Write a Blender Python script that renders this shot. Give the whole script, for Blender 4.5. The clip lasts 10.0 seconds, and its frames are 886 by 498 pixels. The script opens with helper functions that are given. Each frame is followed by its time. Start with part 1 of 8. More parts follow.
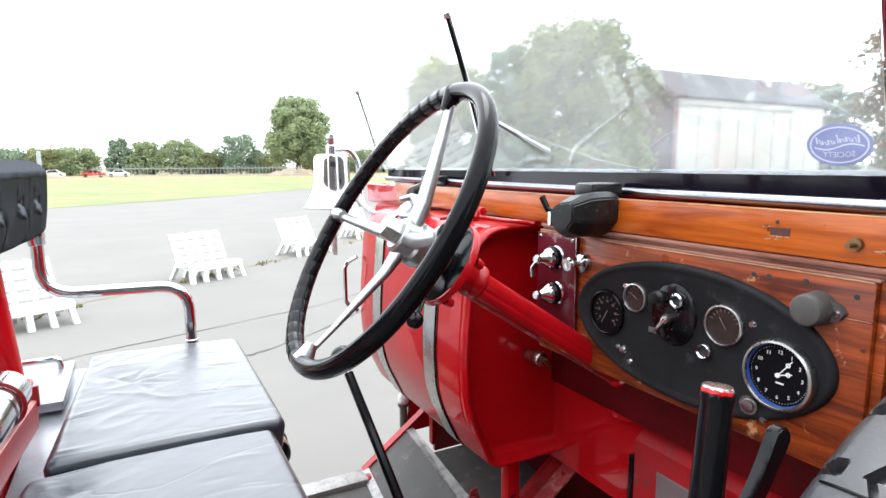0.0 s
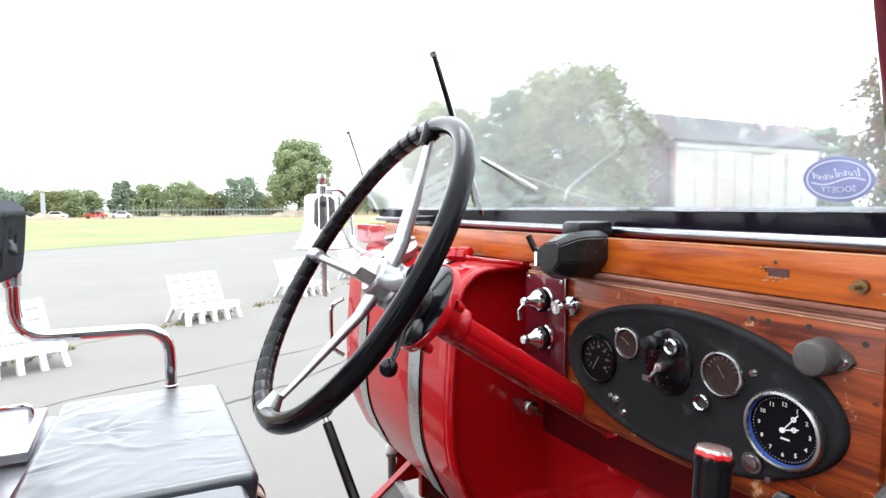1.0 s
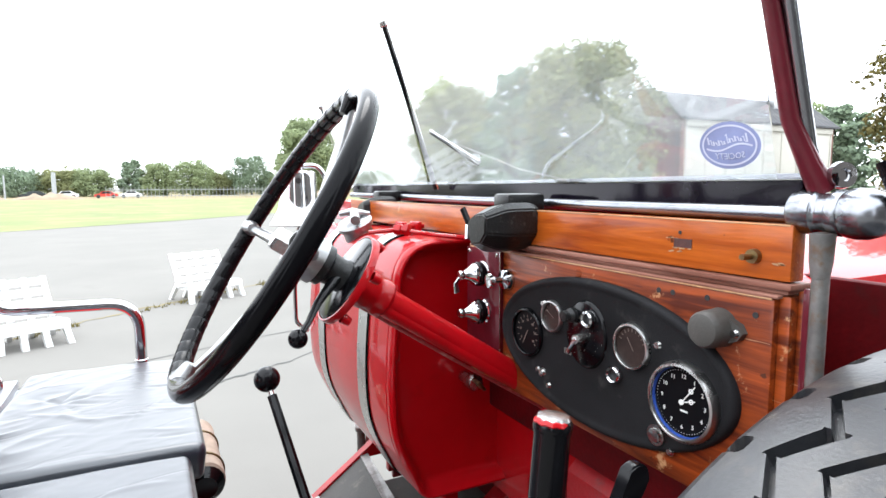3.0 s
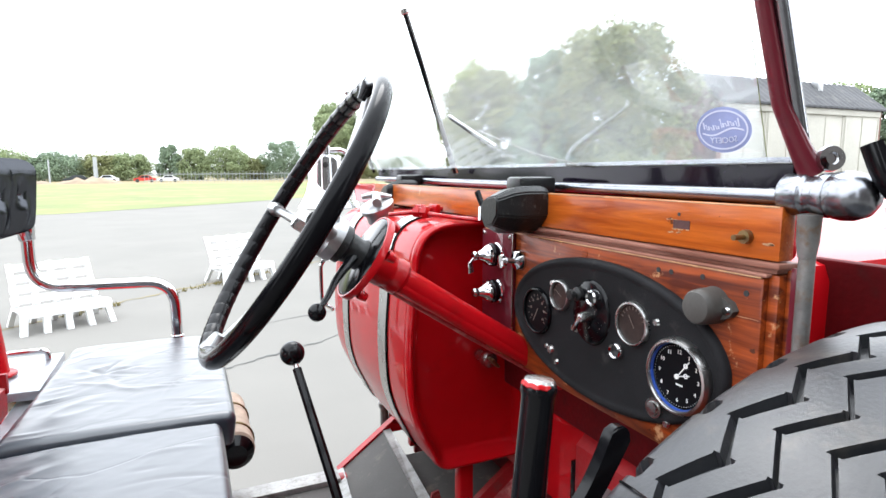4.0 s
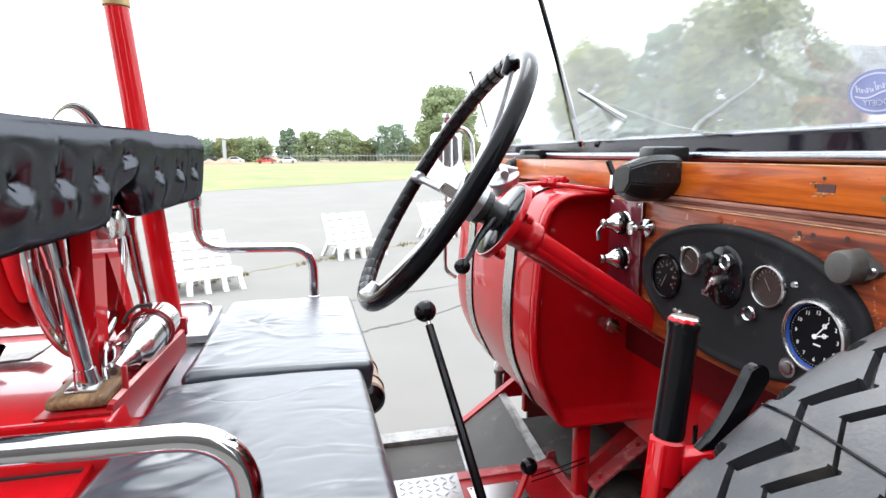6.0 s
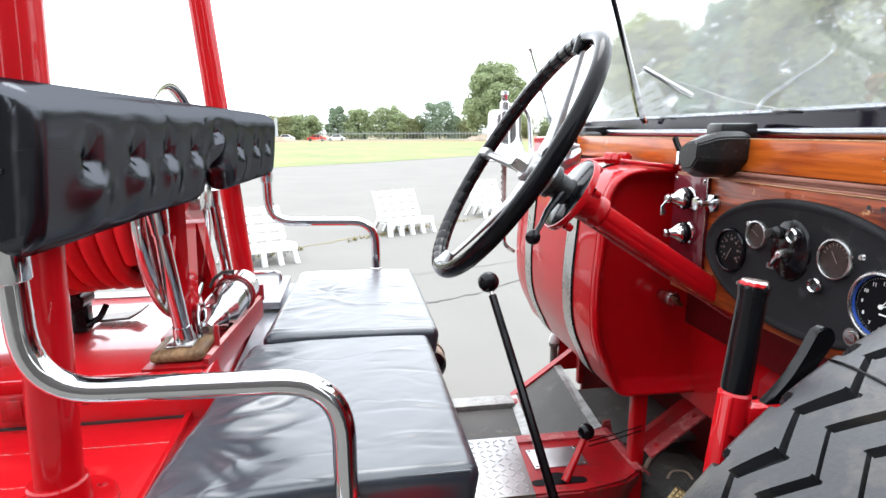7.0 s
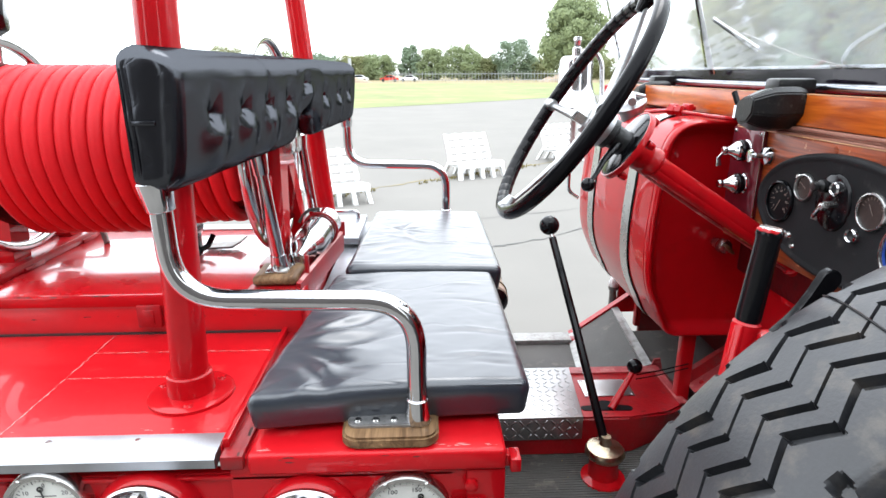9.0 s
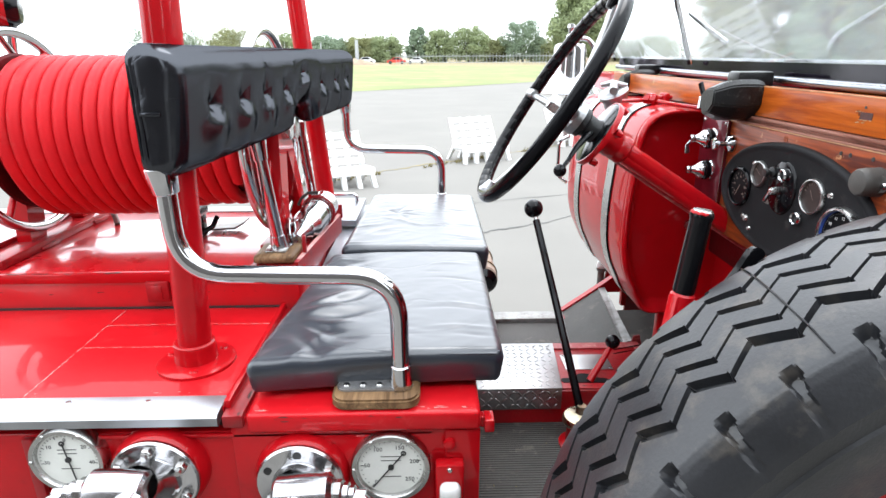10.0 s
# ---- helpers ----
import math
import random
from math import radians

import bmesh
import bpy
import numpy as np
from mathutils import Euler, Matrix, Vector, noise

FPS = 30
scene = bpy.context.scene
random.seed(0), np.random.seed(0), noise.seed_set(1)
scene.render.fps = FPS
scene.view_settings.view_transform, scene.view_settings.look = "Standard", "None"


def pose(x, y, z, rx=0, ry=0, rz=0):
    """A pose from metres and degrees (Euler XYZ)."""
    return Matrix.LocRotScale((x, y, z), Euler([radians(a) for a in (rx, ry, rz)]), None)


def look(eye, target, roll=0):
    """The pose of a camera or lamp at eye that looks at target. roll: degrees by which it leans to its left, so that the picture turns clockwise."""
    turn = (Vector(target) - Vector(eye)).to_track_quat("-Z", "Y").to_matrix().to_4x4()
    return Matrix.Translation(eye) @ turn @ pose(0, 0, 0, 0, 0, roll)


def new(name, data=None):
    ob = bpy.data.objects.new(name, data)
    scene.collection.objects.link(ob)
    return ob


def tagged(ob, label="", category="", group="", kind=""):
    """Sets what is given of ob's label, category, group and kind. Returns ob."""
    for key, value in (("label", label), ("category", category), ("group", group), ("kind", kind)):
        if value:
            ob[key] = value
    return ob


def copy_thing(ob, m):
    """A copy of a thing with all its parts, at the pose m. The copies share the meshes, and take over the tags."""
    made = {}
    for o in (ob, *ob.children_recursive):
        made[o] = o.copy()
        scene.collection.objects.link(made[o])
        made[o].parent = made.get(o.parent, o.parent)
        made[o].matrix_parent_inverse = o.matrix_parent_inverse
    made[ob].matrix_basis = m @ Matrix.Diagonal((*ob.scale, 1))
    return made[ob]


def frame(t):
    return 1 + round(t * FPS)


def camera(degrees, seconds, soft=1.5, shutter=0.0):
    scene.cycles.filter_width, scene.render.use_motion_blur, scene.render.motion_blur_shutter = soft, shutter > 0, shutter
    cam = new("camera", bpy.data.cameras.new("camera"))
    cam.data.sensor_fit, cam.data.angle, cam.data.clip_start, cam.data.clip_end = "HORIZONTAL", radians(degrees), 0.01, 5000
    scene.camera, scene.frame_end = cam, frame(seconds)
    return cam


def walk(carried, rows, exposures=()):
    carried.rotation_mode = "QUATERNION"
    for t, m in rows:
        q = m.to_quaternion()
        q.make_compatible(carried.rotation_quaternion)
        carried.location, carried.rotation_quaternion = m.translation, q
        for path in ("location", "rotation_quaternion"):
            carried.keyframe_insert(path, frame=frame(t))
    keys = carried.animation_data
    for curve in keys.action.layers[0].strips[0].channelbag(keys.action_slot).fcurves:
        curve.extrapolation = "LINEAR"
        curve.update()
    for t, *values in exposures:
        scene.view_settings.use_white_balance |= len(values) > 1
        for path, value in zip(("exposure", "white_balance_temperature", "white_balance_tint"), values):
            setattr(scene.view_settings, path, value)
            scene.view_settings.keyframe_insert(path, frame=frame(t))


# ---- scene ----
cam = camera(75.2, 10.0)
PATH = [
    (0, (0.002, 0.041, 1.859), (0.931, 1.788, 1.571), -0.3),
    (0.5, (0.023, 0.06, 1.861), (0.96, 1.817, 1.672), -0.3),
    (1, (0.052, 0.069, 1.853), (0.988, 1.831, 1.707), -0.3),
    (1.5, (0.084, 0.065, 1.853), (1.018, 1.827, 1.707), -0.4),
    (2, (0.12, 0.054, 1.85), (1.051, 1.817, 1.7), -0.3),
    (2.5, (0.153, 0.04, 1.843), (1.078, 1.804, 1.663), -0.3),
    (4, (0.172, -0.028, 1.838), (0.981, 1.782, 1.571), -0.2),
    (4.5, (0.163, -0.042, 1.833), (0.891, 1.799, 1.551), -0.3),
    (5, (0.144, -0.05, 1.826), (0.776, 1.825, 1.531), -0.3),
    (5.5, (0.121, -0.065, 1.82), (0.666, 1.835, 1.514), -0.2),
    (7, (0.04, -0.14, 1.816), (0.35, 1.795, 1.417), -0.2),
    (7.5, (0.015, -0.167, 1.822), (0.227, 1.771, 1.375), -0.3),
    (8, (0.002, -0.198, 1.828), (0.135, 1.734, 1.327), -0.2),
    (8.5, (0.009, -0.227, 1.83), (0.09, 1.695, 1.283), -0.2),
    (9, (0.034, -0.263, 1.841), (0.101, 1.647, 1.254), -0.2),
    (9.5, (0.056, -0.303, 1.851), (0.112, 1.599, 1.235), -0.2),
    (10, (0.078, -0.35, 1.861), (0.12, 1.544, 1.22), -0.2),
]
walk(cam, [(t, look(eye, target, roll)) for t, eye, target, roll in PATH])

# ---- world and light ----
world = bpy.data.worlds.new("overcast_sky")
scene.world = world
world.use_nodes = True
wn, wl = world.node_tree.nodes, world.node_tree.links
sky = wn.new("ShaderNodeTexSky")
sky.sky_type = "NISHITA"
sky.sun_disc = False
sky.sun_elevation, sky.sun_rotation = radians(58), radians(-20)
grey = wn.new("ShaderNodeHueSaturation")
grey.inputs["Saturation"].default_value = 0.12
veil = wn.new("ShaderNodeMix")
veil.data_type = "RGBA"
veil.inputs[0].default_value = 0.9
tco = wn.new("ShaderNodeTexCoord")
sep = wn.new("ShaderNodeSeparateXYZ")
height = wn.new("ShaderNodeValToRGB")
height.color_ramp.elements[0].position, height.color_ramp.elements[0].color = 0.0, (0.80, 0.835, 0.87, 1)
height.color_ramp.elements[1].position, height.color_ramp.elements[1].color = 1.0, (0.85, 0.905, 0.95, 1)
lift = wn.new("ShaderNodeMix")
lift.data_type, lift.blend_type = "RGBA", "MULTIPLY"
lift.inputs[0].default_value = 1.0
lift.inputs[7].default_value = (43.6, 44.0, 45.2, 1)
wl.new(tco.outputs["Generated"], sep.inputs[0])
wl.new(sep.outputs["Z"], height.inputs[0])
wl.new(height.outputs[0], lift.inputs[6])
wl.new(lift.outputs[2], veil.inputs[7])
wl.new(sky.outputs[0], grey.inputs["Color"])
wl.new(grey.outputs[0], veil.inputs[6])
wl.new(veil.outputs[2], wn["Background"].inputs[0])
wn["Background"].inputs[1].default_value = 0.1
sun_data = bpy.data.lights.new("sun", "SUN")
sun_data.energy, sun_data.angle, sun_data.color = 1.0, radians(25), (1.0, 0.985, 0.98)
sun = new("sun", sun_data)
sun.matrix_world = look((6, 17, 30), (0, 0, 0))
scene.view_settings.exposure = 0.25


# ---- materials ----
def mat(name, col, rough=0.5, metal=0.0, var=0.15, scale=6.0, bump=0.1, bscale=150.0, coat=0.0, dirt=None, dirt_amount=0.3, rvar=0.1, stretch=(1, 1, 1), spec=0.5, crough=0.04, crease=None):
    """A surface of one colour with broad and fine variation, fine relief and, with dirt, patches of a second colour."""
    m = bpy.data.materials.new(name)
    m.use_nodes = True
    n, l = m.node_tree.nodes, m.node_tree.links
    b = n["Principled BSDF"]
    tc = n.new("ShaderNodeTexCoord")
    mp = n.new("ShaderNodeMapping")
    mp.inputs["Scale"].default_value = stretch
    l.new(tc.outputs["Object"], mp.inputs[0])
    broad = n.new("ShaderNodeTexNoise")
    broad.inputs["Scale"].default_value, broad.inputs["Detail"].default_value = scale, 6
    fine = n.new("ShaderNodeTexNoise")
    fine.inputs["Scale"].default_value, fine.inputs["Detail"].default_value = bscale, 4
    for t in (broad, fine):
        l.new(mp.outputs[0], t.inputs["Vector"])
    ramp = n.new("ShaderNodeValToRGB")
    ramp.color_ramp.elements[0].position, ramp.color_ramp.elements[1].position = 0.3, 0.7
    ramp.color_ramp.elements[0].color = (*[c * (1 - var) for c in col], 1)
    ramp.color_ramp.elements[1].color = (*[min(1, c * (1 + var)) for c in col], 1)
    l.new(broad.outputs[0], ramp.inputs[0])
    out = ramp.outputs[0]
    grain = n.new("ShaderNodeMix")
    grain.data_type, grain.blend_type = "RGBA", "MULTIPLY"
    grain.inputs[0].default_value = min(1, var * 1.5)
    l.new(out, grain.inputs[6])
    l.new(fine.outputs[0], grain.inputs[7])
    out = grain.outputs[2]
    if dirt:
        d = n.new("ShaderNodeTexNoise")
        d.inputs["Scale"].default_value, d.inputs["Detail"].default_value, d.inputs["Roughness"].default_value = scale * 2.7, 8, 0.65
        l.new(mp.outputs[0], d.inputs["Vector"])
        dr = n.new("ShaderNodeValToRGB")
        dr.color_ramp.elements[0].position, dr.color_ramp.elements[1].position = 0.62 - dirt_amount * 0.3, 0.72
        l.new(d.outputs[0], dr.inputs[0])
        mx = n.new("ShaderNodeMix")
        mx.data_type = "RGBA"
        mx.inputs[7].default_value = (*dirt, 1)
        l.new(dr.outputs[0], mx.inputs[0])
        l.new(out, mx.inputs[6])
        out = mx.outputs[2]
    l.new(out, b.inputs["Base Color"])
    mr = n.new("ShaderNodeMapRange")
    mr.inputs[3].default_value, mr.inputs[4].default_value = max(0.02, rough - rvar), min(1, rough + rvar)
    l.new(broad.outputs[0], mr.inputs[0])
    l.new(mr.outputs[0], b.inputs["Roughness"])
    b.inputs["Metallic"].default_value = metal
    b.inputs["Coat Weight"].default_value = coat
    b.inputs["Coat Roughness"].default_value = crough
    b.inputs["Specular IOR Level"].default_value = spec
    if bump:
        bp = n.new("ShaderNodeBump")
        bp.inputs["Strength"].default_value, bp.inputs["Distance"].default_value = bump, 0.3 / bscale
        l.new(fine.outputs[0], bp.inputs["Height"])
        l.new(bp.outputs[0], b.inputs["Normal"])
        if crease:
            # thin wandering folds: (scale, width, depth in metres, lengthening)
            cm, cn = n.new("ShaderNodeMapping"), n.new("ShaderNodeTexNoise")
            cm.inputs["Scale"].default_value = crease[3]
            cn.inputs["Scale"].default_value, cn.inputs["Detail"].default_value, cn.inputs["Distortion"].default_value = crease[0], 3, 0.6
            l.new(tc.outputs["Object"], cm.inputs[0])
            l.new(cm.outputs[0], cn.inputs["Vector"])
            off, ab, cr = n.new("ShaderNodeMath"), n.new("ShaderNodeMath"), n.new("ShaderNodeMapRange")
            off.operation, off.inputs[1].default_value = "SUBTRACT", 0.5
            ab.operation = "ABSOLUTE"
            cr.interpolation_type = "SMOOTHSTEP"
            cr.inputs[2].default_value = crease[1]
            l.new(cn.outputs[0], off.inputs[0])
            l.new(off.outputs[0], ab.inputs[0])
            l.new(ab.outputs[0], cr.inputs[0])
            b2 = n.new("ShaderNodeBump")
            b2.inputs["Strength"].default_value, b2.inputs["Distance"].default_value = 0.6, crease[2]
            l.new(cr.outputs[0], b2.inputs["Height"])
            l.new(bp.outputs[0], b2.inputs["Normal"])
            l.new(b2.outputs[0], b.inputs["Normal"])
            l.new(b2.outputs[0], b.inputs["Coat Normal"])
    return m


def wood_mat(name, light, dark, rough, coat, wear=0.64):
    """Varnished boards with grain along y."""
    m = bpy.data.materials.new(name)
    m.use_nodes = True
    n, l = m.node_tree.nodes, m.node_tree.links
    b = n["Principled BSDF"]
    tc, mp = n.new("ShaderNodeTexCoord"), n.new("ShaderNodeMapping")
    mp.inputs["Scale"].default_value = (14, 1.1, 14)
    l.new(tc.outputs["Object"], mp.inputs[0])
    a, c = n.new("ShaderNodeTexNoise"), n.new("ShaderNodeTexNoise")
    a.inputs["Scale"].default_value, a.inputs["Detail"].default_value, a.inputs["Distortion"].default_value = 4, 8, 1.2
    c.inputs["Scale"].default_value, c.inputs["Detail"].default_value = 26, 5
    l.new(mp.outputs[0], a.inputs["Vector"])
    l.new(mp.outputs[0], c.inputs["Vector"])
    r = n.new("ShaderNodeValToRGB")
    r.color_ramp.elements[0].position, r.color_ramp.elements[1].position = 0.34, 0.62
    r.color_ramp.elements[0].color, r.color_ramp.elements[1].color = (*dark, 1), (*light, 1)
    l.new(a.outputs[0], r.inputs[0])
    g = n.new("ShaderNodeMix")
    g.data_type, g.blend_type = "RGBA", "MULTIPLY"
    g.inputs[0].default_value = 0.45
    l.new(r.outputs[0], g.inputs[6])
    l.new(c.outputs[0], g.inputs[7])
    w = n.new("ShaderNodeTexNoise")
    w.inputs["Scale"].default_value, w.inputs["Detail"].default_value, w.inputs["Roughness"].default_value = 22, 9, 0.7
    l.new(tc.outputs["Object"], w.inputs["Vector"])
    wr = n.new("ShaderNodeValToRGB")
    wr.color_ramp.elements[0].position, wr.color_ramp.elements[1].position = wear, wear + 0.06
    l.new(w.outputs[0], wr.inputs[0])
    wx = n.new("ShaderNodeMix")
    wx.data_type = "RGBA"
    wx.inputs[7].default_value = (0.5, 0.27, 0.13, 1)
    l.new(wr.outputs[0], wx.inputs[0])
    l.new(g.outputs[2], wx.inputs[6])
    out = wx.outputs[2]
    for sc, stretch, lo, hi, col, amount in ((7, (1, 0.5, 1), 0.56, 0.72, (0.05, 0.016, 0.006, 1), 0.6), (16, (9, 0.35, 9), 0.66, 0.69, (0.55, 0.3, 0.16, 1), 0.55), (30, (1, 0.8, 1), 0.69, 0.71, (0.03, 0.012, 0.006, 1), 0.8)):
        sm, sn, sr, sx = n.new("ShaderNodeMapping"), n.new("ShaderNodeTexNoise"), n.new("ShaderNodeMapRange"), n.new("ShaderNodeMix")
        sm.inputs["Scale"].default_value = stretch
        sn.inputs["Scale"].default_value, sn.inputs["Detail"].default_value, sn.inputs["Roughness"].default_value = sc, 7, 0.62
        l.new(tc.outputs["Object"], sm.inputs[0])
        l.new(sm.outputs[0], sn.inputs["Vector"])
        sr.inputs[1].default_value, sr.inputs[2].default_value, sr.inputs[4].default_value = lo, hi, amount
        l.new(sn.outputs[0], sr.inputs[0])
        sx.data_type = "RGBA"
        sx.inputs[7].default_value = col
        l.new(sr.outputs[0], sx.inputs[0])
        l.new(out, sx.inputs[6])
        out = sx.outputs[2]
    l.new(out, b.inputs["Base Color"])
    b.inputs["Roughness"].default_value, b.inputs["Coat Weight"].default_value, b.inputs["Coat Roughness"].default_value = rough, coat, 0.12
    b.inputs["Specular IOR Level"].default_value = 0.2
    bp = n.new("ShaderNodeBump")
    bp.inputs["Strength"].default_value, bp.inputs["Distance"].default_value = 0.15, 0.002
    l.new(c.outputs[0], bp.inputs["Height"])
    l.new(bp.outputs[0], b.inputs["Normal"])
    return m


RED = mat("red_coach_paint", (0.43, 0.003, 0.007), 0.45, 0, 0.12, 5, 0.012, 30, 0.6, (0.3, 0.004, 0.006), 0.12, 0.05, spec=0.06, crough=0.025)
RED_DECK = mat("worn_red_deck_paint", (0.53, 0.005, 0.010), 0.4, 0, 0.12, 4, 0.03, 60, 0.3, (0.55, 0.03, 0.03), 0.05, 0.08, spec=0.15)
RED_LID = mat("polished_red_lid_paint", (0.52, 0.006, 0.011), 0.3, 0, 0.1, 4, 0.015, 60, 1.0, (0.5, 0.03, 0.03), 0.05, 0.08, spec=0.6, crough=0.05)
RED_WORN = mat("chipped_red_paint", (0.33, 0.004, 0.008), 0.32, 0, 0.2, 9, 0.25, 120, 0.1, (0.14, 0.03, 0.03), 0.25, 0.1)
MAROON = mat("glossy_maroon", (0.11, 0.008, 0.016), 0.4, 0, 0.2, 9, 0.03, 90, 0.7, spec=0.1)
PUMPCHROME = mat("worn_pump_chrome", (0.58, 0.58, 0.59), 0.18, 1, 0.1, 12, 0.01, 90, 0, (0.4, 0.39, 0.38), 0.1, 0.08)
CHROME = mat("polished_chrome", (0.57, 0.57, 0.58), 0.09, 1, 0.04, 12, 0.015, 90, 0, None, 0, 0.04)
# red paled to carry skylight on upward flanges, with worn patches
RED_LIT_WORN = mat("skylit_worn_red_paint", (0.42, 0.055, 0.06), 0.42, 0, 0.25, 14, 0.25, 120, 0.1, (0.5, 0.22, 0.2), 0.35, 0.1)
AGED_NICKEL = mat("yellowed_nickel", (0.52, 0.44, 0.32), 0.3, 1, 0.25, 18, 0.15, 160, 0, (0.25, 0.17, 0.09), 0.3, 0.1)
NICKEL = mat("dull_nickel", (0.5, 0.495, 0.48), 0.25, 1, 0.12, 20, 0.1, 200, 0, (0.35, 0.3, 0.25), 0.15, 0.1)
DULLALU = mat("dull_dirty_aluminium", (0.4, 0.4, 0.39), 0.55, 0.7, 0.25, 16, 0.3, 160, 0, (0.16, 0.15, 0.14), 0.45, 0.1)
ALU = mat("scuffed_aluminium", (0.44, 0.445, 0.45), 0.4, 1, 0.08, 14, 0.15, 260, 0, None, 0, 0.1)
EDGING = mat("dulled_aluminium_edging", (0.4, 0.41, 0.43), 0.36, 1, 0.1, 14, 0.15, 260, 0, None, 0, 0.1)
PLATED = mat("worn_plated_strip", (0.4, 0.4, 0.4), 0.4, 0.7, 0.25, 22, 0.3, 170, 0, (0.2, 0.19, 0.18), 0.3)
STEEL = mat("grey_painted_steel", (0.24, 0.235, 0.225), 0.42, 0.5, 0.3, 18, 0.25, 150, 0, (0.16, 0.09, 0.045), 0.4)
SEAT = mat("black_leather_cloth", (0.018, 0.0235, 0.034), 0.3, 0, 0.12, 7, 0.06, 420, 0.35, None, 0, 0.04, spec=0.8, crough=0.33, crease=(2.4, 0.03, 0.0006, (1.0, 2.0, 1.0)))
SHEET = mat("grey_sheet_metal", (0.36, 0.38, 0.41), 0.34, 0.6, 0.12, 8, 0.06, 160, 0, (0.28, 0.29, 0.31), 0.12, 0.06)
FADED = mat("faded_dial_print", (0.2, 0.15, 0.13), 0.6, 0, 0.2, 40, 0)
LEATHER = mat("black_hide", (0.002, 0.0023, 0.0035), 0.19, 0, 0.25, 9, 0.06, 330, 0, None, 0, 0.04, spec=0.3, crease=(7.0, 0.02, 0.00015, (1.0, 0.8, 1.6)))


def waxed(m, gloss, rough):
    """A deep black diffuse hide under a thin even sheen of wax."""
    n, l = m.node_tree.nodes, m.node_tree.links
    b = n["Principled BSDF"]
    d, g, add = n.new("ShaderNodeBsdfDiffuse"), n.new("ShaderNodeBsdfAnisotropic"), n.new("ShaderNodeAddShader")
    l.new(b.inputs["Base Color"].links[0].from_socket, d.inputs["Color"])
    g.inputs["Color"].default_value = (gloss * 0.95, gloss, gloss * 1.1, 1)
    g.inputs["Roughness"].default_value = rough
    for k in (d, g):
        l.new(b.inputs["Normal"].links[0].from_socket, k.inputs["Normal"])
    l.new(d.outputs[0], add.inputs[0])
    l.new(g.outputs[0], add.inputs[1])
    l.new(add.outputs[0], n["Material Output"].inputs["Surface"])


waxed(LEATHER, 0.062, 0.2)
TAPE = mat("black_rim_tape", (0.006, 0.006, 0.007), 0.22, 0, 0.25, 30, 0.2, 330, 0, None, 0, 0.06, spec=0.22)
RIM = mat("black_rim_enamel", (0.005, 0.005, 0.006), 0.13, 0, 0.2, 12, 0.03, 160, 0, None, 0, 0.04, spec=0.09)
SPOKE = mat("dull_cast_alloy", (0.44, 0.445, 0.45), 0.36, 1, 0.16, 22, 0.2, 200, 0, (0.3, 0.3, 0.3), 0.15, 0.1)
# red darkened to stand in for shade below the dashboard and at the reel
SHADED_RED = mat("shade_darkened_red_paint", (0.1, 0.002, 0.004), 0.55, 0, 0.3, 9, 0.2, 120, 0.0, (0.04, 0.006, 0.006), 0.3, 0.1, spec=0.12)
EARTH = mat("dry_bare_earth", (0.3, 0.23, 0.16), 0.95, 0, 0.25, 0.6, 0.4, 12)
BLACK = mat("black_enamel", (0.004, 0.004, 0.005), 0.15, 0, 0.2, 12, 0.02, 90, 0, None, 0, 0.05, spec=0.22)
DARKFRAME = mat("dark_frame_enamel", (0.007, 0.005, 0.010), 0.08, 0, 0.2, 12, 0.02, 90, 0.0, None, 0, 0.03, spec=0.16)
CRACKLE = mat("black_crackle_finish", (0.0165, 0.0165, 0.018), 0.6, 0, 0.35, 9, 0.6, 620, 0, (0.035, 0.034, 0.033), 0.12, spec=0.1)
PLASTIC = mat("charcoal_bakelite", (0.012, 0.0125, 0.013), 0.36, 0, 0.35, 30, 0.35, 240, 0, (0.06, 0.058, 0.054), 0.12, spec=0.36)
RAIL = mat("dull_plated_rail", (0.29, 0.3, 0.325), 0.24, 1, 0.15, 14, 0.08, 160, 0, (0.25, 0.25, 0.27), 0.2, 0.1)
GREYRUBBER = mat("grey_rubber_cap", (0.062, 0.058, 0.052), 0.6, 0, 0.2, 20, 0.3, 300)
TYRE = mat("tyre_rubber", (0.0225, 0.0235, 0.0265), 0.36, 0, 0.3, 9, 0.25, 260, 0, (0.062, 0.054, 0.045), 0.3, 0.08, spec=0.52)
HOSE = mat("red_rubber_hose", (0.6, 0.012, 0.018), 0.5, 0, 0.1, 7, 0.1, 240, 0, (0.52, 0.03, 0.03), 0.08, 0.08, spec=0.2)
MATTING = mat("ribbed_rubber_matting", (0.092, 0.089, 0.083), 0.7, 0, 0.25, 6, 0.4, 260, 0, (0.17, 0.15, 0.13), 0.2)
WOOD = wood_mat("varnished_oak", (0.58, 0.13, 0.015), (0.33, 0.056, 0.007), 0.3, 0.35)
OLDWOOD = wood_mat("worn_varnished_oak", (0.375, 0.068, 0.012), (0.09, 0.014, 0.005), 0.36, 0.2, 0.6)
RUBBEDWOOD = wood_mat("rubbed_pink_wood", (0.40, 0.19, 0.14), (0.24, 0.09, 0.06), 0.5, 0.1, 0.7)
BAREWOOD = wood_mat("bare_pale_wood", (0.6, 0.36, 0.2), (0.42, 0.2, 0.09), 0.6, 0, 0.5)
BLOCKWOOD = wood_mat("bare_weathered_ply", (0.3, 0.18, 0.09), (0.12, 0.065, 0.03), 0.6, 0.1)
DIALWHITE = mat("cream_dial", (0.76, 0.77, 0.72), 0.4, 0, 0.05, 20, 0, 200)
DIALBLACK = mat("black_dial", (0.004, 0.004, 0.005), 0.4, 0, 0.1, 20, 0, 200, spec=0.08)
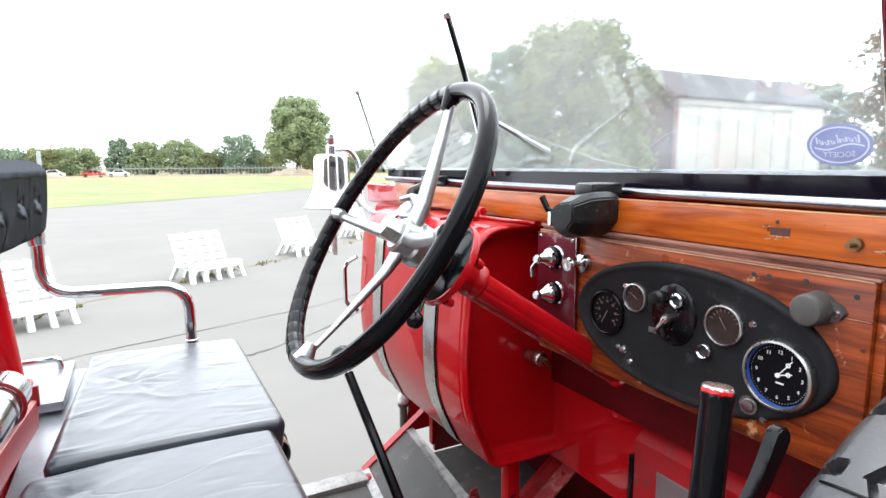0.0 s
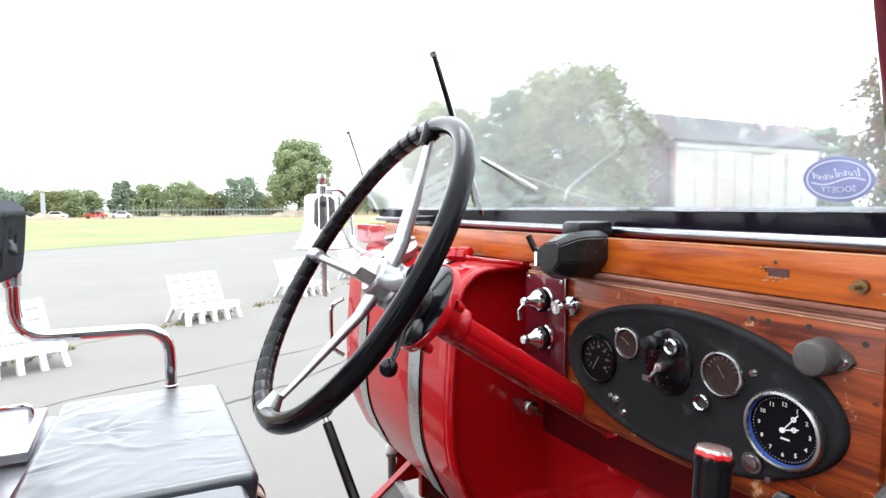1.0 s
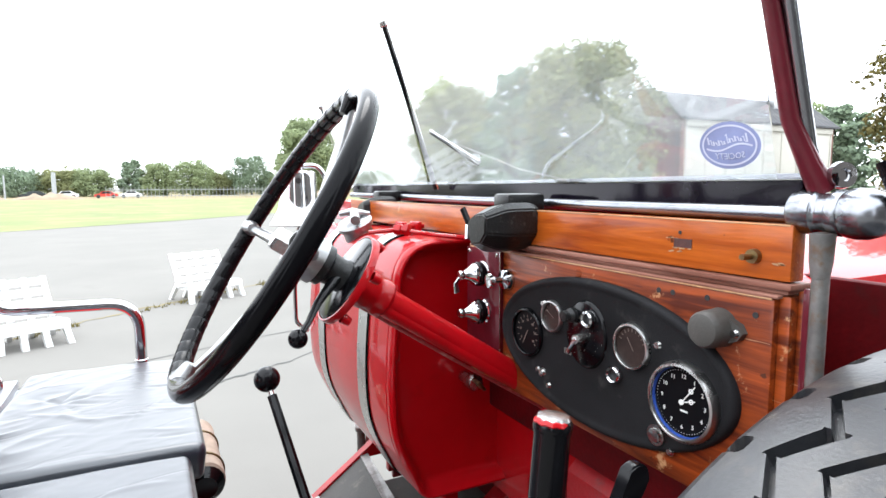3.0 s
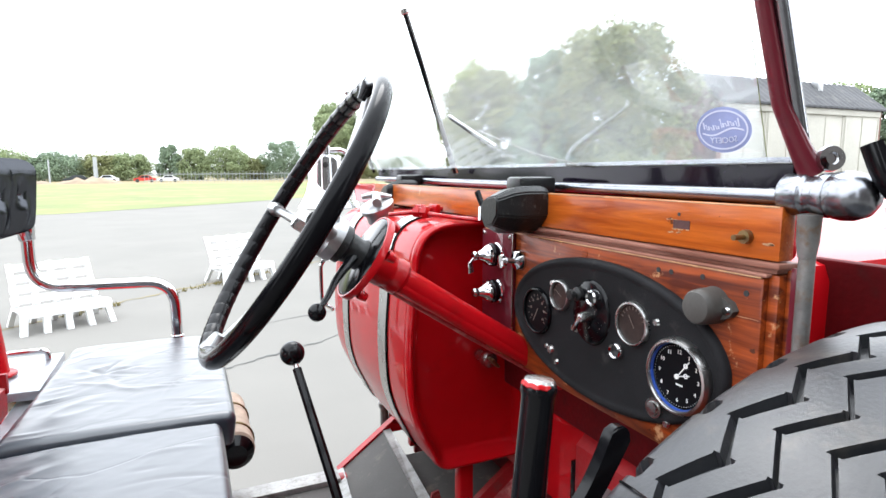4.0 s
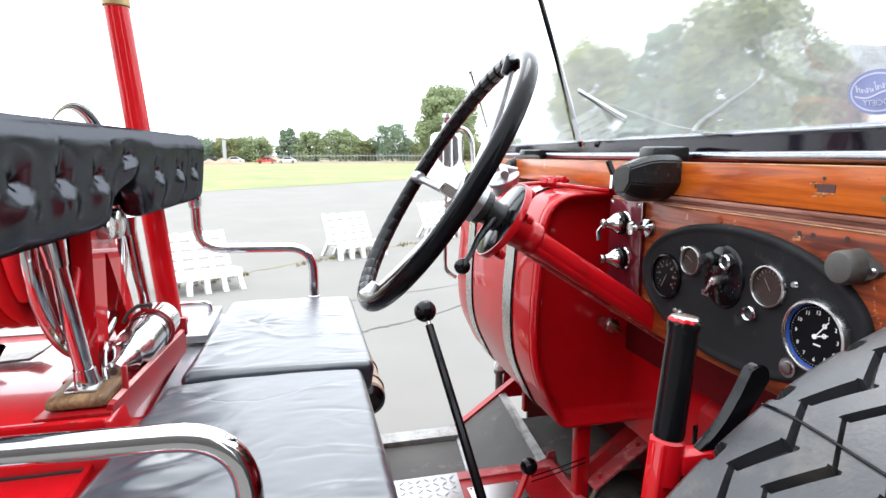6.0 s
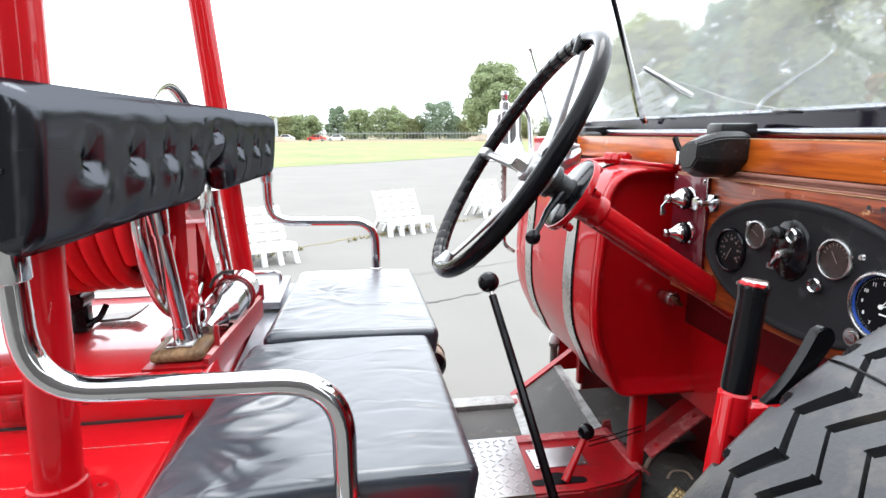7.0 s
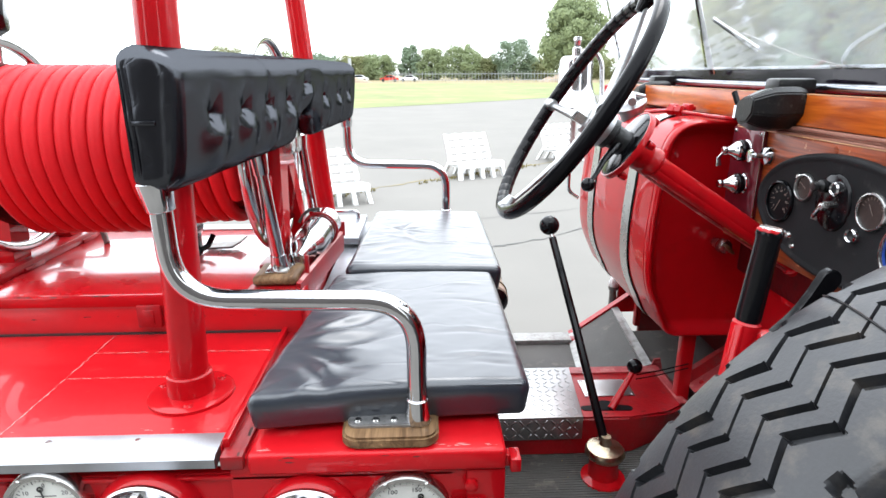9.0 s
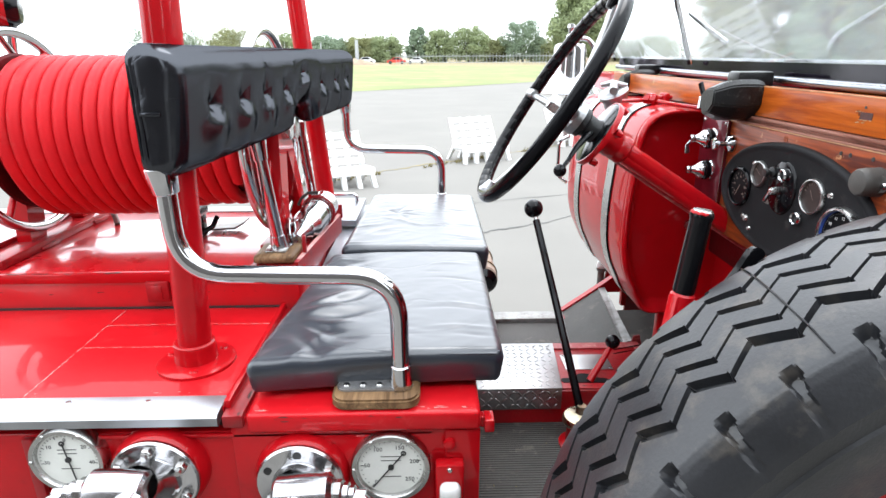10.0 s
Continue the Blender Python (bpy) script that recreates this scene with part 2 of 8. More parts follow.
DIALBROWN = mat("faded_brown_dial", (0.034, 0.021, 0.018), 0.35, 0, 0.35, 60, 0, 200, spec=0.25)
INK = mat("black_ink", (0.02, 0.02, 0.02), 0.5, 0, 0.1, 20, 0)
WHITEINK = mat("white_ink", (0.8, 0.8, 0.78), 0.5, 0, 0.05, 20, 0)
BLUE = mat("blue_bezel", (0.03, 0.08, 0.36), 0.3, 0, 0.1, 20, 0)
PALESEAM = mat("pale_paint_chips", (0.62, 0.3, 0.28), 0.5, 0, 0.3, 40, 0.2, 90)
PRIMER = mat("bare_primer_and_rust", (0.09, 0.03, 0.025), 0.7, 0, 0.4, 40, 0.3, 200)
# blue paled in place of the hazy veil the glass lays over it
TRANSFER = mat("blue_transfer", (0.27, 0.31, 0.53), 0.5, 0, 0.1, 30, 0)
TRANSFERWHITE = mat("pale_transfer", (0.62, 0.65, 0.78), 0.5, 0, 0.05, 30, 0)
BRASS = mat("tarnished_brass", (0.3, 0.22, 0.11), 0.42, 1, 0.25, 20, 0.2, 150)
CANVAS = mat("tan_canvas", (0.5, 0.38, 0.29), 0.7, 0, 0.2, 30, 0.4, 300)
ROPE = mat("grey_rope", (0.38, 0.35, 0.33), 0.85, 0, 0.2, 60, 0.5, 400)
WHITE = mat("white_bench_paint", (0.72, 0.72, 0.71), 0.5, 0, 0.06, 6, 0.1, 120)
LENS = mat("frosted_lens", (0.75, 0.75, 0.73), 0.2, 0, 0.06, 20, 0.1, 120, 0.3)
SILVERBAND = mat("bright_steel_band", (0.46, 0.46, 0.45), 0.28, 1, 0.12, 20, 0.1, 160, 0, None, 0, 0.08)
ASPHALT = mat("pale_worn_asphalt", (0.188, 0.18, 0.165), 0.92, 0, 0.07, 0.55, 0.35, 90, 0, (0.17, 0.162, 0.148), 0.2, spec=0.2)
TAR = mat("dark_crack_filler", (0.1, 0.1, 0.095), 0.9, 0, 0.3, 4, 0.3, 90)
GRASS = mat("mown_grass", (0.18, 0.215, 0.065), 0.9, 0, 0.25, 0.12, 0.6, 30, 0, (0.255, 0.262, 0.09), 0.4)
DRYGRASS = mat("dry_weeds", (0.25, 0.2, 0.09), 0.9, 0, 0.3, 4, 0.3, 90)
BARK = mat("bark", (0.09, 0.07, 0.05), 0.9, 0, 0.3, 3, 0.8, 30)
# dark grey for the unseen wall that holds light off the near side
SHADE_WALL = mat("unseen_wall_grey", (0.11, 0.1, 0.095), 0.9, 0, 0.2, 0.8, 0.4, 14, 0, (0.08, 0.075, 0.07), 0.3)
BRICK = mat("red_brick", (0.22, 0.115, 0.09), 0.9, 0, 0.3, 3, 0.5, 20)
SLATE = mat("grey_roof_sheets", (0.105, 0.105, 0.11), 0.85, 0, 0.2, 0.6, 0.3, 12, 0, (0.15, 0.145, 0.14), 0.3, spec=0.2)
DOORWHITE = mat("cream_hangar_doors", (0.5, 0.48, 0.42), 0.7, 0, 0.08, 0.5, 0.2, 8)
FENCE = mat("galvanised_fence", (0.36, 0.38, 0.39), 0.7, 0.0, 0.15, 4, 0)
CARRED = mat("red_car_paint", (0.5, 0.03, 0.02), 0.3, 0, 0.05, 2, 0, 60, 0.5)
CARWHITE = mat("white_car_paint", (0.75, 0.76, 0.78), 0.3, 0, 0.05, 2, 0, 60, 0.5)
DARKGLASS = mat("dark_car_glass", (0.02, 0.025, 0.03), 0.1, 0, 0.05, 2, 0)


def leaf_mat(name, col):
    m = bpy.data.materials.new(name)
    m.use_nodes = True
    n, l = m.node_tree.nodes, m.node_tree.links
    b = n["Principled BSDF"]
    g = n.new("ShaderNodeNewGeometry")
    r = n.new("ShaderNodeValToRGB")
    r.color_ramp.elements[0].color = (*[c * 0.75 for c in col], 1)
    r.color_ramp.elements[1].color = (col[0] * 1.25, col[1] * 1.2, col[2] * 1.1, 1)
    l.new(g.outputs["Random Per Island"], r.inputs[0])
    l.new(r.outputs[0], b.inputs["Base Color"])
    b.inputs["Roughness"].default_value = 0.75
    b.inputs["Specular IOR Level"].default_value = 0.2
    tr, mx = n.new("ShaderNodeBsdfTranslucent"), n.new("ShaderNodeMixShader")
    mx.inputs[0].default_value = 0.2
    l.new(r.outputs[0], tr.inputs[0])
    l.new(b.outputs[0], mx.inputs[1])
    l.new(tr.outputs[0], mx.inputs[2])
    l.new(mx.outputs[0], n["Material Output"].inputs[0])
    return m


# LEAF and LEAF_DARK are lifted paler and bluer: haze put into the colour
LEAF = leaf_mat("summer_leaves", (0.24, 0.295, 0.165))
LEAF_PALE = leaf_mat("pale_olive_leaves", (0.22, 0.24, 0.12))
LEAF_DARK = leaf_mat("dark_leaves", (0.19, 0.255, 0.18))
LEAF_AUTUMN = leaf_mat("turning_leaves", (0.15, 0.13, 0.05))
LEAF_LIME = leaf_mat("yellow_green_leaves", (0.26, 0.3, 0.1))


def glass_mat():
    """Clear glass with a film of dust: mostly see-through, a sharp reflection, a little white scatter."""
    m = bpy.data.materials.new("dusty_windscreen_glass")
    m.use_nodes = True
    n, l = m.node_tree.nodes, m.node_tree.links
    n.remove(n["Principled BSDF"])
    clear, dust, gloss = n.new("ShaderNodeBsdfRefraction"), n.new("ShaderNodeBsdfTranslucent"), n.new("ShaderNodeBsdfGlossy")
    clear.inputs["Color"].default_value = (0.93, 0.95, 0.945, 1)
    clear.inputs["Roughness"].default_value, clear.inputs["IOR"].default_value = 0.125, 1.05
    dust.inputs[0].default_value = (0.84, 0.9, 0.925, 1)
    gloss.inputs["Roughness"].default_value = 0.02
    tc, nz = n.new("ShaderNodeTexCoord"), n.new("ShaderNodeTexNoise")
    nz.inputs["Scale"].default_value, nz.inputs["Detail"].default_value, nz.inputs["Distortion"].default_value = 3.5, 9, 0.8
    l.new(tc.outputs["Object"], nz.inputs["Vector"])
    mr = n.new("ShaderNodeMapRange")
    mr.inputs[1].default_value, mr.inputs[2].default_value = 0.3, 0.75
    mr.inputs[3].default_value, mr.inputs[4].default_value = 0.07, 0.225
    l.new(nz.outputs[0], mr.inputs[0])
    a, b = n.new("ShaderNodeMixShader"), n.new("ShaderNodeMixShader")
    l.new(mr.outputs[0], a.inputs[0])
    l.new(clear.outputs[0], a.inputs[1])
    l.new(dust.outputs[0], a.inputs[2])
    fr = n.new("ShaderNodeFresnel")
    fr.inputs[0].default_value = 2.1
    l.new(fr.outputs[0], b.inputs[0])
    l.new(a.outputs[0], b.inputs[1])
    l.new(gloss.outputs[0], b.inputs[2])
    l.new(b.outputs[0], n["Material Output"].inputs[0])
    return m


def inner_glass():
    """The outer skin of the pane, roughened so the distance blurs as if out of focus."""
    m = bpy.data.materials.new("blurring_glass_skin")
    m.use_nodes = True
    n, l = m.node_tree.nodes, m.node_tree.links
    n.remove(n["Principled BSDF"])
    r = n.new("ShaderNodeBsdfRefraction")
    r.inputs["Color"].default_value = (1, 1, 1, 1)
    r.inputs["Roughness"].default_value, r.inputs["IOR"].default_value = 0.125, 1.05
    l.new(r.outputs[0], n["Material Output"].inputs[0])
    return m


GLASS = glass_mat()
GLASS_SKIN = inner_glass()


# ---- building blocks ----
def thing(name, label, category, group="", kind="", at=(0, 0, 0)):
    ob = new(name)
    ob.empty_display_size = 0.05
    ob.location = at
    return tagged(ob, label, category, group, kind)


def mesh_of(bm, material, name, smooth=40):
    bmesh.ops.recalc_face_normals(bm, faces=bm.faces)
    me = bpy.data.meshes.new(name)
    bm.to_mesh(me)
    bm.free()
    for mm in (material if isinstance(material, (list, tuple)) else (material,)):
        me.materials.append(mm)
    if smooth:
        me.shade_smooth()
        me.set_sharp_from_angle(angle=radians(smooth))
    return me


def part(name, bm, material, parent=None, label="", smooth=40):
    """Links a bmesh, drawn in world metres, as one mesh object under a thing or part."""
    ob = new(name, mesh_of(bm, material, name, smooth))
    if parent:
        ob.parent = parent
        root = parent
        shift = Vector((0, 0, 0))
        while root:
            shift += root.location
            root = root.parent
        ob.data.transform(Matrix.Translation(-shift))
    if label:
        ob["label"] = label
    return ob


def lump(name, bm, material, label, category, kind="", group="", smooth=40):
    return tagged(part(name, bm, material, None, "", smooth), label, category, group, kind)


def box(bm, x0, x1, y0, y1, z0, z1, bevel=0.0, seg=2, m=None):
    r = bmesh.ops.create_cube(bm, size=1.0, matrix=Matrix.Translation(((x0 + x1) / 2, (y0 + y1) / 2, (z0 + z1) / 2)) @ Matrix.Diagonal((x1 - x0, y1 - y0, z1 - z0, 1)))
    vs = r["verts"]
    if bevel:
        es = list({e for v in vs for e in v.link_edges})
        rb = bmesh.ops.bevel(bm, geom=es, offset=bevel, segments=seg, profile=0.5, affect="EDGES", clamp_overlap=True)
        vs = list({v for v in rb["verts"]} | {v for v in vs if v.is_valid})
    if m is not None:
        bmesh.ops.transform(bm, matrix=m, verts=[v for v in vs if v.is_valid])
    return bm


def B(*a, **k):
    return box(bmesh.new(), *a, **k)


def basis(p0, p1):
    d = (Vector(p1) - Vector(p0)).normalized()
    return Matrix.Translation(p0) @ d.to_track_quat("Z", "Y").to_matrix().to_4x4()


def cyl(bm, p0, p1, r0, r1=None, seg=20, caps=True, bevel=0.0):
    r1 = r0 if r1 is None else r1
    h = (Vector(p1) - Vector(p0)).length
    prof = [(r0 - bevel, 0), (r0, bevel), (r1, h - bevel), (r1 - bevel, h)] if bevel else [(r0, 0), (r1, h)]
    return lathe(bm, prof, basis(p0, p1), seg, caps)


def lathe(bm, prof, m, seg=24, caps=True):
    """Turns a profile of (radius, height) about the local z axis of m."""
    rings = []
    for r, h in prof:
        if r < 1e-6:
            rings.append([bm.verts.new(m @ Vector((0, 0, h)))])
        else:
            rings.append([bm.verts.new(m @ Vector((r * math.cos(2 * math.pi * k / seg), r * math.sin(2 * math.pi * k / seg), h))) for k in range(seg)])
    for a, b in zip(rings, rings[1:]):
        for k in range(seg):
            k2 = (k + 1) % seg
            if len(a) == 1 and len(b) == 1:
                continue
            if len(a) == 1:
                bm.faces.new((a[0], b[k], b[k2]))
            elif len(b) == 1:
                bm.faces.new((a[k], b[0], a[k2]))
            else:
                bm.faces.new((a[k], a[k2], b[k2], b[k]))
    if caps:
        for rg in (rings[0], rings[-1]):
            if len(rg) > 2:
                bm.faces.new(rg)
    return bm


def fillet(points, radius, n=7):
    """A way through the points with round corners."""
    P = [Vector(p) for p in points]
    out = [P[0]]
    for a, b, c in zip(P, P[1:], P[2:]):
        r = min(radius, (a - b).length * 0.49, (c - b).length * 0.49)
        s, e = b + (a - b).normalized() * r, b + (c - b).normalized() * r
        out += [s * (1 - k / n) ** 2 + b * 2 * (k / n) * (1 - k / n) + e * (k / n) ** 2 for k in range(n + 1)]
    return out + [P[-1]]


def sweep(bm, way, r, seg=12, closed=False, caps=True, squash=1.0):
    P = [Vector(p) for p in way]
    rr = r if isinstance(r, (list, tuple)) else [r] * len(P)
    rings, up = [], None
    for k, p in enumerate(P):
        d = (P[(k + 1) % len(P)] - P[k - 1]) if closed or 0 < k < len(P) - 1 else (P[1] - P[0] if k == 0 else P[-1] - P[-2])
        d.normalize()
        if up is None:
            up = Vector((0, 0, 1)) if abs(d.z) < 0.9 else Vector((1, 0, 0))
        side = d.cross(up).normalized()
        up = side.cross(d).normalized()
        rings.append([bm.verts.new(p + (side * math.cos(a) + up * math.sin(a) * squash) * rr[k]) for a in (2 * math.pi * j / seg for j in range(seg))])
    pairs = list(zip(rings, rings[1:])) + ([(rings[-1], rings[0])] if closed else [])
    for a, b in pairs:
        for j in range(seg):
            bm.faces.new((a[j], a[(j + 1) % seg], b[(j + 1) % seg], b[j]))
    if caps and not closed:
        bm.faces.new(rings[0])
        bm.faces.new(rings[-1])
    return bm


def ring_way(c, axis, R, n=64, a0=0.0, a1=360.0):
    m = basis(c, Vector(c) + Vector(axis))
    full = a1 - a0 >= 360
    return [m @ Vector((R * math.cos(radians(a)), R * math.sin(radians(a)), 0)) for a in (a0 + (a1 - a0) * k / (n if full else n - 1) for k in range(n))]


def extrude(bm, outline, y0, y1, place=None):
    """A solid from a closed outline of (x, z) between y0 and y1."""
    place = place or (lambda x, y, z: (x, y, z))
    a = [bm.verts.new(place(x, y0, z)) for x, z in outline]
    b = [bm.verts.new(place(x, y1, z)) for x, z in outline]
    bm.faces.new(a)
    bm.faces.new(b)
    for k in range(len(a)):
        bm.faces.new((a[k], a[(k + 1) % len(a)], b[(k + 1) % len(a)], b[k]))
    return bm


def round_box(x0, x1, y0, y1, z0, z1, r, cuts=(24, 24, 6), push=None):
    """A dense soft box; push(p, n) moves each point."""
    bm = bmesh.new()
    c = Vector(((x0 + x1) / 2, (y0 + y1) / 2, (z0 + z1) / 2))
    h = Vector(((x1 - x0) / 2, (y1 - y0) / 2, (z1 - z0) / 2))
    seen = {}

    def at(i, j, k):
        key = (i, j, k)
        if key not in seen:
            p = Vector([2 * q / n * s - s for q, n, s in zip(key, cuts, h)])
            q = Vector([max(-(s - r), min(s - r, v)) for v, s in zip(p, h)])
            nrm = (p - q).normalized() if (p - q).length > 1e-7 else Vector((0, 0, 1))
            p = q + nrm * r if (p - q).length > 1e-7 else p
            p = p + c
            seen[key] = bm.verts.new(push(p, nrm) if push else p)
        return seen[key]

    nx, ny, nz = cuts
    for i in range(nx):
        for j in range(ny):
            for k in (0, nz):
                bm.faces.new((at(i, j, k), at(i + 1, j, k), at(i + 1, j + 1, k), at(i, j + 1, k)))
    for i in range(nx):
        for k in range(nz):
            for j in (0, ny):
                bm.faces.new((at(i, j, k), at(i + 1, j, k), at(i + 1, j, k + 1), at(i, j, k + 1)))
    for j in range(ny):
        for k in range(nz):
            for i in (0, nx):
                bm.faces.new((at(i, j, k), at(i, j + 1, k), at(i, j + 1, k + 1), at(i, j, k + 1)))
    return bm


def word(text, size, m, material, parent, name="numeral", depth=0.0002):
    """Flat lettering as a mesh; m: its pose, reading along local x, facing local z."""
    cu = bpy.data.curves.new(name, "FONT")
    cu.body, cu.size, cu.align_x, cu.align_y, cu.extrude, cu.resolution_u = text, size, "CENTER", "CENTER", depth, 2
    tmp = bpy.data.objects.new(name, cu)
    scene.collection.objects.link(tmp)
    me = bpy.data.meshes.new_from_object(tmp)
    bpy.data.objects.remove(tmp)
    me.transform(m)
    me.materials.clear()
    me.materials.append(material)
    bm = bmesh.new()
    bm.from_mesh(me)
    return bm


def fuse(bm, other):
    """Adds the bmesh other to bm."""
    me = bpy.data.meshes.new("tmp")
    other.to_mesh(me)
    other.free()
    bm.from_mesh(me)
    bpy.data.meshes.remove(me)
    return bm


def screw(bm, p, axis, r=0.004, h=0.002):
    q = Vector(p) + Vector(axis) * h
    return cyl(bm, p, q, r, r * 0.7, 10)


# ---- ground and distance ----
bm = bmesh.new()
n = 60
edges = [-1500, -600, -250, -120] + [-60 + 4 * k for k in range(31)] + [120, 250, 600, 1500]
gv = [[bm.verts.new((x, y + 40, 0)) for y in edges] for x in edges]
for i in range(len(edges) - 1):
    for j in range(len(edges) - 1):
        bm.faces.new((gv[i][j], gv[i + 1][j], gv[i + 1][j + 1], gv[i][j + 1]))
lump("ground", bm, ASPHALT, "pale worn asphalt of an open parade ground", "ground", "structure")


def sheet(outline, z):
    bm = bmesh.new()
    bm.faces.new([bm.verts.new((x, y, z)) for x, y in outline])
    return bm


lump("grass_field", sheet([(-160, 22), (-40, 25), (-5.2, 30.5), (1.6, 35.6), (12.4, 46.7), (30, 62), (34, 100), (-160, 118)], 0.012), GRASS, "mown yellow-green grass field beyond the asphalt", "grass", "structure")
lump("far_verge", sheet([(-200, 118), (34, 100), (60, 70), (160, 70), (160, 300), (-200, 300)], 0.008), DRYGRASS, "dry rough ground below the far trees", "grass", "structure")


def crack(points, w, mat_, name, label):
    bm = bmesh.new()
    rnd = random.Random(5)
    L, R = [], []
    for (x0, y0), (x1, y1) in zip(points, points[1:]):
        for k in range(12):
            f = k / 12
            x, y = x0 + (x1 - x0) * f + rnd.uniform(-1, 1) * w, y0 + (y1 - y0) * f + rnd.uniform(-1, 1) * w
            h = w * rnd.uniform(0.3, 1.1)
            L.append(bm.verts.new((x, y - h, 0.005)))
            R.append(bm.verts.new((x, y + h, 0.005)))
    for k in range(len(L) - 1):
        bm.faces.new((L[k], L[k + 1], R[k + 1], R[k]))
    return lump(name, bm, mat_, label, "crack", "structure")


crack([(-2.2, 3.8), (0.27, 5.45), (0.72, 5.74), (1.5, 6.1), (4, 8.2)], 0.02, TAR, "ground_crack", "dark crack across the pale asphalt")
crack([(-6, 4.6), (-3.2, 5.1), (-0.6, 6.6), (2.1, 7.5), (6, 9.9)], 0.012, TAR, "ground_crack", "thin dark crack across the pale asphalt")
crack([(-4.5, 6.0), (-1.2, 8.72), (-0.26, 9.64), (1.65, 11.0), (3.1, 12.2), (8, 16.5)], 0.05, DRYGRASS, "ground_joint", "joint in the asphalt grown with dry weeds")
bm = bmesh.new()
rnd = random.Random(8)
for k in range(900):
    f = rnd.random()
    x, y = -4.5 + 9 * f + rnd.gauss(0, 0.06), 6.0 + 7.2 * f + rnd.gauss(0, 0.06)
    if noise.noise((x * 1.3, y * 1.3, 0)) < 0.05:
        continue
    h, a = rnd.uniform(0.02, 0.09), rnd.uniform(0, 6.28)
    dx, dy = 0.012 * math.cos(a), 0.012 * math.sin(a)
    bm.faces.new([bm.verts.new(p) for p in ((x - dx, y - dy, 0.004), (x + dx, y + dy, 0.004), (x + rnd.gauss(0, 0.02), y + rnd.gauss(0, 0.02), h))])
lump("weeds", bm, LEAF_AUTUMN, "dry and green weeds growing in the asphalt joint", "weeds", "stuff")


def tree(name, label, x, y, height, width, leafmat, seed, leaves=2600, leaf=0.5, base=0.12, clumps=26, lean=0.0):
    """A tapered trunk with limbs, and a crown of leaf clumps with gaps."""
    rnd = random.Random(seed)
    if y > 100:
        # far crowns are dense, with small leaves
        leaves, leaf = int(leaves * 2.3), leaf * 0.62
    t = thing(name, label, "tree", "trees of the skyline", "", (x, y, 0))
    bm = bmesh.new()
    th = height * 0.45
    sweep(bm, [(x, y, -0.1), (x + 0.02 * width, y, th * 0.5), (x, y, th), (x, y, height * 0.8)], [height * 0.035, height * 0.026, height * 0.018, 0.05], 10)
    centres = []
    for k in range(clumps):
        # boughs spread evenly over the crown, low ones reaching out furthest
        a, f = 2.39996 * k + rnd.uniform(-0.5, 0.5), (k + rnd.random()) / clumps
        zz = base + (1 - base) * (0.1 + 0.82 * f)
        prof = math.sin(math.pi * min(1, max(0.0, (zz - base) / (1.02 - base))) ** 0.8) ** 0.55
        r = width / 2 * prof * rnd.uniform(0.45, 1.0) * 0.8
        c = Vector((x + r * math.cos(a) + lean * zz, y + r * math.sin(a), height * zz))
        R = width * rnd.uniform(0.10, 0.19)
        centres.append((c, R))
        for q in range(8):
            # each bough carries tufts on its upper side
            d = Vector((rnd.gauss(0, 1), rnd.gauss(0, 1), rnd.gauss(0.3, 0.9))).normalized()
            centres.append((c + Vector((d.x, d.y, d.z * 0.8)) * R * rnd.uniform(0.55, 0.9), R * rnd.uniform(0.45, 0.7)))
        if k % 2 == 0:
            st = Vector((x, y, height * rnd.uniform(0.2, 0.5)))
            mid = (st + c) / 2 + Vector((0, 0, -0.04 * height))
            sweep(bm, [st, mid, c], [height * 0.011, height * 0.007, 0.03], 5)
    part("trunk", bm, BARK, t)
    verts, faces = [], []
    for k in range(int(leaves * 3.2)):
        c, r = centres[k % len(centres)]
        d = Vector((rnd.gauss(0, 1), rnd.gauss(0, 1), rnd.gauss(0.2, 1))).normalized()
        p = c + Vector((d.x * r, d.y * r, d.z * r * 0.75)) * rnd.uniform(0.82, 1.06)
        u = Vector((rnd.gauss(0, 1), rnd.gauss(0, 1), rnd.gauss(0, 0.6))).normalized()
        u = (u - d * u.dot(d) * 0.75).normalized()
        w = u.cross(d + Vector((rnd.gauss(0, .28), rnd.gauss(0, .28), rnd.gauss(0, .28)))).normalized()
        s = leaf * 0.72 * rnd.uniform(0.5, 1.2)
        b = len(verts)
        verts += [p - u * s, p + w * s * 0.7, p + u * s, p - w * s * 0.7]
        faces.append((b, b + 1, b + 2, b + 3))
    me = bpy.data.meshes.new("crown")
    me.from_pydata([v - Vector((x, y, 0)) for v in verts], [], faces)
    me.materials.append(leafmat)
    ob = new("crown", me)
    ob.parent = t
    return t


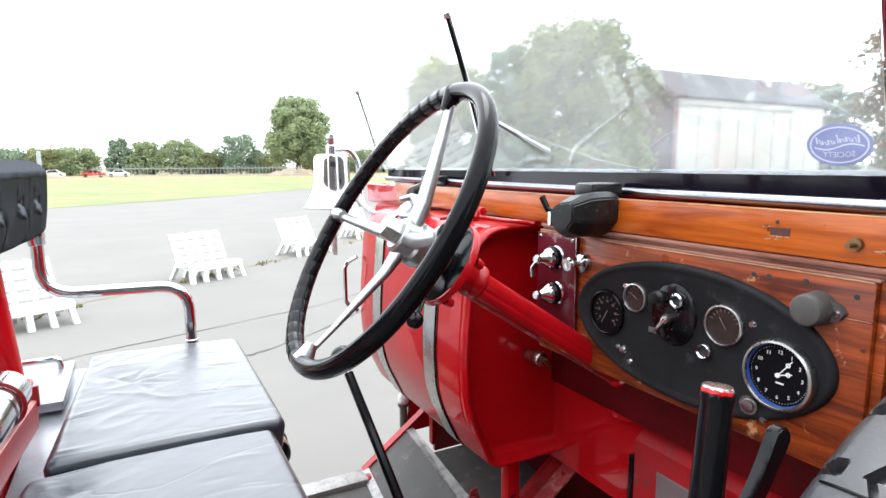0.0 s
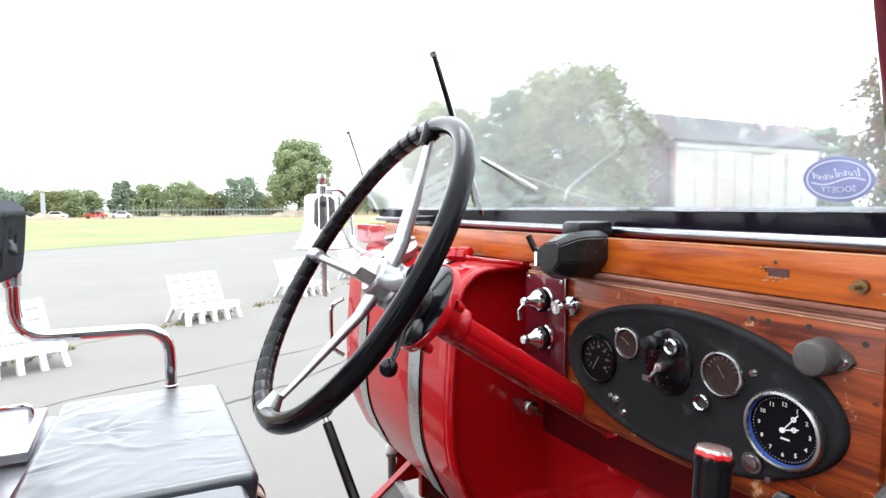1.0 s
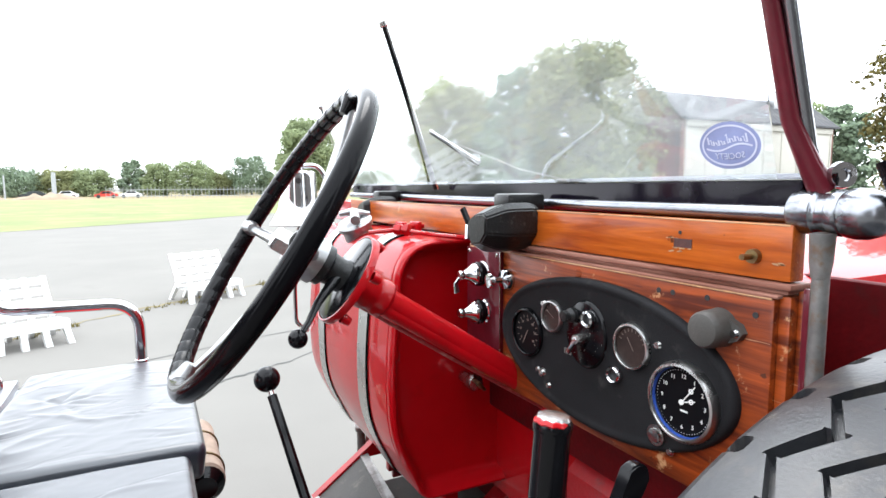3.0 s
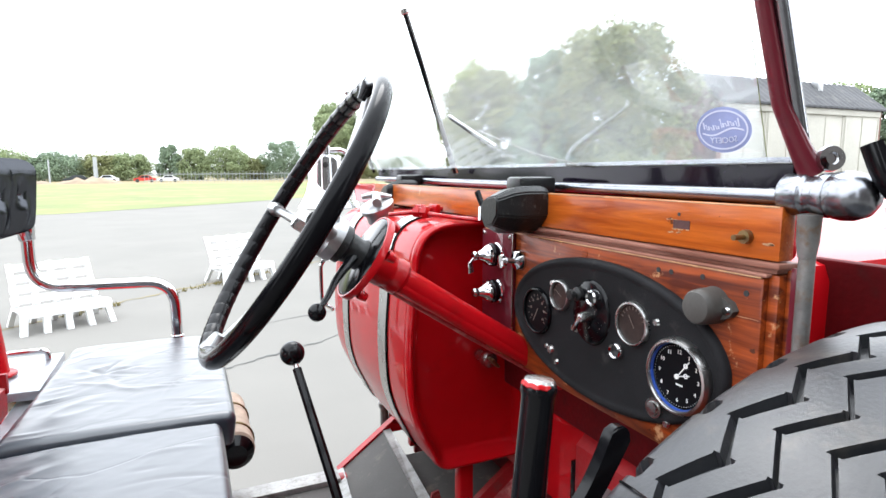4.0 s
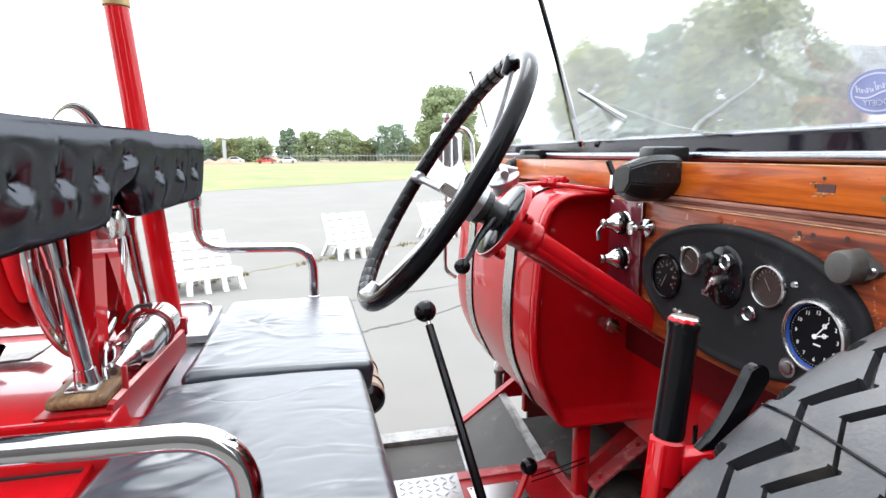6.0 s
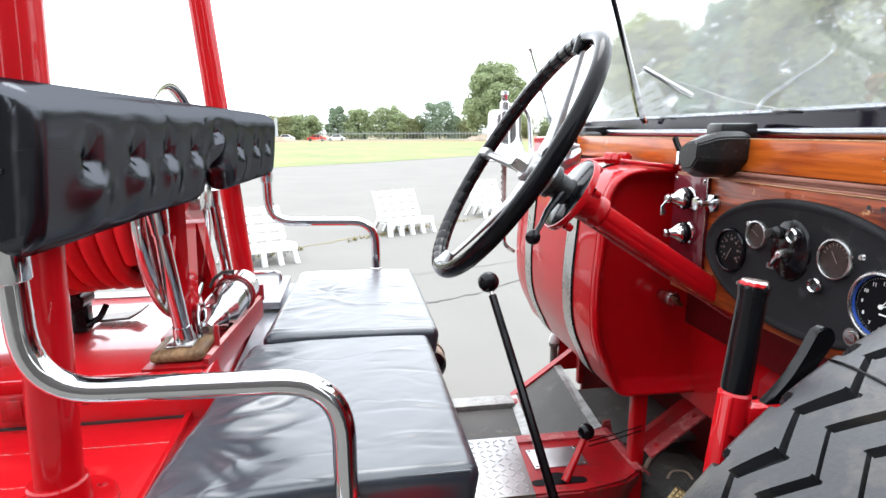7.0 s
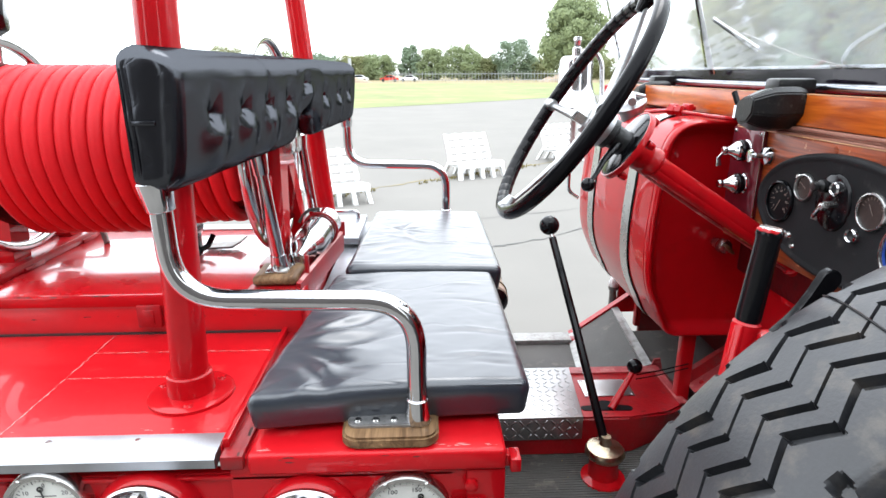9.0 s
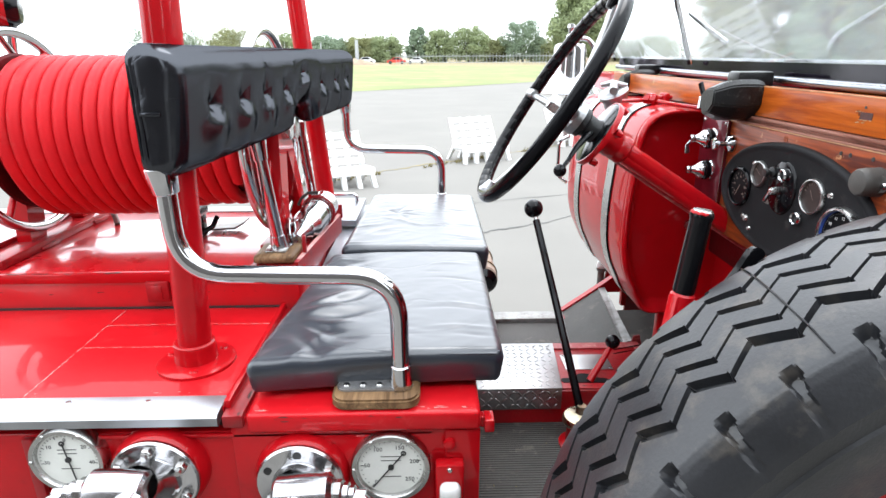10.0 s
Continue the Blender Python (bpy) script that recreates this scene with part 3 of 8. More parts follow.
tree("tree", "rounded broadleaf tree standing alone at the field's edge", 31.9, 128, 16.3, 15.2, LEAF, 1, 9000, 0.5, 0.12, 70)
for x, y, h, w, lm, seed, label in (
    (2.6, 150, 7.3, 10.0, LEAF, 2, "wide green tree in the far row"),
    (10.0, 150, 7.9, 12.0, LEAF, 3, "wide green tree in the far row"),
    (-2.7, 150, 8.3, 6.4, LEAF_DARK, 41, "dark slim tree in the far row"),
    (23.4, 150, 9.4, 12.4, LEAF_DARK, 5, "dark broad tree in the far row"),
    (16.8, 156, 5.2, 11.0, LEAF_PALE, 6, "low pale tree in the far row"),
    (-10.6, 150, 5.9, 10.5, LEAF, 7, "low green tree in the far row"),
    (-17.2, 152, 5.7, 12.0, LEAF_PALE, 8, "low pale tree in the far row"),
    (-25.0, 150, 5.7, 13.0, LEAF_DARK, 9, "low dark tree in the far row"),
    (-35.0, 152, 6.4, 15.0, LEAF, 10, "low green tree in the far row"),
    (-48.0, 150, 7.0, 19.0, LEAF_PALE, 11, "low pale tree in the far row"),
    (-64.0, 150, 7.6, 22.0, LEAF_DARK, 19, "low dark tree in the far row"),
    (31.0, 160, 4.6, 12.0, LEAF_PALE, 23, "low pale tree in the far row"),
    (43.5, 150, 5.0, 14.0, LEAF_PALE, 20, "low pale tree in the far row"),
    (56.0, 150, 6.0, 17.0, LEAF, 21, "low green tree in the far row"),
):
    tree("tree", label, x, y, h, w, lm, seed, 2600, 0.4, -0.05, 40)
tree("tree", "big broadleaf tree seen through the windscreen", 21.8, 25.5, 9.7, 9.6, LEAF_PALE, 12, 15000, 0.17, 0.0, 80)
tree("tree", "tall slim tree beside the big broadleaf tree", 17.7, 26.0, 8.7, 3.6, LEAF_DARK, 13, 4200, 0.16, 0.0, 30)
tree("tree", "paler tree behind the windscreen divider", 23.0, 43, 10.4, 9.4, LEAF_PALE, 14, 6000, 0.3, 0.0, 44)
tree("tree", "low tree behind the slim tree", 26.0, 38, 7.6, 7, LEAF_DARK, 15, 3600, 0.3, 0.0, 30)
tree("shrub", "yellow-green climbing shrub beside the brick hangar", 24.9, 23.7, 3.9, 1.9, LEAF_LIME, 22, 1100, 0.13, 0.0, 18)
tree("tree", "tall tree with turning leaves beside the engine", 32.6, 13.0, 10.6, 7.0, LEAF_AUTUMN, 16, 7000, 0.2, 0.02, 70)
tree("tree", "green tree rising behind the hangar roof", 66.5, 41, 11.6, 9, LEAF, 17, 2600, 0.34, 0.0, 30)
tree("tree", "dark green tree past the hangar", 45.4, 24.6, 7.6, 5.6, LEAF_DARK, 18, 2600, 0.26, 0.0, 26)
for k, (x, y, h) in enumerate([(-60, -40, 12), (-20, -60, 13), (25, -55, 12), (70, -30, 13), (-70, 20, 9)]):
    tree("tree", "green tree across the parade ground", x, y, h, h * 1.3, LEAF, 30 + k, 1200, 0.8, 0.0, 22)


def hangar():
    t = thing("hangar", "long brick hangar with cream sliding doors and grey roof", "building", "", "", (34, 27, 0))
    x0, x1, y0, y1, h, ridge, ym = 27.0, 41.6, 23.2, 27.0, 5.62, 7.4, 25.0
    bm = bmesh.new()
    for k in range(2):
        xa = x0 if k == 0 else x1
        bm2 = [(y0 + 0.02, -0.1), (y1, -0.1), (y1, h), (ym, ridge - 0.12), (y0 + 0.02, h)]
        a = [bm.verts.new((xa, y, z)) for y, z in bm2]
        b = [bm.verts.new((xa + (0.3 if k == 0 else -0.3), y, z)) for y, z in bm2]
        bm.faces.new(a)
        bm.faces.new(b)
        for q in range(5):
            bm.faces.new((a[q], a[(q + 1) % 5], b[(q + 1) % 5], b[q]))
    box(bm, x0 + 0.3, x1 - 0.3, y1 - 0.3, y1, -0.1, h)
    box(bm, x0, x0 + 0.32, y0 - 0.12, y0 + 0.3, -0.1, h - 0.1)
    box(bm, x1 - 0.32, x1, y0 - 0.12, y0 + 0.3, -0.1, h - 0.1)
    part("wall", bm, BRICK, t, "weathered red brick walls", 0)
    bm = bmesh.new()
    for (ya, za), (yb, zb) in (((y0 - 0.4, h + 0.02), (ym, ridge)), ((ym, ridge), (y1 + 0.3, h + 0.02))):
        nseg = 60
        rows = []
        for k in range(nseg + 1):
            x = x0 - 0.25 + (x1 - x0 + 0.5) * k / nseg
            dz = 0.05 * (k % 2)
            rows.append([bm.verts.new((x, ya, za + dz)), bm.verts.new((x, yb, zb + dz)), bm.verts.new((x, yb, zb + dz - 0.12)), bm.verts.new((x, ya, za + dz - 0.12))])
        for a, b in zip(rows, rows[1:]):
            for q in range(4):
                bm.faces.new((a[q], b[q], b[(q + 1) % 4], a[(q + 1) % 4]))
    part("roof", bm, SLATE, t, "grey corrugated sheet roof", 0)
    bm = bmesh.new()
    box(bm, x0 + 0.3, x1 - 0.3, y0 - 0.25, y0 + 0.1, h - 0.45, h - 0.08, 0.02)
    part("door_rail", bm, DOORWHITE, t)
    for k in range(4):
        xa = x0 + 0.35 + 3.49 * k
        d = part("sliding_door", B(xa, xa + 3.45, y0 - 0.1 - 0.06 * (k % 2), y0 + 0.0, 0.03, h - 0.45, 0.01), DOORWHITE, t, "cream sliding door")
        for q in range(3):
            part("door_batten", B(xa + 0.05 + q * 1.65, xa + 0.15 + q * 1.65, y0 - 0.15 - 0.06 * (k % 2), y0 - 0.1 - 0.06 * (k % 2), 0.05, h - 0.5, 0.005), DOORWHITE, d)
    part("vent", B(36.8, 37.3, ym - 0.8, ym - 0.3, 6.6, 7.9, 0.03), ALU, t)


hangar()
bm = bmesh.new()
lump("boundary_wall", B(18.5, 26, 38.8, 39.1, -0.05, 1.1, 0.02), BRICK, "low red brick boundary wall beyond the grass", "wall", "structure")
lamp = thing("lamp_post", "slim grey lamp post before the big trees", "lamp post", "", "", (27.3, 35, 0))
part("pole", cyl(bmesh.new(), (27.3, 35, 0), (27.3, 35, 4.8), 0.07, 0.05, 10), FENCE, lamp)
part("lantern", B(27.1, 27.5, 34.85, 35.15, 4.8, 5.0, 0.03), FENCE, lamp)
mast = thing("mast", "tall pale grey mast at the field's edge", "mast", "", "", (-14, 119, 0))
part("pole", cyl(bmesh.new(), (-14, 119, 0), (-14, 119, 4.6), 0.36, 0.32, 10), FENCE, mast)
mast2 = thing("mast", "thin grey mast at the field's edge", "mast", "", "", (-22, 125, 0))
part("pole", cyl(bmesh.new(), (-22, 125, 0), (-22, 125, 4.2), 0.16, 0.12, 8), FENCE, mast2)

fence = thing("fence", "grey palisade fence along the far side of the field", "fence", "", "", (12, 112, 0))
for k in range(56):
    x = -6 + 0.62 * k
    part("pale", B(x, x + 0.05, 111.9, 112.0, 0, 2.0), FENCE, fence, "", 0)
for z in (0.4, 1.5):
    part("rail", B(-6, 29, 112.0, 112.06, z, z + 0.1), FENCE, fence, "", 0)


def mound(x, y, w, h, seed, label):
    """A low heap of earth, rounded and uneven."""
    bm = bmesh.new()
    nx, ny = 28, 10
    g = [[bm.verts.new((x + w * (i / nx - 0.5), y + 5 * (j / ny - 0.5), -0.02 + h * max(0.0, math.sin(math.pi * i / nx) * math.sin(math.pi * j / ny)) ** 0.7 * (0.75 + 0.5 * noise.noise((i * 0.3, j * 0.4, seed))))) for j in range(ny + 1)] for i in range(nx + 1)]
    for i in range(nx):
        for j in range(ny):
            bm.faces.new((g[i][j], g[i + 1][j], g[i + 1][j + 1], g[i][j + 1]))
    return lump("earth_mound", bm, EARTH, label, "mound", "", "earth mounds", 80)


mound(28.5, 116, 11, 1.7, 3, "low heap of dry tan earth past the grass")
mound(-14.5, 116, 10, 1.2, 5, "low heap of dry tan earth past the grass")
mound(-25.0, 118, 9, 1.0, 7, "low heap of dry tan earth past the grass")


def car(x, y, paint, label, s=1.0):
    t = thing("car", label, "car", "parked cars", "", (x, y, 0))
    o = [(-2.1, .35), (-2.1, .8), (-1.2, .95), (-.6, 1.42), (.8, 1.45), (1.6, .95), (2.1, .85), (2.15, .35)]
    part("body", extrude(bmesh.new(), [(x + a * s, b * s) for a, b in o], y - .8, y + .8), paint, t)
    o = [(-1.0, .95), (-.5, 1.36), (.7, 1.38), (1.3, .97)]
    part("window", extrude(bmesh.new(), [(x + a * s, b * s) for a, b in o], y - .82, y - .8), DARKGLASS, t)
    for dx in (-1.35, 1.35):
        part("wheel", cyl(bmesh.new(), (x + dx * s, y - .84, .33), (x + dx * s, y - .6, .33), .33, None, 16), TYRE, t)


car(-6.6, 124, CARRED, "red car parked beyond the field", 0.9)
car(-13.2, 127, CARWHITE, "white car parked beyond the field", 0.95)
car(-2.6, 126, CARWHITE, "white car parked beyond the field", 0.9)
car(-17, 120, DARKGLASS, "dark car parked beyond the field")


# unseen wall added to cut near-side light; its gaps leave bright streaks
for a, b in ((-26, -6.0), (-4.2, 2.6), (4.0, 30)):
    lump("shade_wall", B(a, b, -5.4, -5.0, -0.05, 6.5, 0.02), SHADE_WALL, "plain dark grey wall, added unseen behind the camera to darken near sides", "wall", "structure")


def bench(x, y, turn, w):
    """A white slatted park bench with splayed legs, facing -y before it is turned."""
    t = thing("bench", "white painted slatted wooden bench on the asphalt", "bench", "row of white benches", "", (0, 0, 0))
    for k in range(4):
        part("seat_slat", B(-w / 2, w / 2, -0.30 + 0.125 * k, -0.19 + 0.125 * k, 0.31 - 0.012 * k, 0.338 - 0.012 * k, 0.006, 1), WHITE, t)
    for k in range(4):
        f = k / 3
        wk = w / 2 - 0.02 - 0.03 * f
        part("back_slat", B(-wk, wk, 0, 0.026, -0.058, 0.058, 0.006, 1, pose(0, 0.22 + 0.2 * f, 0.40 + 0.44 * f, -24)), WHITE, t)
    part("apron", B(-w / 2, w / 2, -0.325, -0.30, 0.215, 0.315, 0.006, 1), WHITE, t)
    for k in range(5):
        u = k / 2 - 1
        xx = u * (w / 2 - 0.08)
        foot = xx + 0.06 * u

        def splay(a, b, c, xx=xx, foot=foot):
            q = max(0.0, 0.37 - c) / 0.37
            return (b + (foot - xx) * q, a, c)
        bm = bmesh.new()
        extrude(bm, [(-0.40, 0), (-0.31, 0), (-0.2, 0.31), (-0.298, 0.31)], xx - 0.04, xx + 0.04, splay)
        part("front_leg", bm, WHITE, t, "", 0)
        bm = bmesh.new()
        extrude(bm, [(0.38, 0), (0.46, 0), (0.25, 0.37), (0.50, 0.9), (0.44, 0.9), (0.16, 0.37)], xx - 0.035, xx + 0.035, splay)
        part("back_leg", bm, WHITE, t, "", 0)
        part("bearer", B(xx - 0.03, xx + 0.03, -0.29, 0.22, 0.235, 0.272, 0.004, 1), WHITE, t)
    for ob in t.children:
        ob.data.transform(Matrix.Scale(0.83, 4))
    t.matrix_world = pose(x, y, 0, 0, 0, turn)
    return t


b0 = bench(-1.28, 8.15, 24, 1.16)
for x, y, a in ((1.0, 10.35, 26), (3.15, 12.3, 30), (5.2, 14.4, 30), (-3.4, 5.95, 24), (-5.6, 3.8, 24)):
    copy_thing(b0, pose(x, y, 0, 0, 0, a))


# ---- fire engine body ----
Y0, Y1, YC = 0.53, 2.02, 1.27
engine = thing("fire_engine", "vintage red open fire engine with worn paint", "fire engine", "", "", (0, YC, 0))
DECK, FLOOR = 1.255, 0.94
part("floor", B(-0.32, 1.3, 0.30, 1.54, FLOOR - 0.05, FLOOR, 0.004), MATTING, engine)
o = [(0.335, FLOOR)]
for k in range(101):
    y = 0.338 + k * 0.008
    o += [(y, FLOOR + 0.003), (y + 0.0008, FLOOR + 0.006), (y + 0.0048, FLOOR + 0.006), (y + 0.0056, FLOOR + 0.003)]
o += [(1.15, FLOOR + 0.003), (1.15, FLOOR)]
bm = extrude(bmesh.new(), o, 0.16, 0.95, lambda a, b, c: (b, a, c))
part("driver_mat", bm, MATTING, engine, "dusty ribbed rubber matting", 0)
part("passenger_mat", B(0.16, 0.53, 1.16, 1.497, FLOOR, FLOOR + 0.017, 0.003), MATTING, engine, "dark dusty rubber matting")
part("far_sill", B(0.12, 0.56, 1.5, 1.54, FLOOR - 0.06, FLOOR + 0.028, 0.006), RED_WORN, engine, "worn red sill")
part("sill_strip", box(B(0.12, 0.532, 1.497, 1.557, FLOOR + 0.0285, FLOOR + 0.032, 0.001), 0.12, 0.532, 1.4965, 1.4995, FLOOR + 0.005, FLOOR + 0.0315, 0.001), DULLALU, engine, "pale sill edging")
# gearbox tunnel with its tread plate
bm = bmesh.new()
low = [bm.verts.new((x, y, FLOOR)) for x, y in ((0.05, 0.925), (0.53, 0.925), (0.64, 0.985), (0.745, 1.085), (0.755, 1.165), (0.05, 1.165))]
top = [bm.verts.new((x, y, 1.045)) for x, y in ((0.05, 0.93), (0.53, 0.93), (0.63, 0.942), (0.685, 0.975), (0.692, 1.165), (0.05, 1.165))]
bm.faces.new(low[::-1])
bm.faces.new(top)
for k in range(6):
    bm.faces.new((low[k], low[(k + 1) % 6], top[(k + 1) % 6], top[k]))
bmesh.ops.bevel(bm, geom=bm.edges[:], offset=0.008, segments=2, affect="EDGES")
part("gearbox_cover", bm, RED_WORN, engine, "red gearbox cover with chipped paint")
def askew(bm):
    """Skews the plate's free end to fit the camera's view."""
    for v in bm.verts:
        v.co.x += (v.co.y - 1.02) * 0.1 * max(0.0, (v.co.x - 0.1) / 0.32)
    return bm


tread = part("tread_plate", askew(box(B(0.1, 0.42, 0.922, 1.163, 1.047, 1.052, 0.001), 0.1, 0.42, 0.922, 0.927, 0.99, 1.05, 0.001)), ALU, engine, "bright diamond tread plate")
bm = bmesh.new()
rnd = random.Random(2)
for i in range(16):
    for j in range(11):
        a = 45 if (i + j) % 2 else -45
        x, y = 0.112 + i * 0.0195, 0.934 + j * 0.0212
        box(bm, -0.0075, 0.0075, -0.0016, 0.0016, 0, 0.0014, 0.0008, 1, pose(x, y, 1.052, 0, 0, a))
    for j in range(3):
        a = 45 if (i + j) % 2 else -45
        box(bm, -0.0085, 0.0085, -0.0022, 0.0022, 0, 0.0018, 0.0009, 1, pose(0.112 + i * 0.0195, 0.922, 1.0 + j * 0.019, 90, 0, 0) @ pose(0, 0, 0, 0, 0, a))
part("tread_pattern", askew(bm), ALU, tread)
part("cover_plate", B(0.442, 0.572, 1.02, 1.10, 1.045, 1.048, 0.001), ALU, engine, "worn bare metal plate")
bm = bmesh.new()
for x, y in ((0.449, 1.027), (0.565, 1.027), (0.449, 1.093), (0.565, 1.093)):
    screw(bm, (x, y, 1.048), (0, 0, 1), 0.004, 0.0015)
part("plate_screw", bm, NICKEL, engine)
bm = bmesh.new()
o = [(0.428 + 0.011 * math.cos(a), 0.968 + 0.011 * math.sin(a)) for a in (radians(100 + 20 * k) for k in range(9))]
o += [(0.534 + 0.011 * math.cos(a), 0.965 + 0.011 * math.sin(a)) for a in (radians(-90 + 20 * k) for k in range(10))]
o += [(0.482 + 0.027 * math.cos(a), 0.977 + 0.024 * math.sin(a)) for a in (radians(10 + 18 * k) for k in range(10))]
extrude(bm, o, 1.045, 1.0462, lambda a, b, c: (a, c, b))
part("gate_slot", bm, DIALBLACK, engine, "dark gate slot", 0)
bm = bmesh.new()
extrude(bm, [(0.667, 1.0465), (0.668, 1.0505), (0.685, 1.051), (0.707, 1.033), (0.705, 1.029), (0.684, 1.0465)], 0.975, 1.168)
extrude(bm, [(0.672, 1.048), (0.676, 1.068), (0.694, 1.071), (0.703, 1.034)], 1.168, 1.174)
# the sky's light on this flange is in its pale red; chips are wear
part("cover_flange", bm, RED_LIT_WORN, engine, "flange with chipped paint, paled for the sky it faces", 0)
part("cover_lip", extrude(bmesh.new(), [(0.425, 1.045), (0.425, 1.0495), (0.672, 1.0495), (0.672, 1.045)], 1.135, 1.167), RED_LIT_WORN, engine, "pale red back edge of the gearbox cover", 0)


def slab(quad, thick):
    """A flat strip over four corners, given top face up."""
    bm = bmesh.new()
    a = [bm.verts.new(p) for p in quad]
    b = [bm.verts.new((p[0], p[1], p[2] - thick)) for p in quad]
    bm.faces.new(a)
    bm.faces.new(b[::-1])
    for k in range(4):
        bm.faces.new((a[k], b[k], b[(k + 1) % 4], a[(k + 1) % 4]))
    return bm


# sloping toe board, skewed at its near end to fit the camera's view
part("toe_board", slab([(0.505, 1.167, FLOOR + 0.012), (0.652, 1.167, 1.038), (0.683, 1.56, 1.057), (0.545, 1.56, FLOOR + 0.018)], 0.02), MATTING, engine, "black rubber toe board")
part("toe_strip", slab([(0.650, 1.175, 1.0425), (0.675, 1.175, 1.051), (0.704, 1.575, 1.0635), (0.681, 1.575, 1.0605)], 0.006), DULLALU, engine, "dull metal edging")
part("toe_strip", slab([(0.486, 1.168, FLOOR + 0.014), (0.510, 1.168, FLOOR + 0.022), (0.555, 1.56, FLOOR + 0.03), (0.531, 1.56, FLOOR + 0.022)], 0.006), DULLALU, engine, "dull metal edging")
part("toe_rail", extrude(bmesh.new(), [(0.54, FLOOR + 0.022), (0.75, 1.114), (0.757, 1.102), (0.548, FLOOR + 0.006)], 1.56, 1.585), RED, engine)
horn = part("wing_lamp", lathe(bmesh.new(), [(0.0, -0.16), (0.013, -0.16), (0.013, -0.012), (0.018, -0.008), (0.018, 0.004), (0.0, 0.004)], Matrix.Translation((0.724, 1.68, 1.09)), 20, False), STEEL, engine, "grey post of a small lamp")
part("lamp_dome", lathe(bmesh.new(), [(0.018, 0.004)] + [(0.019 * math.cos(radians(10 * k)), 0.006 + 0.036 * math.sin(radians(10 * k))) for k in range(10)], Matrix.Translation((0.724, 1.68, 1.09)), 20, False), WHITE, horn, "white domed cap")
part("far_wing_panel", extrude(bmesh.new(), [(0.735, 1.0), (0.745, 1.15), (0.95, 1.25), (0.95, 1.0)], 1.66, 1.68), RED, engine)
part("heel_floor", B(0.68, 0.95, 1.17, 1.5, 0.985, 1.0, 0.003), MATTING, engine, "dark rubber covered floor")
bm = extrude(bmesh.new(), [(0.735, 1.06), (0.755, 1.092), (0.845, 1.17), (0.90, 1.15), (0.90, 1.0), (0.78, 0.99)], FLOOR + 0.003, FLOOR + 0.02, lambda a, b, c: (a, c, b))
corner = part("mat_corner", bm, MATTING, engine, "turned-up corner of woven black mat", 0)
bm = bmesh.new()
for k in range(14):
    for i in range(14):
        x, y = 0.765 + 0.0095 * i, 1.0 + 0.0095 * k
        if y < 1.085 + (x - 0.755) * 0.86 - 0.006 and y > 1.02 - (x - 0.76) * 0.6:
            box(bm, -0.0034, 0.0034, -0.0026, 0.0026, 0, 0.0025, 0.001, 1, pose(x, y, FLOOR + 0.02, 0, 0, 41))
part("mat_ribs", bm, MATTING, corner, "raised weave", 0)["kind"] = "stuff"
part("mat_binding", sweep(bmesh.new(), [(0.75, 1.09, FLOOR + 0.016), (0.795, 1.135, FLOOR + 0.026), (0.845, 1.175, FLOOR + 0.024)], 0.006, 8, squash=0.6), CANVAS, corner, "pale frayed binding")
part("worn_patch", sweep(bmesh.new(), fillet([(0.80, 1.055, FLOOR + 0.022), (0.83, 1.085, FLOOR + 0.0225), (0.865, 1.075, FLOOR + 0.0225), (0.86, 1.04, FLOOR + 0.022)], 0.02), 0.0035, 8, squash=0.5), CANVAS, corner, "frayed worn patch")
for q in (0.0, 0.012):
    part("cable", sweep(bmesh.new(), [(0.56, 1.0, 1.117 - q), (0.62, 1.0, 1.128 - q), (0.69, 1.0, 1.145 - q)], 0.0014, 6), BLACK, engine, "thin black cable")
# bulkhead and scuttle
# shade behind the dashboard is put into the bulkhead's darker red
part("bulkhead", B(0.95, 0.97, 0.32, 1.5, FLOOR - 0.02, 1.72, 0.004), SHADED_RED, engine, "red bulkhead, its paint darkened for shade")
# two side panels added to keep light out from under the dashboard
part("shade_panel", B(0.72, 0.95, 0.325, 0.34, FLOOR, 1.503, 0.003), SHADED_RED, engine)
part("shade_panel", B(0.80, 0.95, 1.605, 1.62, FLOOR, 1.72, 0.003), RED_WORN, engine)
fuse_box = part("under_dash_box", extrude(bmesh.new(), [(0.775, 1.18), (0.775, 1.362), (0.80, 1.385), (0.945, 1.385), (0.945, 1.18)], 0.44, 0.75), RED_WORN, engine, "red box below the dashboard")
part("maker_plate", B(0.772, 0.775, 0.58, 0.697, 1.235, 1.325, 0.001), ALU, fuse_box, "small bare metal plate")
part("box_slot", B(0.776, 0.79, 0.753, 0.766, 1.21, 1.325, 0.002), BLACK, fuse_box, "dark slot beside the box")
part("dash_boss", lathe(bmesh.new(), [(0.0, -0.03), (0.028, -0.03), (0.036, -0.026), (0.038, -0.018), (0.038, 0.05), (0, 0.05)], Matrix.Translation((0.80, 0.795, 1.415)), 28, False), RED, engine, "rounded red boss")
hose = [(0.915, 0.975, 1.345), (0.912, 0.955, 1.31), (0.91, 0.948, 1.27), (0.915, 0.96, 1.23), (0.925, 0.99, 1.20)]
part("hose", sweep(bmesh.new(), fillet(hose, 0.03), 0.008, 10), BLACK, engine, "black rubber hose")
# shade put into the colour here too
part("lower_panel", B(0.76, 0.78, 0.34, 0.98, 1.40, 1.51, 0.006), SHADED_RED, engine)
part("scuttle", B(0.716, 0.81, 0.40, 1.95, 1.735, 1.798, 0.008), RED, engine)
bm = bmesh.new()
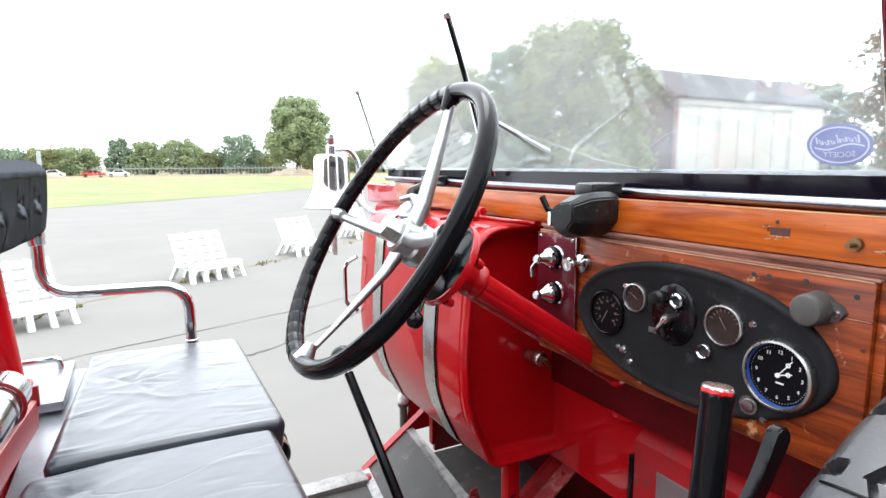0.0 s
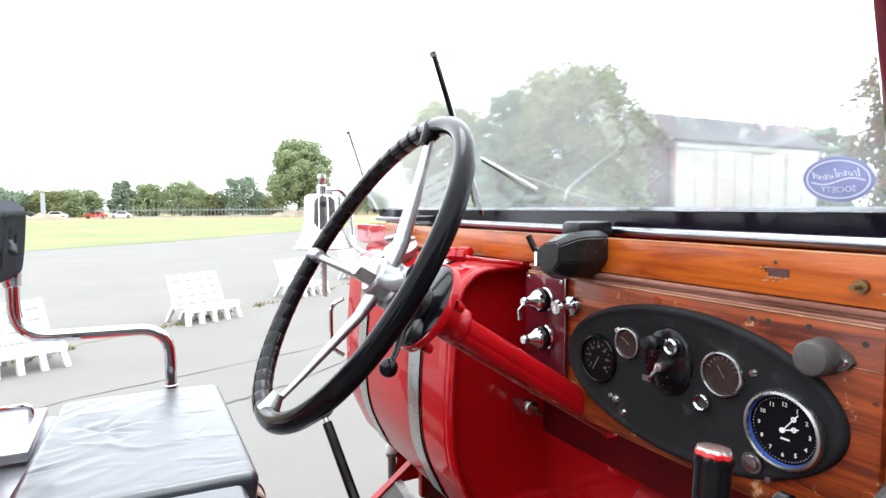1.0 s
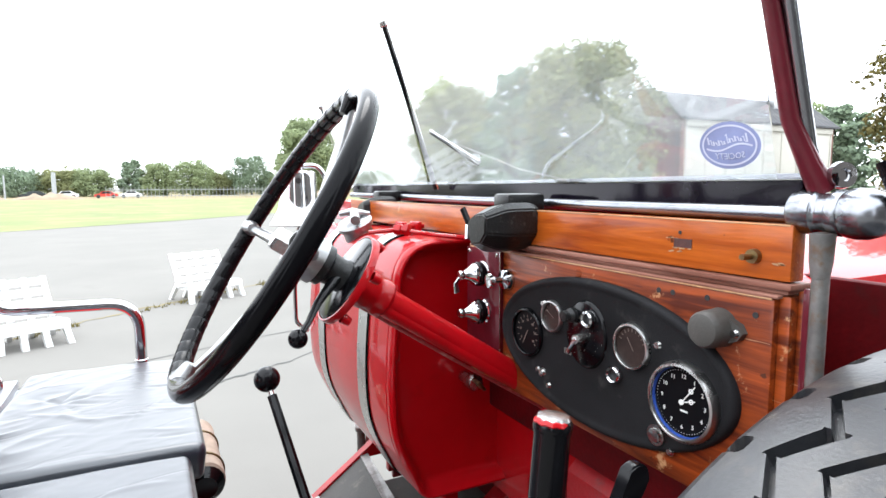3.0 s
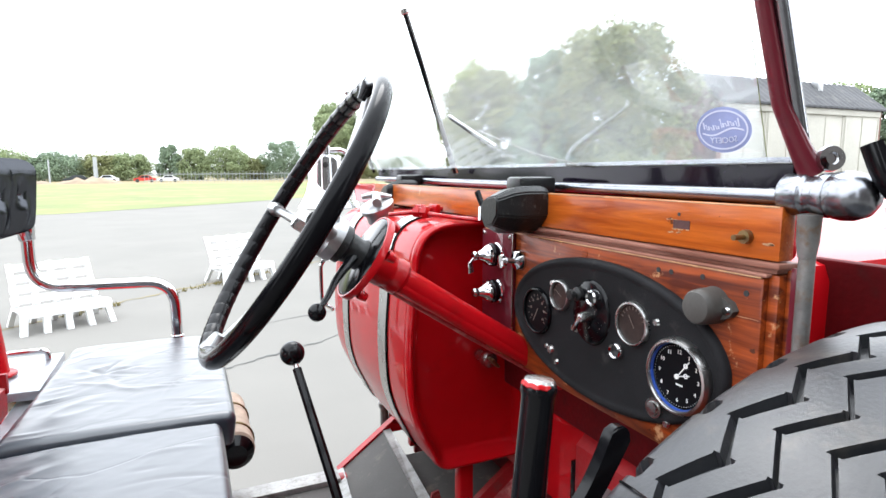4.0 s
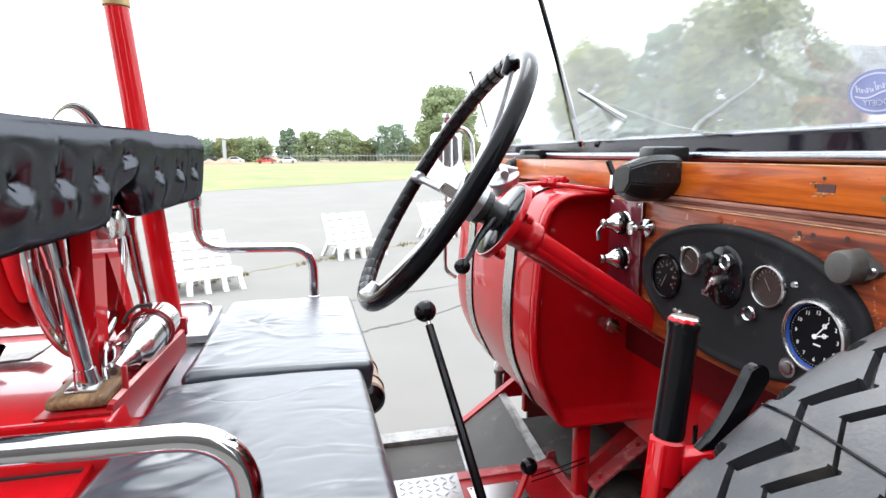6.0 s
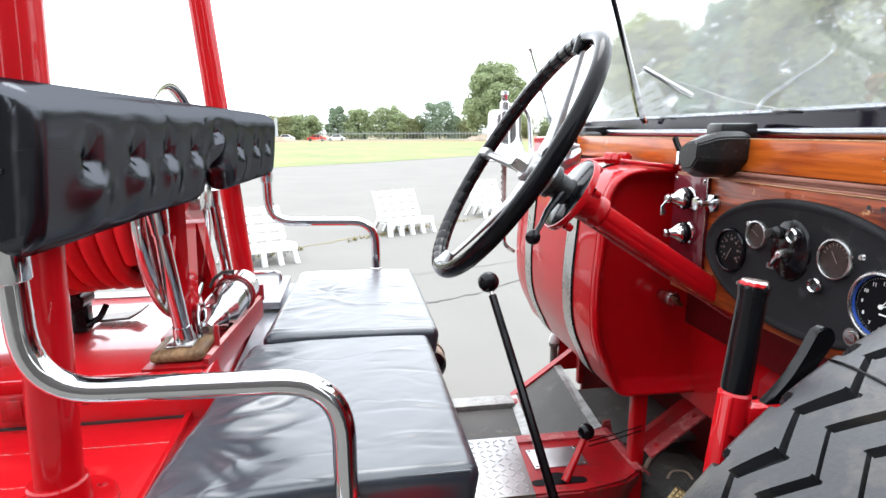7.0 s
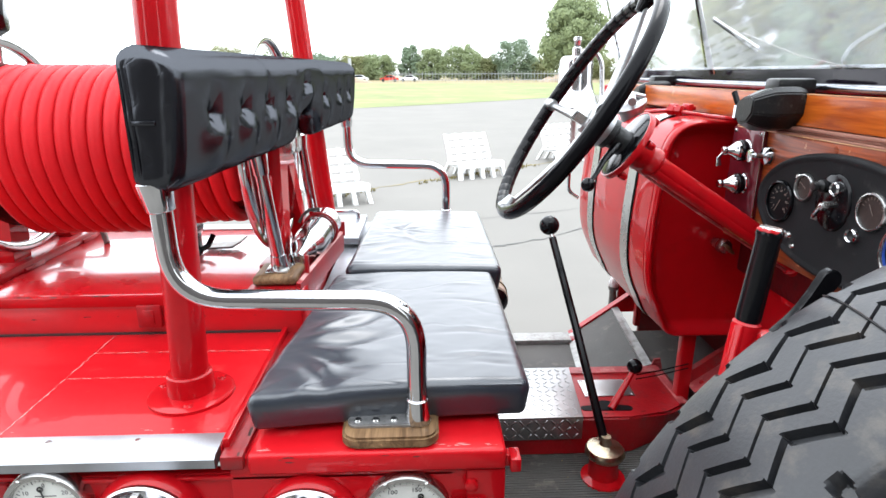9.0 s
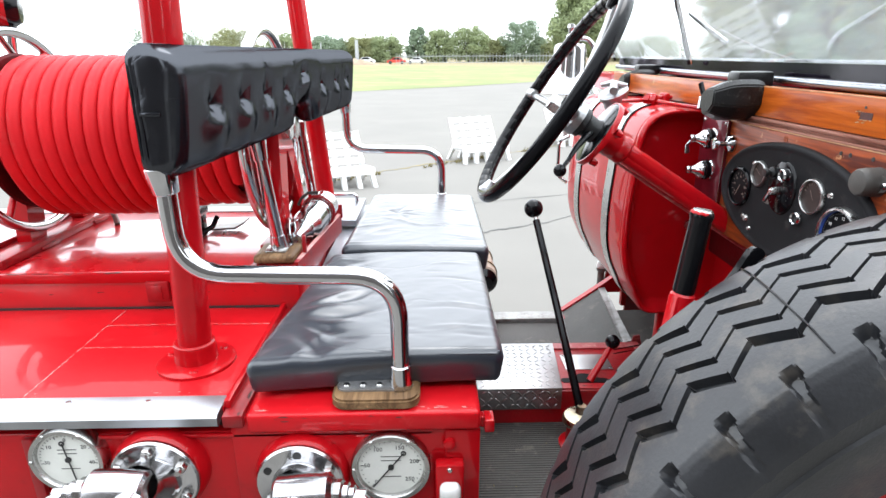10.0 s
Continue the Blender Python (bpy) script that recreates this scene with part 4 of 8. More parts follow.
o = [(0.47, 1.2), (0.452, 1.5), (0.45, 1.69), (0.458, 1.712), (0.49, 1.722), (0.8, 1.76), (1.27, 1.785), (1.74, 1.76), (2.05, 1.722), (2.08, 1.712), (2.09, 1.69), (2.088, 1.5), (2.07, 1.2)]
extrude(bm, o, 0.80, 2.3, lambda a, b, c: (b, a, c))
part("bonnet", bm, RED, engine, "glossy red bonnet", 50)
rad = part("radiator", B(2.3, 2.38, 0.6, 1.94, 0.95, 1.74, 0.03, 3), CHROME, engine, "chrome radiator shell")
part("radiator_core", B(2.38, 2.386, 0.68, 1.86, 1.02, 1.66, 0.002), BLACK, rad)
bm = bmesh.new()
way = fillet([(0.92, 0.30, 1.2), (1.05, 0.30, 1.56), (1.5, 0.30, 1.66), (2.1, 0.30, 1.5), (2.5, 0.30, 1.0)], 0.3)
sweep(bm, way, 0.15, 14, squash=0.4)
part("front_wing", bm, RED, engine, "rounded red front wing", 50)
# seat box and side
part("seat_box", B(-0.29, 0.16, Y0 + 0.012, Y1, 0.95, DECK - 0.012, 0.006), RED, engine)
part("seat_ledge", B(-0.255, 0.165, Y0, Y1 + 0.01, DECK - 0.04, DECK, 0.008, 3), RED_DECK, engine, "red painted seat ledge")
part("ledge_mat", B(-0.25, -0.13, 1.2, 2.02, DECK, DECK + 0.004, 0.001), SHEET, engine, "grey sheet metal ledge covering")
part("ledge_hinge", B(-0.30, -0.262, Y0 + 0.004, 1.25, DECK - 0.03, DECK - 0.004, 0.004), RED_WORN, engine, "chipped red hinge strip")
part("ledge_catch", box(B(0.165, 0.172, Y0 + 0.01, Y0 + 0.03, DECK - 0.04, DECK - 0.018, 0.002), 0.172, 0.19, Y0 + 0.0, Y0 + 0.035, DECK - 0.045, DECK - 0.02, 0.003), RED, engine)
part("side_panel", B(-1.6, 0.152, Y0 + 0.02, Y0 + 0.04, 0.9, DECK - 0.045, 0.004), RED, engine, "red pump panel")
part("panel_post", B(0.10, 0.165, Y0 + 0.006, Y0 + 0.045, 0.9, DECK - 0.042, 0.004), RED, engine)
part("panel_rail", B(-0.56, 0.078, Y0 + 0.012, Y0 + 0.02, DECK - 0.055, DECK - 0.047, 0.002), RED, engine)
part("panel_batten", B(-0.665, -0.645, Y0 + 0.008, Y0 + 0.02, 0.9, DECK - 0.05, 0.003), RED_WORN, engine)
part("deck", B(-1.6, -0.302, Y0 + 0.03, 1.0, DECK - 0.03, DECK, 0.004), RED_DECK, engine, "glossy red side deck with scuffs")
part("deck_edge", extrude(bmesh.new(), [(Y0 + 0.06, DECK + 0.004), (Y0 + 0.005, DECK + 0.001), (Y0 - 0.002, DECK - 0.004), (Y0 - 0.002, DECK - 0.02), (Y0 + 0.004, DECK - 0.024), (Y0 + 0.06, DECK - 0.001)], -1.6, -0.305, lambda a, b, c: (b, a, c)), EDGING, engine, "bright aluminium edging strip")
bm = bmesh.new()
for x in (-1.4, -1.2, -1.0, -0.78, -0.59, -0.445):
    screw(bm, (x, Y0 + 0.045, DECK + 0.0028), (0, 0, 1), 0.006)
part("edging_screw", bm, NICKEL, engine)
def seam(a, b, seed):
    rnd = random.Random(seed)
    a, b = Vector(a), Vector(b)
    side = (b - a).cross(Vector((0, 0, 1))).normalized()
    bm = bmesh.new()
    rows = []
    for k in range(61):
        p = a.lerp(b, k / 60) + side * rnd.gauss(0, 0.0007)
        h = 0.0012 * max(0.12, 1 - abs(rnd.gauss(0, 0.7)))
        rows.append((bm.verts.new(p - side * h), bm.verts.new(p + side * h)))
    for p, q in zip(rows, rows[1:]):
        bm.faces.new((p[0], q[0], q[1], p[1]))
    return part("deck_seam", bm, PALESEAM, engine, "pale chipped seam", 0)


seam((-0.6878, Y0 + 0.065, DECK + 0.0008), (-0.6878, 1.0, DECK + 0.0008), 1)
seam((-0.687, 0.9, DECK + 0.0008), (-0.302, 0.9, DECK + 0.0008), 2)
seam((-0.687, 0.79, DECK + 0.0008), (-0.46, 0.79, DECK + 0.0008), 3)
part("deck_fillet", B(-0.302, -0.29, Y0 + 0.03, 1.0, DECK - 0.01, DECK + 0.012, 0.003), RED, engine)
part("locker", B(-1.6, -0.255, 1.0, 1.60, DECK - 0.03, 1.345, 0.006), RED_LID, engine, "polished red locker behind the seats")
part("locker_edge", B(-1.6, -0.265, 0.992, 1.01, 1.325, 1.351, 0.003), RED, engine)
# black strip paints the shadow line where the deck meets the locker
part("deck_shadow_strip", B(-1.6, -0.302, 0.9935, 0.9995, DECK - 0.01, DECK + 0.004, 0.0), INK, engine, "black strip for the shadow line below the locker")
part("locker_catch", box(B(-0.63, -0.575, 0.985, 1.0, 1.275, 1.33, 0.003), -0.615, -0.59, 0.982, 0.99, 1.285, 1.32, 0.002), RED_WORN, engine)
part("far_deck_edge", B(-1.6, -0.265, 1.6, 1.66, 1.30, 1.35, 0.008), ALU, engine, "bright aluminium edging strip")
part("far_side", B(-1.6, 0.16, 1.64, 1.66, 0.9, 1.235, 0.004), RED, engine)
part("reel_bearer", B(-1.095, -1.005, 1.04, 1.58, 1.345, 1.37, 0.004), RED_WORN, engine)
part("reel_bearer", B(-1.085, -1.078, 1.04, 1.58, 1.37, 1.385, 0.002), RED_WORN, engine)
part("far_ledge", B(-0.42, -0.19, 1.66, 2.0, 1.27, 1.295, 0.005), SHEET, engine, "bare metal ledge")
part("handle", sweep(bmesh.new(), fillet([(-0.33, 1.93, 1.29), (-0.33, 1.93, 1.325), (-0.22, 1.93, 1.325), (-0.22, 1.93, 1.29)], 0.03), 0.008, 10), CHROME, engine)

def chips(name, a, b, normal, along, n, seed, material, label, size=0.007):
    """Small irregular flakes where paint has gone, scattered along a line from a to b."""
    rnd = random.Random(seed)
    a, b, nn, al = Vector(a), Vector(b), Vector(normal), Vector(along)
    d = (b - a).normalized()
    bm = bmesh.new()
    for k in range(n):
        p = a.lerp(b, rnd.random()) + al * abs(rnd.gauss(0, 0.004)) + nn * 0.0006
        s = size * rnd.uniform(0.2, 1.0) ** 1.5
        m = rnd.randint(5, 8)
        st = rnd.uniform(1.0, 4.0)
        bm.faces.new([bm.verts.new(p + d * math.cos(6.283 * q / m) * s * st * rnd.uniform(0.5, 1.1) + al * math.sin(6.283 * q / m) * s * 0.5 * rnd.uniform(0.4, 1.1)) for q in range(m)])
    ob = part(name, bm, material, engine, label, 0)
    ob["kind"] = "stuff"
    return ob


chips("paint_chips", (-1.5, Y0 + 0.075, DECK), (-0.31, Y0 + 0.075, DECK), (0, 0, 1), (0, 1, 0), 26, 1, PALESEAM, "pale chips in the red paint", 0.004)
chips("paint_chips", (-1.5, 0.992, 1.351), (-0.27, 0.992, 1.351), (0, 0, 1), (0, 1, 0), 60, 2, PRIMER, "dark chips along the locker edge", 0.006)
chips("paint_chips", (-0.25, Y0, DECK - 0.004), (0.16, Y0, DECK - 0.004), (0, -1, 0), (0, 0, -1), 14, 3, PRIMER, "dark chips along the ledge edge", 0.0035)
chips("paint_chips", (-0.24, Y0 + 0.012, DECK), (0.15, Y0 + 0.012, DECK), (0, 0, 1), (0, 1, 0), 18, 4, PALESEAM, "pale chips along the ledge edge", 0.004)
chips("paint_chips", (-0.262, Y0 + 0.01, DECK - 0.004), (-0.262, 1.0, DECK - 0.004), (0, 0, 1), (-1, 0, 0), 60, 5, PRIMER, "dark chips on the hinge strip", 0.007)
chips("paint_chips", (0.45, 0.94, 1.045), (0.66, 0.94, 1.045), (0, 0, 1), (0, 1, 0), 16, 6, PRIMER, "dark chips on the gearbox cover", 0.005)
chips("paint_chips", (-1.5, 0.985, 1.30), (-0.3, 0.985, 1.30), (0, -1, 0), (0, 0, 1), 14, 7, PRIMER, "dark chips on the locker front", 0.004)
bm = bmesh.new()
rnd = random.Random(4)
for k in range(70):
    p = Vector((rnd.uniform(0.18, 0.9), rnd.uniform(0.35, 0.9), FLOOR + 0.0075))
    a, s = rnd.uniform(0, 6.28), rnd.uniform(0.001, 0.006)
    u, v = Vector((math.cos(a), math.sin(a), 0)), Vector((-math.sin(a), math.cos(a), 0))
    bm.faces.new([bm.verts.new(q) for q in (p - u * s, p + v * s * 0.4, p + u * s + Vector((0, 0, 0.002)), p - v * s * 0.3)])
lump("leaf_litter", bm, DRYGRASS, "bits of dry leaf and grit on the rubber matting", "litter", "stuff", "", 0)

# ---- seats ----
def seat(name, x0, x1, y0, y1, zt, taper, seed, label):
    rnd = random.Random(seed + 40)
    folds = []
    for k in range(9):
        a = radians(rnd.gauss(-22 if k % 3 else 35, 16))
        folds.append((rnd.uniform(x0 + 0.02, x1 - 0.08), rnd.uniform(y0 + 0.03, y1 - 0.05), math.cos(a), math.sin(a), rnd.uniform(0.04, 0.14), rnd.uniform(0.005, 0.011), rnd.choice((-1, 1, 1)) * rnd.uniform(0.0006, 0.0016)))

    # short puckers drawn in from the front edge
    for k, v in enumerate((0.12, 0.17, 0.33, 0.36, 0.62, 0.8)):
        a = radians(rnd.uniform(-14, 6))
        folds.append((x1 - 0.06 - 0.02 * (k % 3), y0 + v * (y1 - y0), math.cos(a), math.sin(a), rnd.uniform(0.05, 0.11), rnd.uniform(0.005, 0.008), (1 if k % 2 else -1) * rnd.uniform(0.0016, 0.0026)))
    if taper > 0.05:
        # broad slack folds fanning out of the back corner
        for k in range(8):
            a = radians(-50 + 14 * k + rnd.uniform(-4, 4))
            r = rnd.uniform(0.08, 0.17)
            folds.append((x0 + 0.02 + r * math.cos(a), y0 + 0.17 + r * math.sin(a) * 1.3, math.cos(a), math.sin(a), rnd.uniform(0.07, 0.13), rnd.uniform(0.013, 0.021), (1 if k % 2 else -1) * rnd.uniform(0.0035, 0.0065)))
    else:
        # a star of short creases and one long curved one
        for a in (-60, -15, 25, 70, 130):
            c, s_ = math.cos(radians(a)), math.sin(radians(a))
            folds.append((x0 + 0.13 + 0.04 * c, y0 + 0.36 + 0.05 * s_, c, s_, 0.06, 0.008, -0.003))
        for k in range(6):
            a = radians(-75 + 14 * k)
            folds.append((x0 + 0.10 + 0.052 * k, y0 + 0.30 - 0.045 * k + 0.006 * k * k, math.cos(a * 0.6), math.sin(a * 0.6), 0.05, 0.008, 0.0026))

    def push(p, n):
        w = 0.0
        if n.z > 0.3:
            back = math.exp(-((p.x - x0 - 0.05) / 0.12) ** 2)
            w = 0.0005 * noise.noise((p.x * 5 + seed, p.y * 4, 2)) + 0.006 * (1 - (p.x / 0.24) ** 2) * n.z
            fold = noise.noise((p.x * 7 + 2.5 * p.y + seed, p.y * 15 - p.x * 7, seed))
            w += (0.0004 + 0.0024 * back) * (1 - 2 * abs(fold)) * n.z
            w += 0.00025 * noise.noise((p.x * 40, p.y * 60, seed)) * n.z
            for fx, fy, fc, fs, ln, wd, am in folds:
                u, v = (p.x - fx) * fc + (p.y - fy) * fs, (p.y - fy) * fc - (p.x - fx) * fs
                if abs(u) < ln * 1.6 and abs(v) < wd * 3:
                    v += 0.01 * math.sin(u * 22 + fx * 40)
                    w += am * math.exp(-(u / ln) ** 2 * 2 - (v / wd) ** 2) * n.z
        else:
            w = 0.0007 * noise.noise((p.x * 9, p.y * 9, p.z * 14 + seed)) - 0.16 * max(0.0, zt - 0.02 - p.z)
        p = p + n * w
        if taper > 0.05:
            # the near edge is slewed towards the step to fit the camera's view
            p.y -= (0.032 * ((x1 - p.x) / (x1 - x0)) ** 2 - 0.008) * (y1 - p.y) / (y1 - y0)
        p.x += taper * (p.y - y0) / (y1 - y0) * (x1 - p.x) / (x1 - x0)
        return p
    bm = round_box(x0, x1, y0, y1, DECK + 0.002, zt, 0.02, (110, 130, 8), push)
    ob = lump(name, bm, SEAT, label, "seat cushion", "", "seat cushions", 60)
    bm = bmesh.new()
    zz = zt - 0.004
    sweep(bm, [(x0 + 0.03, y0 + 0.011, zz), (x1 - 0.017, y0 + 0.011, zz)], 0.0022, 6)
    sweep(bm, [(x1 - 0.0105, y0 + 0.02, zz), (x1 - 0.0105, y1 - 0.02, zz)], 0.0022, 6)
    part("piping", bm, SEAT, ob)
    return ob


driver = seat("seat_cushion", -0.262, 0.215, 0.592, 1.182, 1.335, 0.062, 1, "black leathercloth driver's seat cushion, creased")
seat("seat_cushion", -0.178, 0.245, 1.19, 1.845, 1.342, 0.035, 5, "black leathercloth passenger seat cushion, creased")
bm = bmesh.new()
for q in (0.0, 0.012):
    sweep(bm, [(-0.022 + q, 0.602, 1.325), (-0.02 + q, 0.599, 1.30), (-0.016 + q, 0.599, 1.265)], 0.0006, 5)
part("stitching", bm, WHITEINK, driver)

# ---- backrest ----
def backrest():
    t = thing("backrest", "black buttoned leather bench backrest with a notch", "backrest", "", "", (-0.33, YC, 1.67))
    x0, x1, y0, y1, z0, z1 = -0.385, -0.318, 0.558, 1.965, 1.672, 1.878
    skew = 0.07
    buttons = (0.69, 0.83, 0.965, 1.105, 1.25, 1.455, 1.64, 1.80)
    zb = 1.779

    def push(p, n):
        w = 0.0
        f = max(0.0, min(1.0, (p.x - (x0 + 0.02)) / 0.03))
        if f > 0:
            w += 0.010 * f * max(0.0, 1 - abs((p.z - 1.772) / 0.11) ** 3) * min(1.0, (p.y - y0) / 0.025, (y1 - p.y) / 0.05)
            for b in buttons:
                dy, dz = p.y - b, p.z - zb
                d = math.hypot(dy, dz)
                if d < 0.14:
                    # a pull at the button, drawn out above it, and a soft roll below
                    w -= f * 0.008 * math.exp(-(d / 0.009) ** 2)
                    w -= f * 0.008 * math.exp(-(dy / (0.02 + 0.25 * max(0.0, dz))) ** 2 - (dz / (0.034 if dz > 0 else 0.012)) ** 2)
                    w += f * 0.0125 * math.exp(-((dy - 0.004) / 0.044) ** 2 - ((dz + 0.04) / (0.022 if dz > -0.04 else 0.05)) ** 2)
                    if d > 0.008:
                        # short gathers running out of the button
                        ang = math.atan2(dz, dy)
                        w -= f * 0.0012 * math.exp(-((d - 0.024) / 0.016) ** 2) * max(0.0, math.cos(ang * 7 + b * 9)) ** 3
            # the top rolls over to the back
            w -= 0.017 * f * max(0.0, (p.z - 1.832) / 0.046) ** 2
            for b in (0.958, 1.725):
                w -= f * 0.0022 * math.exp(-((p.y - b - 0.004 * math.sin(p.z * 60)) / 0.0045) ** 2)
            w += 0.0007 * noise.noise((p.x * 12, p.y * 12, p.z * 14)) * f
            w += 0.0004 * (1 - 2 * abs(noise.noise((p.y * 16, p.z * 60, 4)))) * f * max(0.0, (p.z - 1.79) / 0.08)
        q = p + Vector((w, 0, 0))
        if n.y < -0.5:
            q.y += 0.0015 * noise.noise((p.x * 30, 3, p.z * 25))
        # the arched notch over the middle bracket
        d = (p.y - 1.29) / 0.125
        if abs(d) < 1:
            up = 0.078 * math.sqrt(1 - d * d)
            s = (z1 - p.z) / (z1 - z0)
            q.z = z1 - (z1 - z0 - up) * s
        q.x += skew * (p.y - y0) + 0.095 * (q.z - 1.735) * f
        return q
    bm = round_box(x0, x1, y0, y1, z0, z1, 0.027, (14, 230, 46), push)
    part("cushion", bm, LEATHER, t, "black buttoned hide", 60)
    for b in buttons:
        xb = x1 - 0.006 + skew * (b - y0)
        part("button", lathe(bmesh.new(), [(0.0, 0.004), (0.006, 0.002), (0.007, -0.003)], basis((xb, b, zb), (xb + 1, b, zb)), 12, False), LEATHER, t)
    bm = bmesh.new()
    for dx in (0.012, 0.022):
        r = 0.027
        k = math.sqrt(max(0.0, r * r - (r - dx) ** 2))
        o = [(y0 + 0.16, z1 - r + k), (y0 + r, z1 - r + k), (y0 + r - k, z1 - r), (y0 + r - k, z0 + r), (y0 + r, z0 + r - k), (y0 + 0.16, z0 + r - k)]
        sweep(bm, fillet([(x0 + dx, q, z) for q, z in o], 0.012, 4), 0.0022, 6)
    sweep(bm, [(x1 - 0.012, y0 + 0.008, z0 + 0.016), (x1 - 0.013, y0 + 0.006, 1.75), (x1 - 0.012, y0 + 0.008, z1 - 0.016)], 0.0014, 6)
    part("piping", bm, LEATHER, t)
    part("back_board", extrude(bmesh.new(), [(x0 - 0.003, z0 + 0.03), (x0 + 0.006, z0 + 0.03), (x0 + 0.006, z1 - 0.03), (x0 - 0.003, z1 - 0.03)], y0 + 0.05, y1 - 0.05, lambda a, b, c: (a + skew * (b - y0), b, c)), BLACK, t)
    part("flap_seam", B(x0 + 0.02, x1 - 0.014, y0 - 0.004, y0 + 0.002, 1.772, 1.779, 0.002), LEATHER, t)


backrest()


def armrest(y, sx, label):
    t = thing("armrest", label, "armrest", "armrests", "", (0.0, y, DECK))
    x0, x1 = -0.355 + sx, 0.02 + sx
    way = fillet([(x1, y, DECK + 0.035), (x1, y, 1.495), (x0, y, 1.505), (x0, y, 1.69)], 0.085, 10)
    part("tube", sweep(bmesh.new(), way, 0.0165, 18), CHROME, t)
    part("collar", cyl(bmesh.new(), (x0, y, 1.645), (x0 - 0.004, y, 1.69), 0.021, 0.026, 16, True, 0.002), CHROME, t)
    part("foot_collar", cyl(bmesh.new(), (x1, y, DECK + 0.02), (x1, y, DECK + 0.068), 0.022, 0.019, 20, True, 0.003), CHROME, t)
    bm = bmesh.new()
    o = [(x1 + 0.004 + 0.018 * math.cos(a), y + 0.018 * math.sin(a)) for a in (radians(-90 + 15 * k) for k in range(13))]
    o += [(x1 - 0.10 + 0.018 * math.cos(a), y + 0.018 * math.sin(a)) for a in (radians(90 + 15 * k) for k in range(13))]
    extrude(bm, o, DECK + 0.0215, DECK + 0.0275, lambda a, b, c: (a, c, b))
    bmesh.ops.recalc_face_normals(bm, faces=bm.faces[:])
    bmesh.ops.bevel(bm, geom=[e for e in bm.edges if min(v.co.z for v in e.verts) > DECK + 0.027], offset=0.002, segments=2, affect="EDGES")
    part("foot_plate", bm, PLATED, t, "pitted plated foot", 50)
    bm = bmesh.new()
    ends = []
    for (cx, cy), a0 in zip(((x1 + 0.007, y + 0.02), (x1 - 0.097, y + 0.02), (x1 - 0.097, y - 0.02), (x1 + 0.007, y - 0.02)), (0, 90, 180, 270)):
        ends += [(cx + 0.028 * math.cos(radians(a0 + 15 * k)), cy + 0.028 * math.sin(radians(a0 + 15 * k))) for k in range(7)]
    extrude(bm, ends, DECK + 0.0005, DECK + 0.0215, lambda a, b, c: (a, c, b))
    bmesh.ops.recalc_face_normals(bm, faces=bm.faces[:])
    rim = [e for e in bm.edges if abs(e.verts[0].co.z - e.verts[1].co.z) < 1e-6]
    bmesh.ops.bevel(bm, geom=rim, offset=0.004, segments=2, affect="EDGES")
    part("block", bm, BLOCKWOOD, t, "worn varnished plywood block")
    for dx in (-0.10, -0.07, -0.04):
        part("screw", screw(bmesh.new(), (x1 + dx, y - 0.004, DECK + 0.0275), (0, 0, 1), 0.007, 0.003), NICKEL, t)


armrest(0.585, 0, "bent chrome tube armrest on a wooden block")
armrest(1.965, 0.105, "bent chrome tube armrest at the passenger side")


def canopy_post(x, y, dx, z1, cap, label):
    t = thing("canopy_post", label, "post", "red upright posts", "", (x, y, DECK))
    z0 = DECK if y < 1 else 1.30
    part("tube", cyl(bmesh.new(), (x, y, z0), (x + dx * (z1 - z0), y, z1), 0.033, None, 28), RED, t)
    if not cap:
        part("socket", cyl(bmesh.new(), (x, y, z0), (x, y, z0 + 0.05), 0.043, 0.041, 28, True, 0.003), RED, t)
    fl = part("flange", lathe(bmesh.new(), [(r_ * (0.62 if cap else 1), h_) for r_, h_ in ((0.078, 0), (0.078, 0.006), (0.07, 0.009), (0.045, 0.01))], Matrix.Translation((x, y, z0)), 32), RED, t)
    for k in range(0 if cap else 3):
        a = radians(45 + 120 * k)
        part("bolt", screw(bmesh.new(), (x + 0.06 * math.cos(a), y + 0.06 * math.sin(a), z0 + 0.009), (0, 0, 1), 0.009, 0.004), RED, fl)
    if cap:
        part("cap", cyl(bmesh.new(), (x + dx * (z1 - z0), y, z1 - 0.005), (x + dx * (z1 - z0), y, z1 + 0.05), 0.037, 0.035, 24, True, 0.004), BRASS, t)


canopy_post(-0.412, 0.725, 0.045, 2.9, False, "red painted upright post bolted to the deck")
canopy_post(-0.317, 1.81, -0.083, 2.235, True, "red painted upright post at the far side")


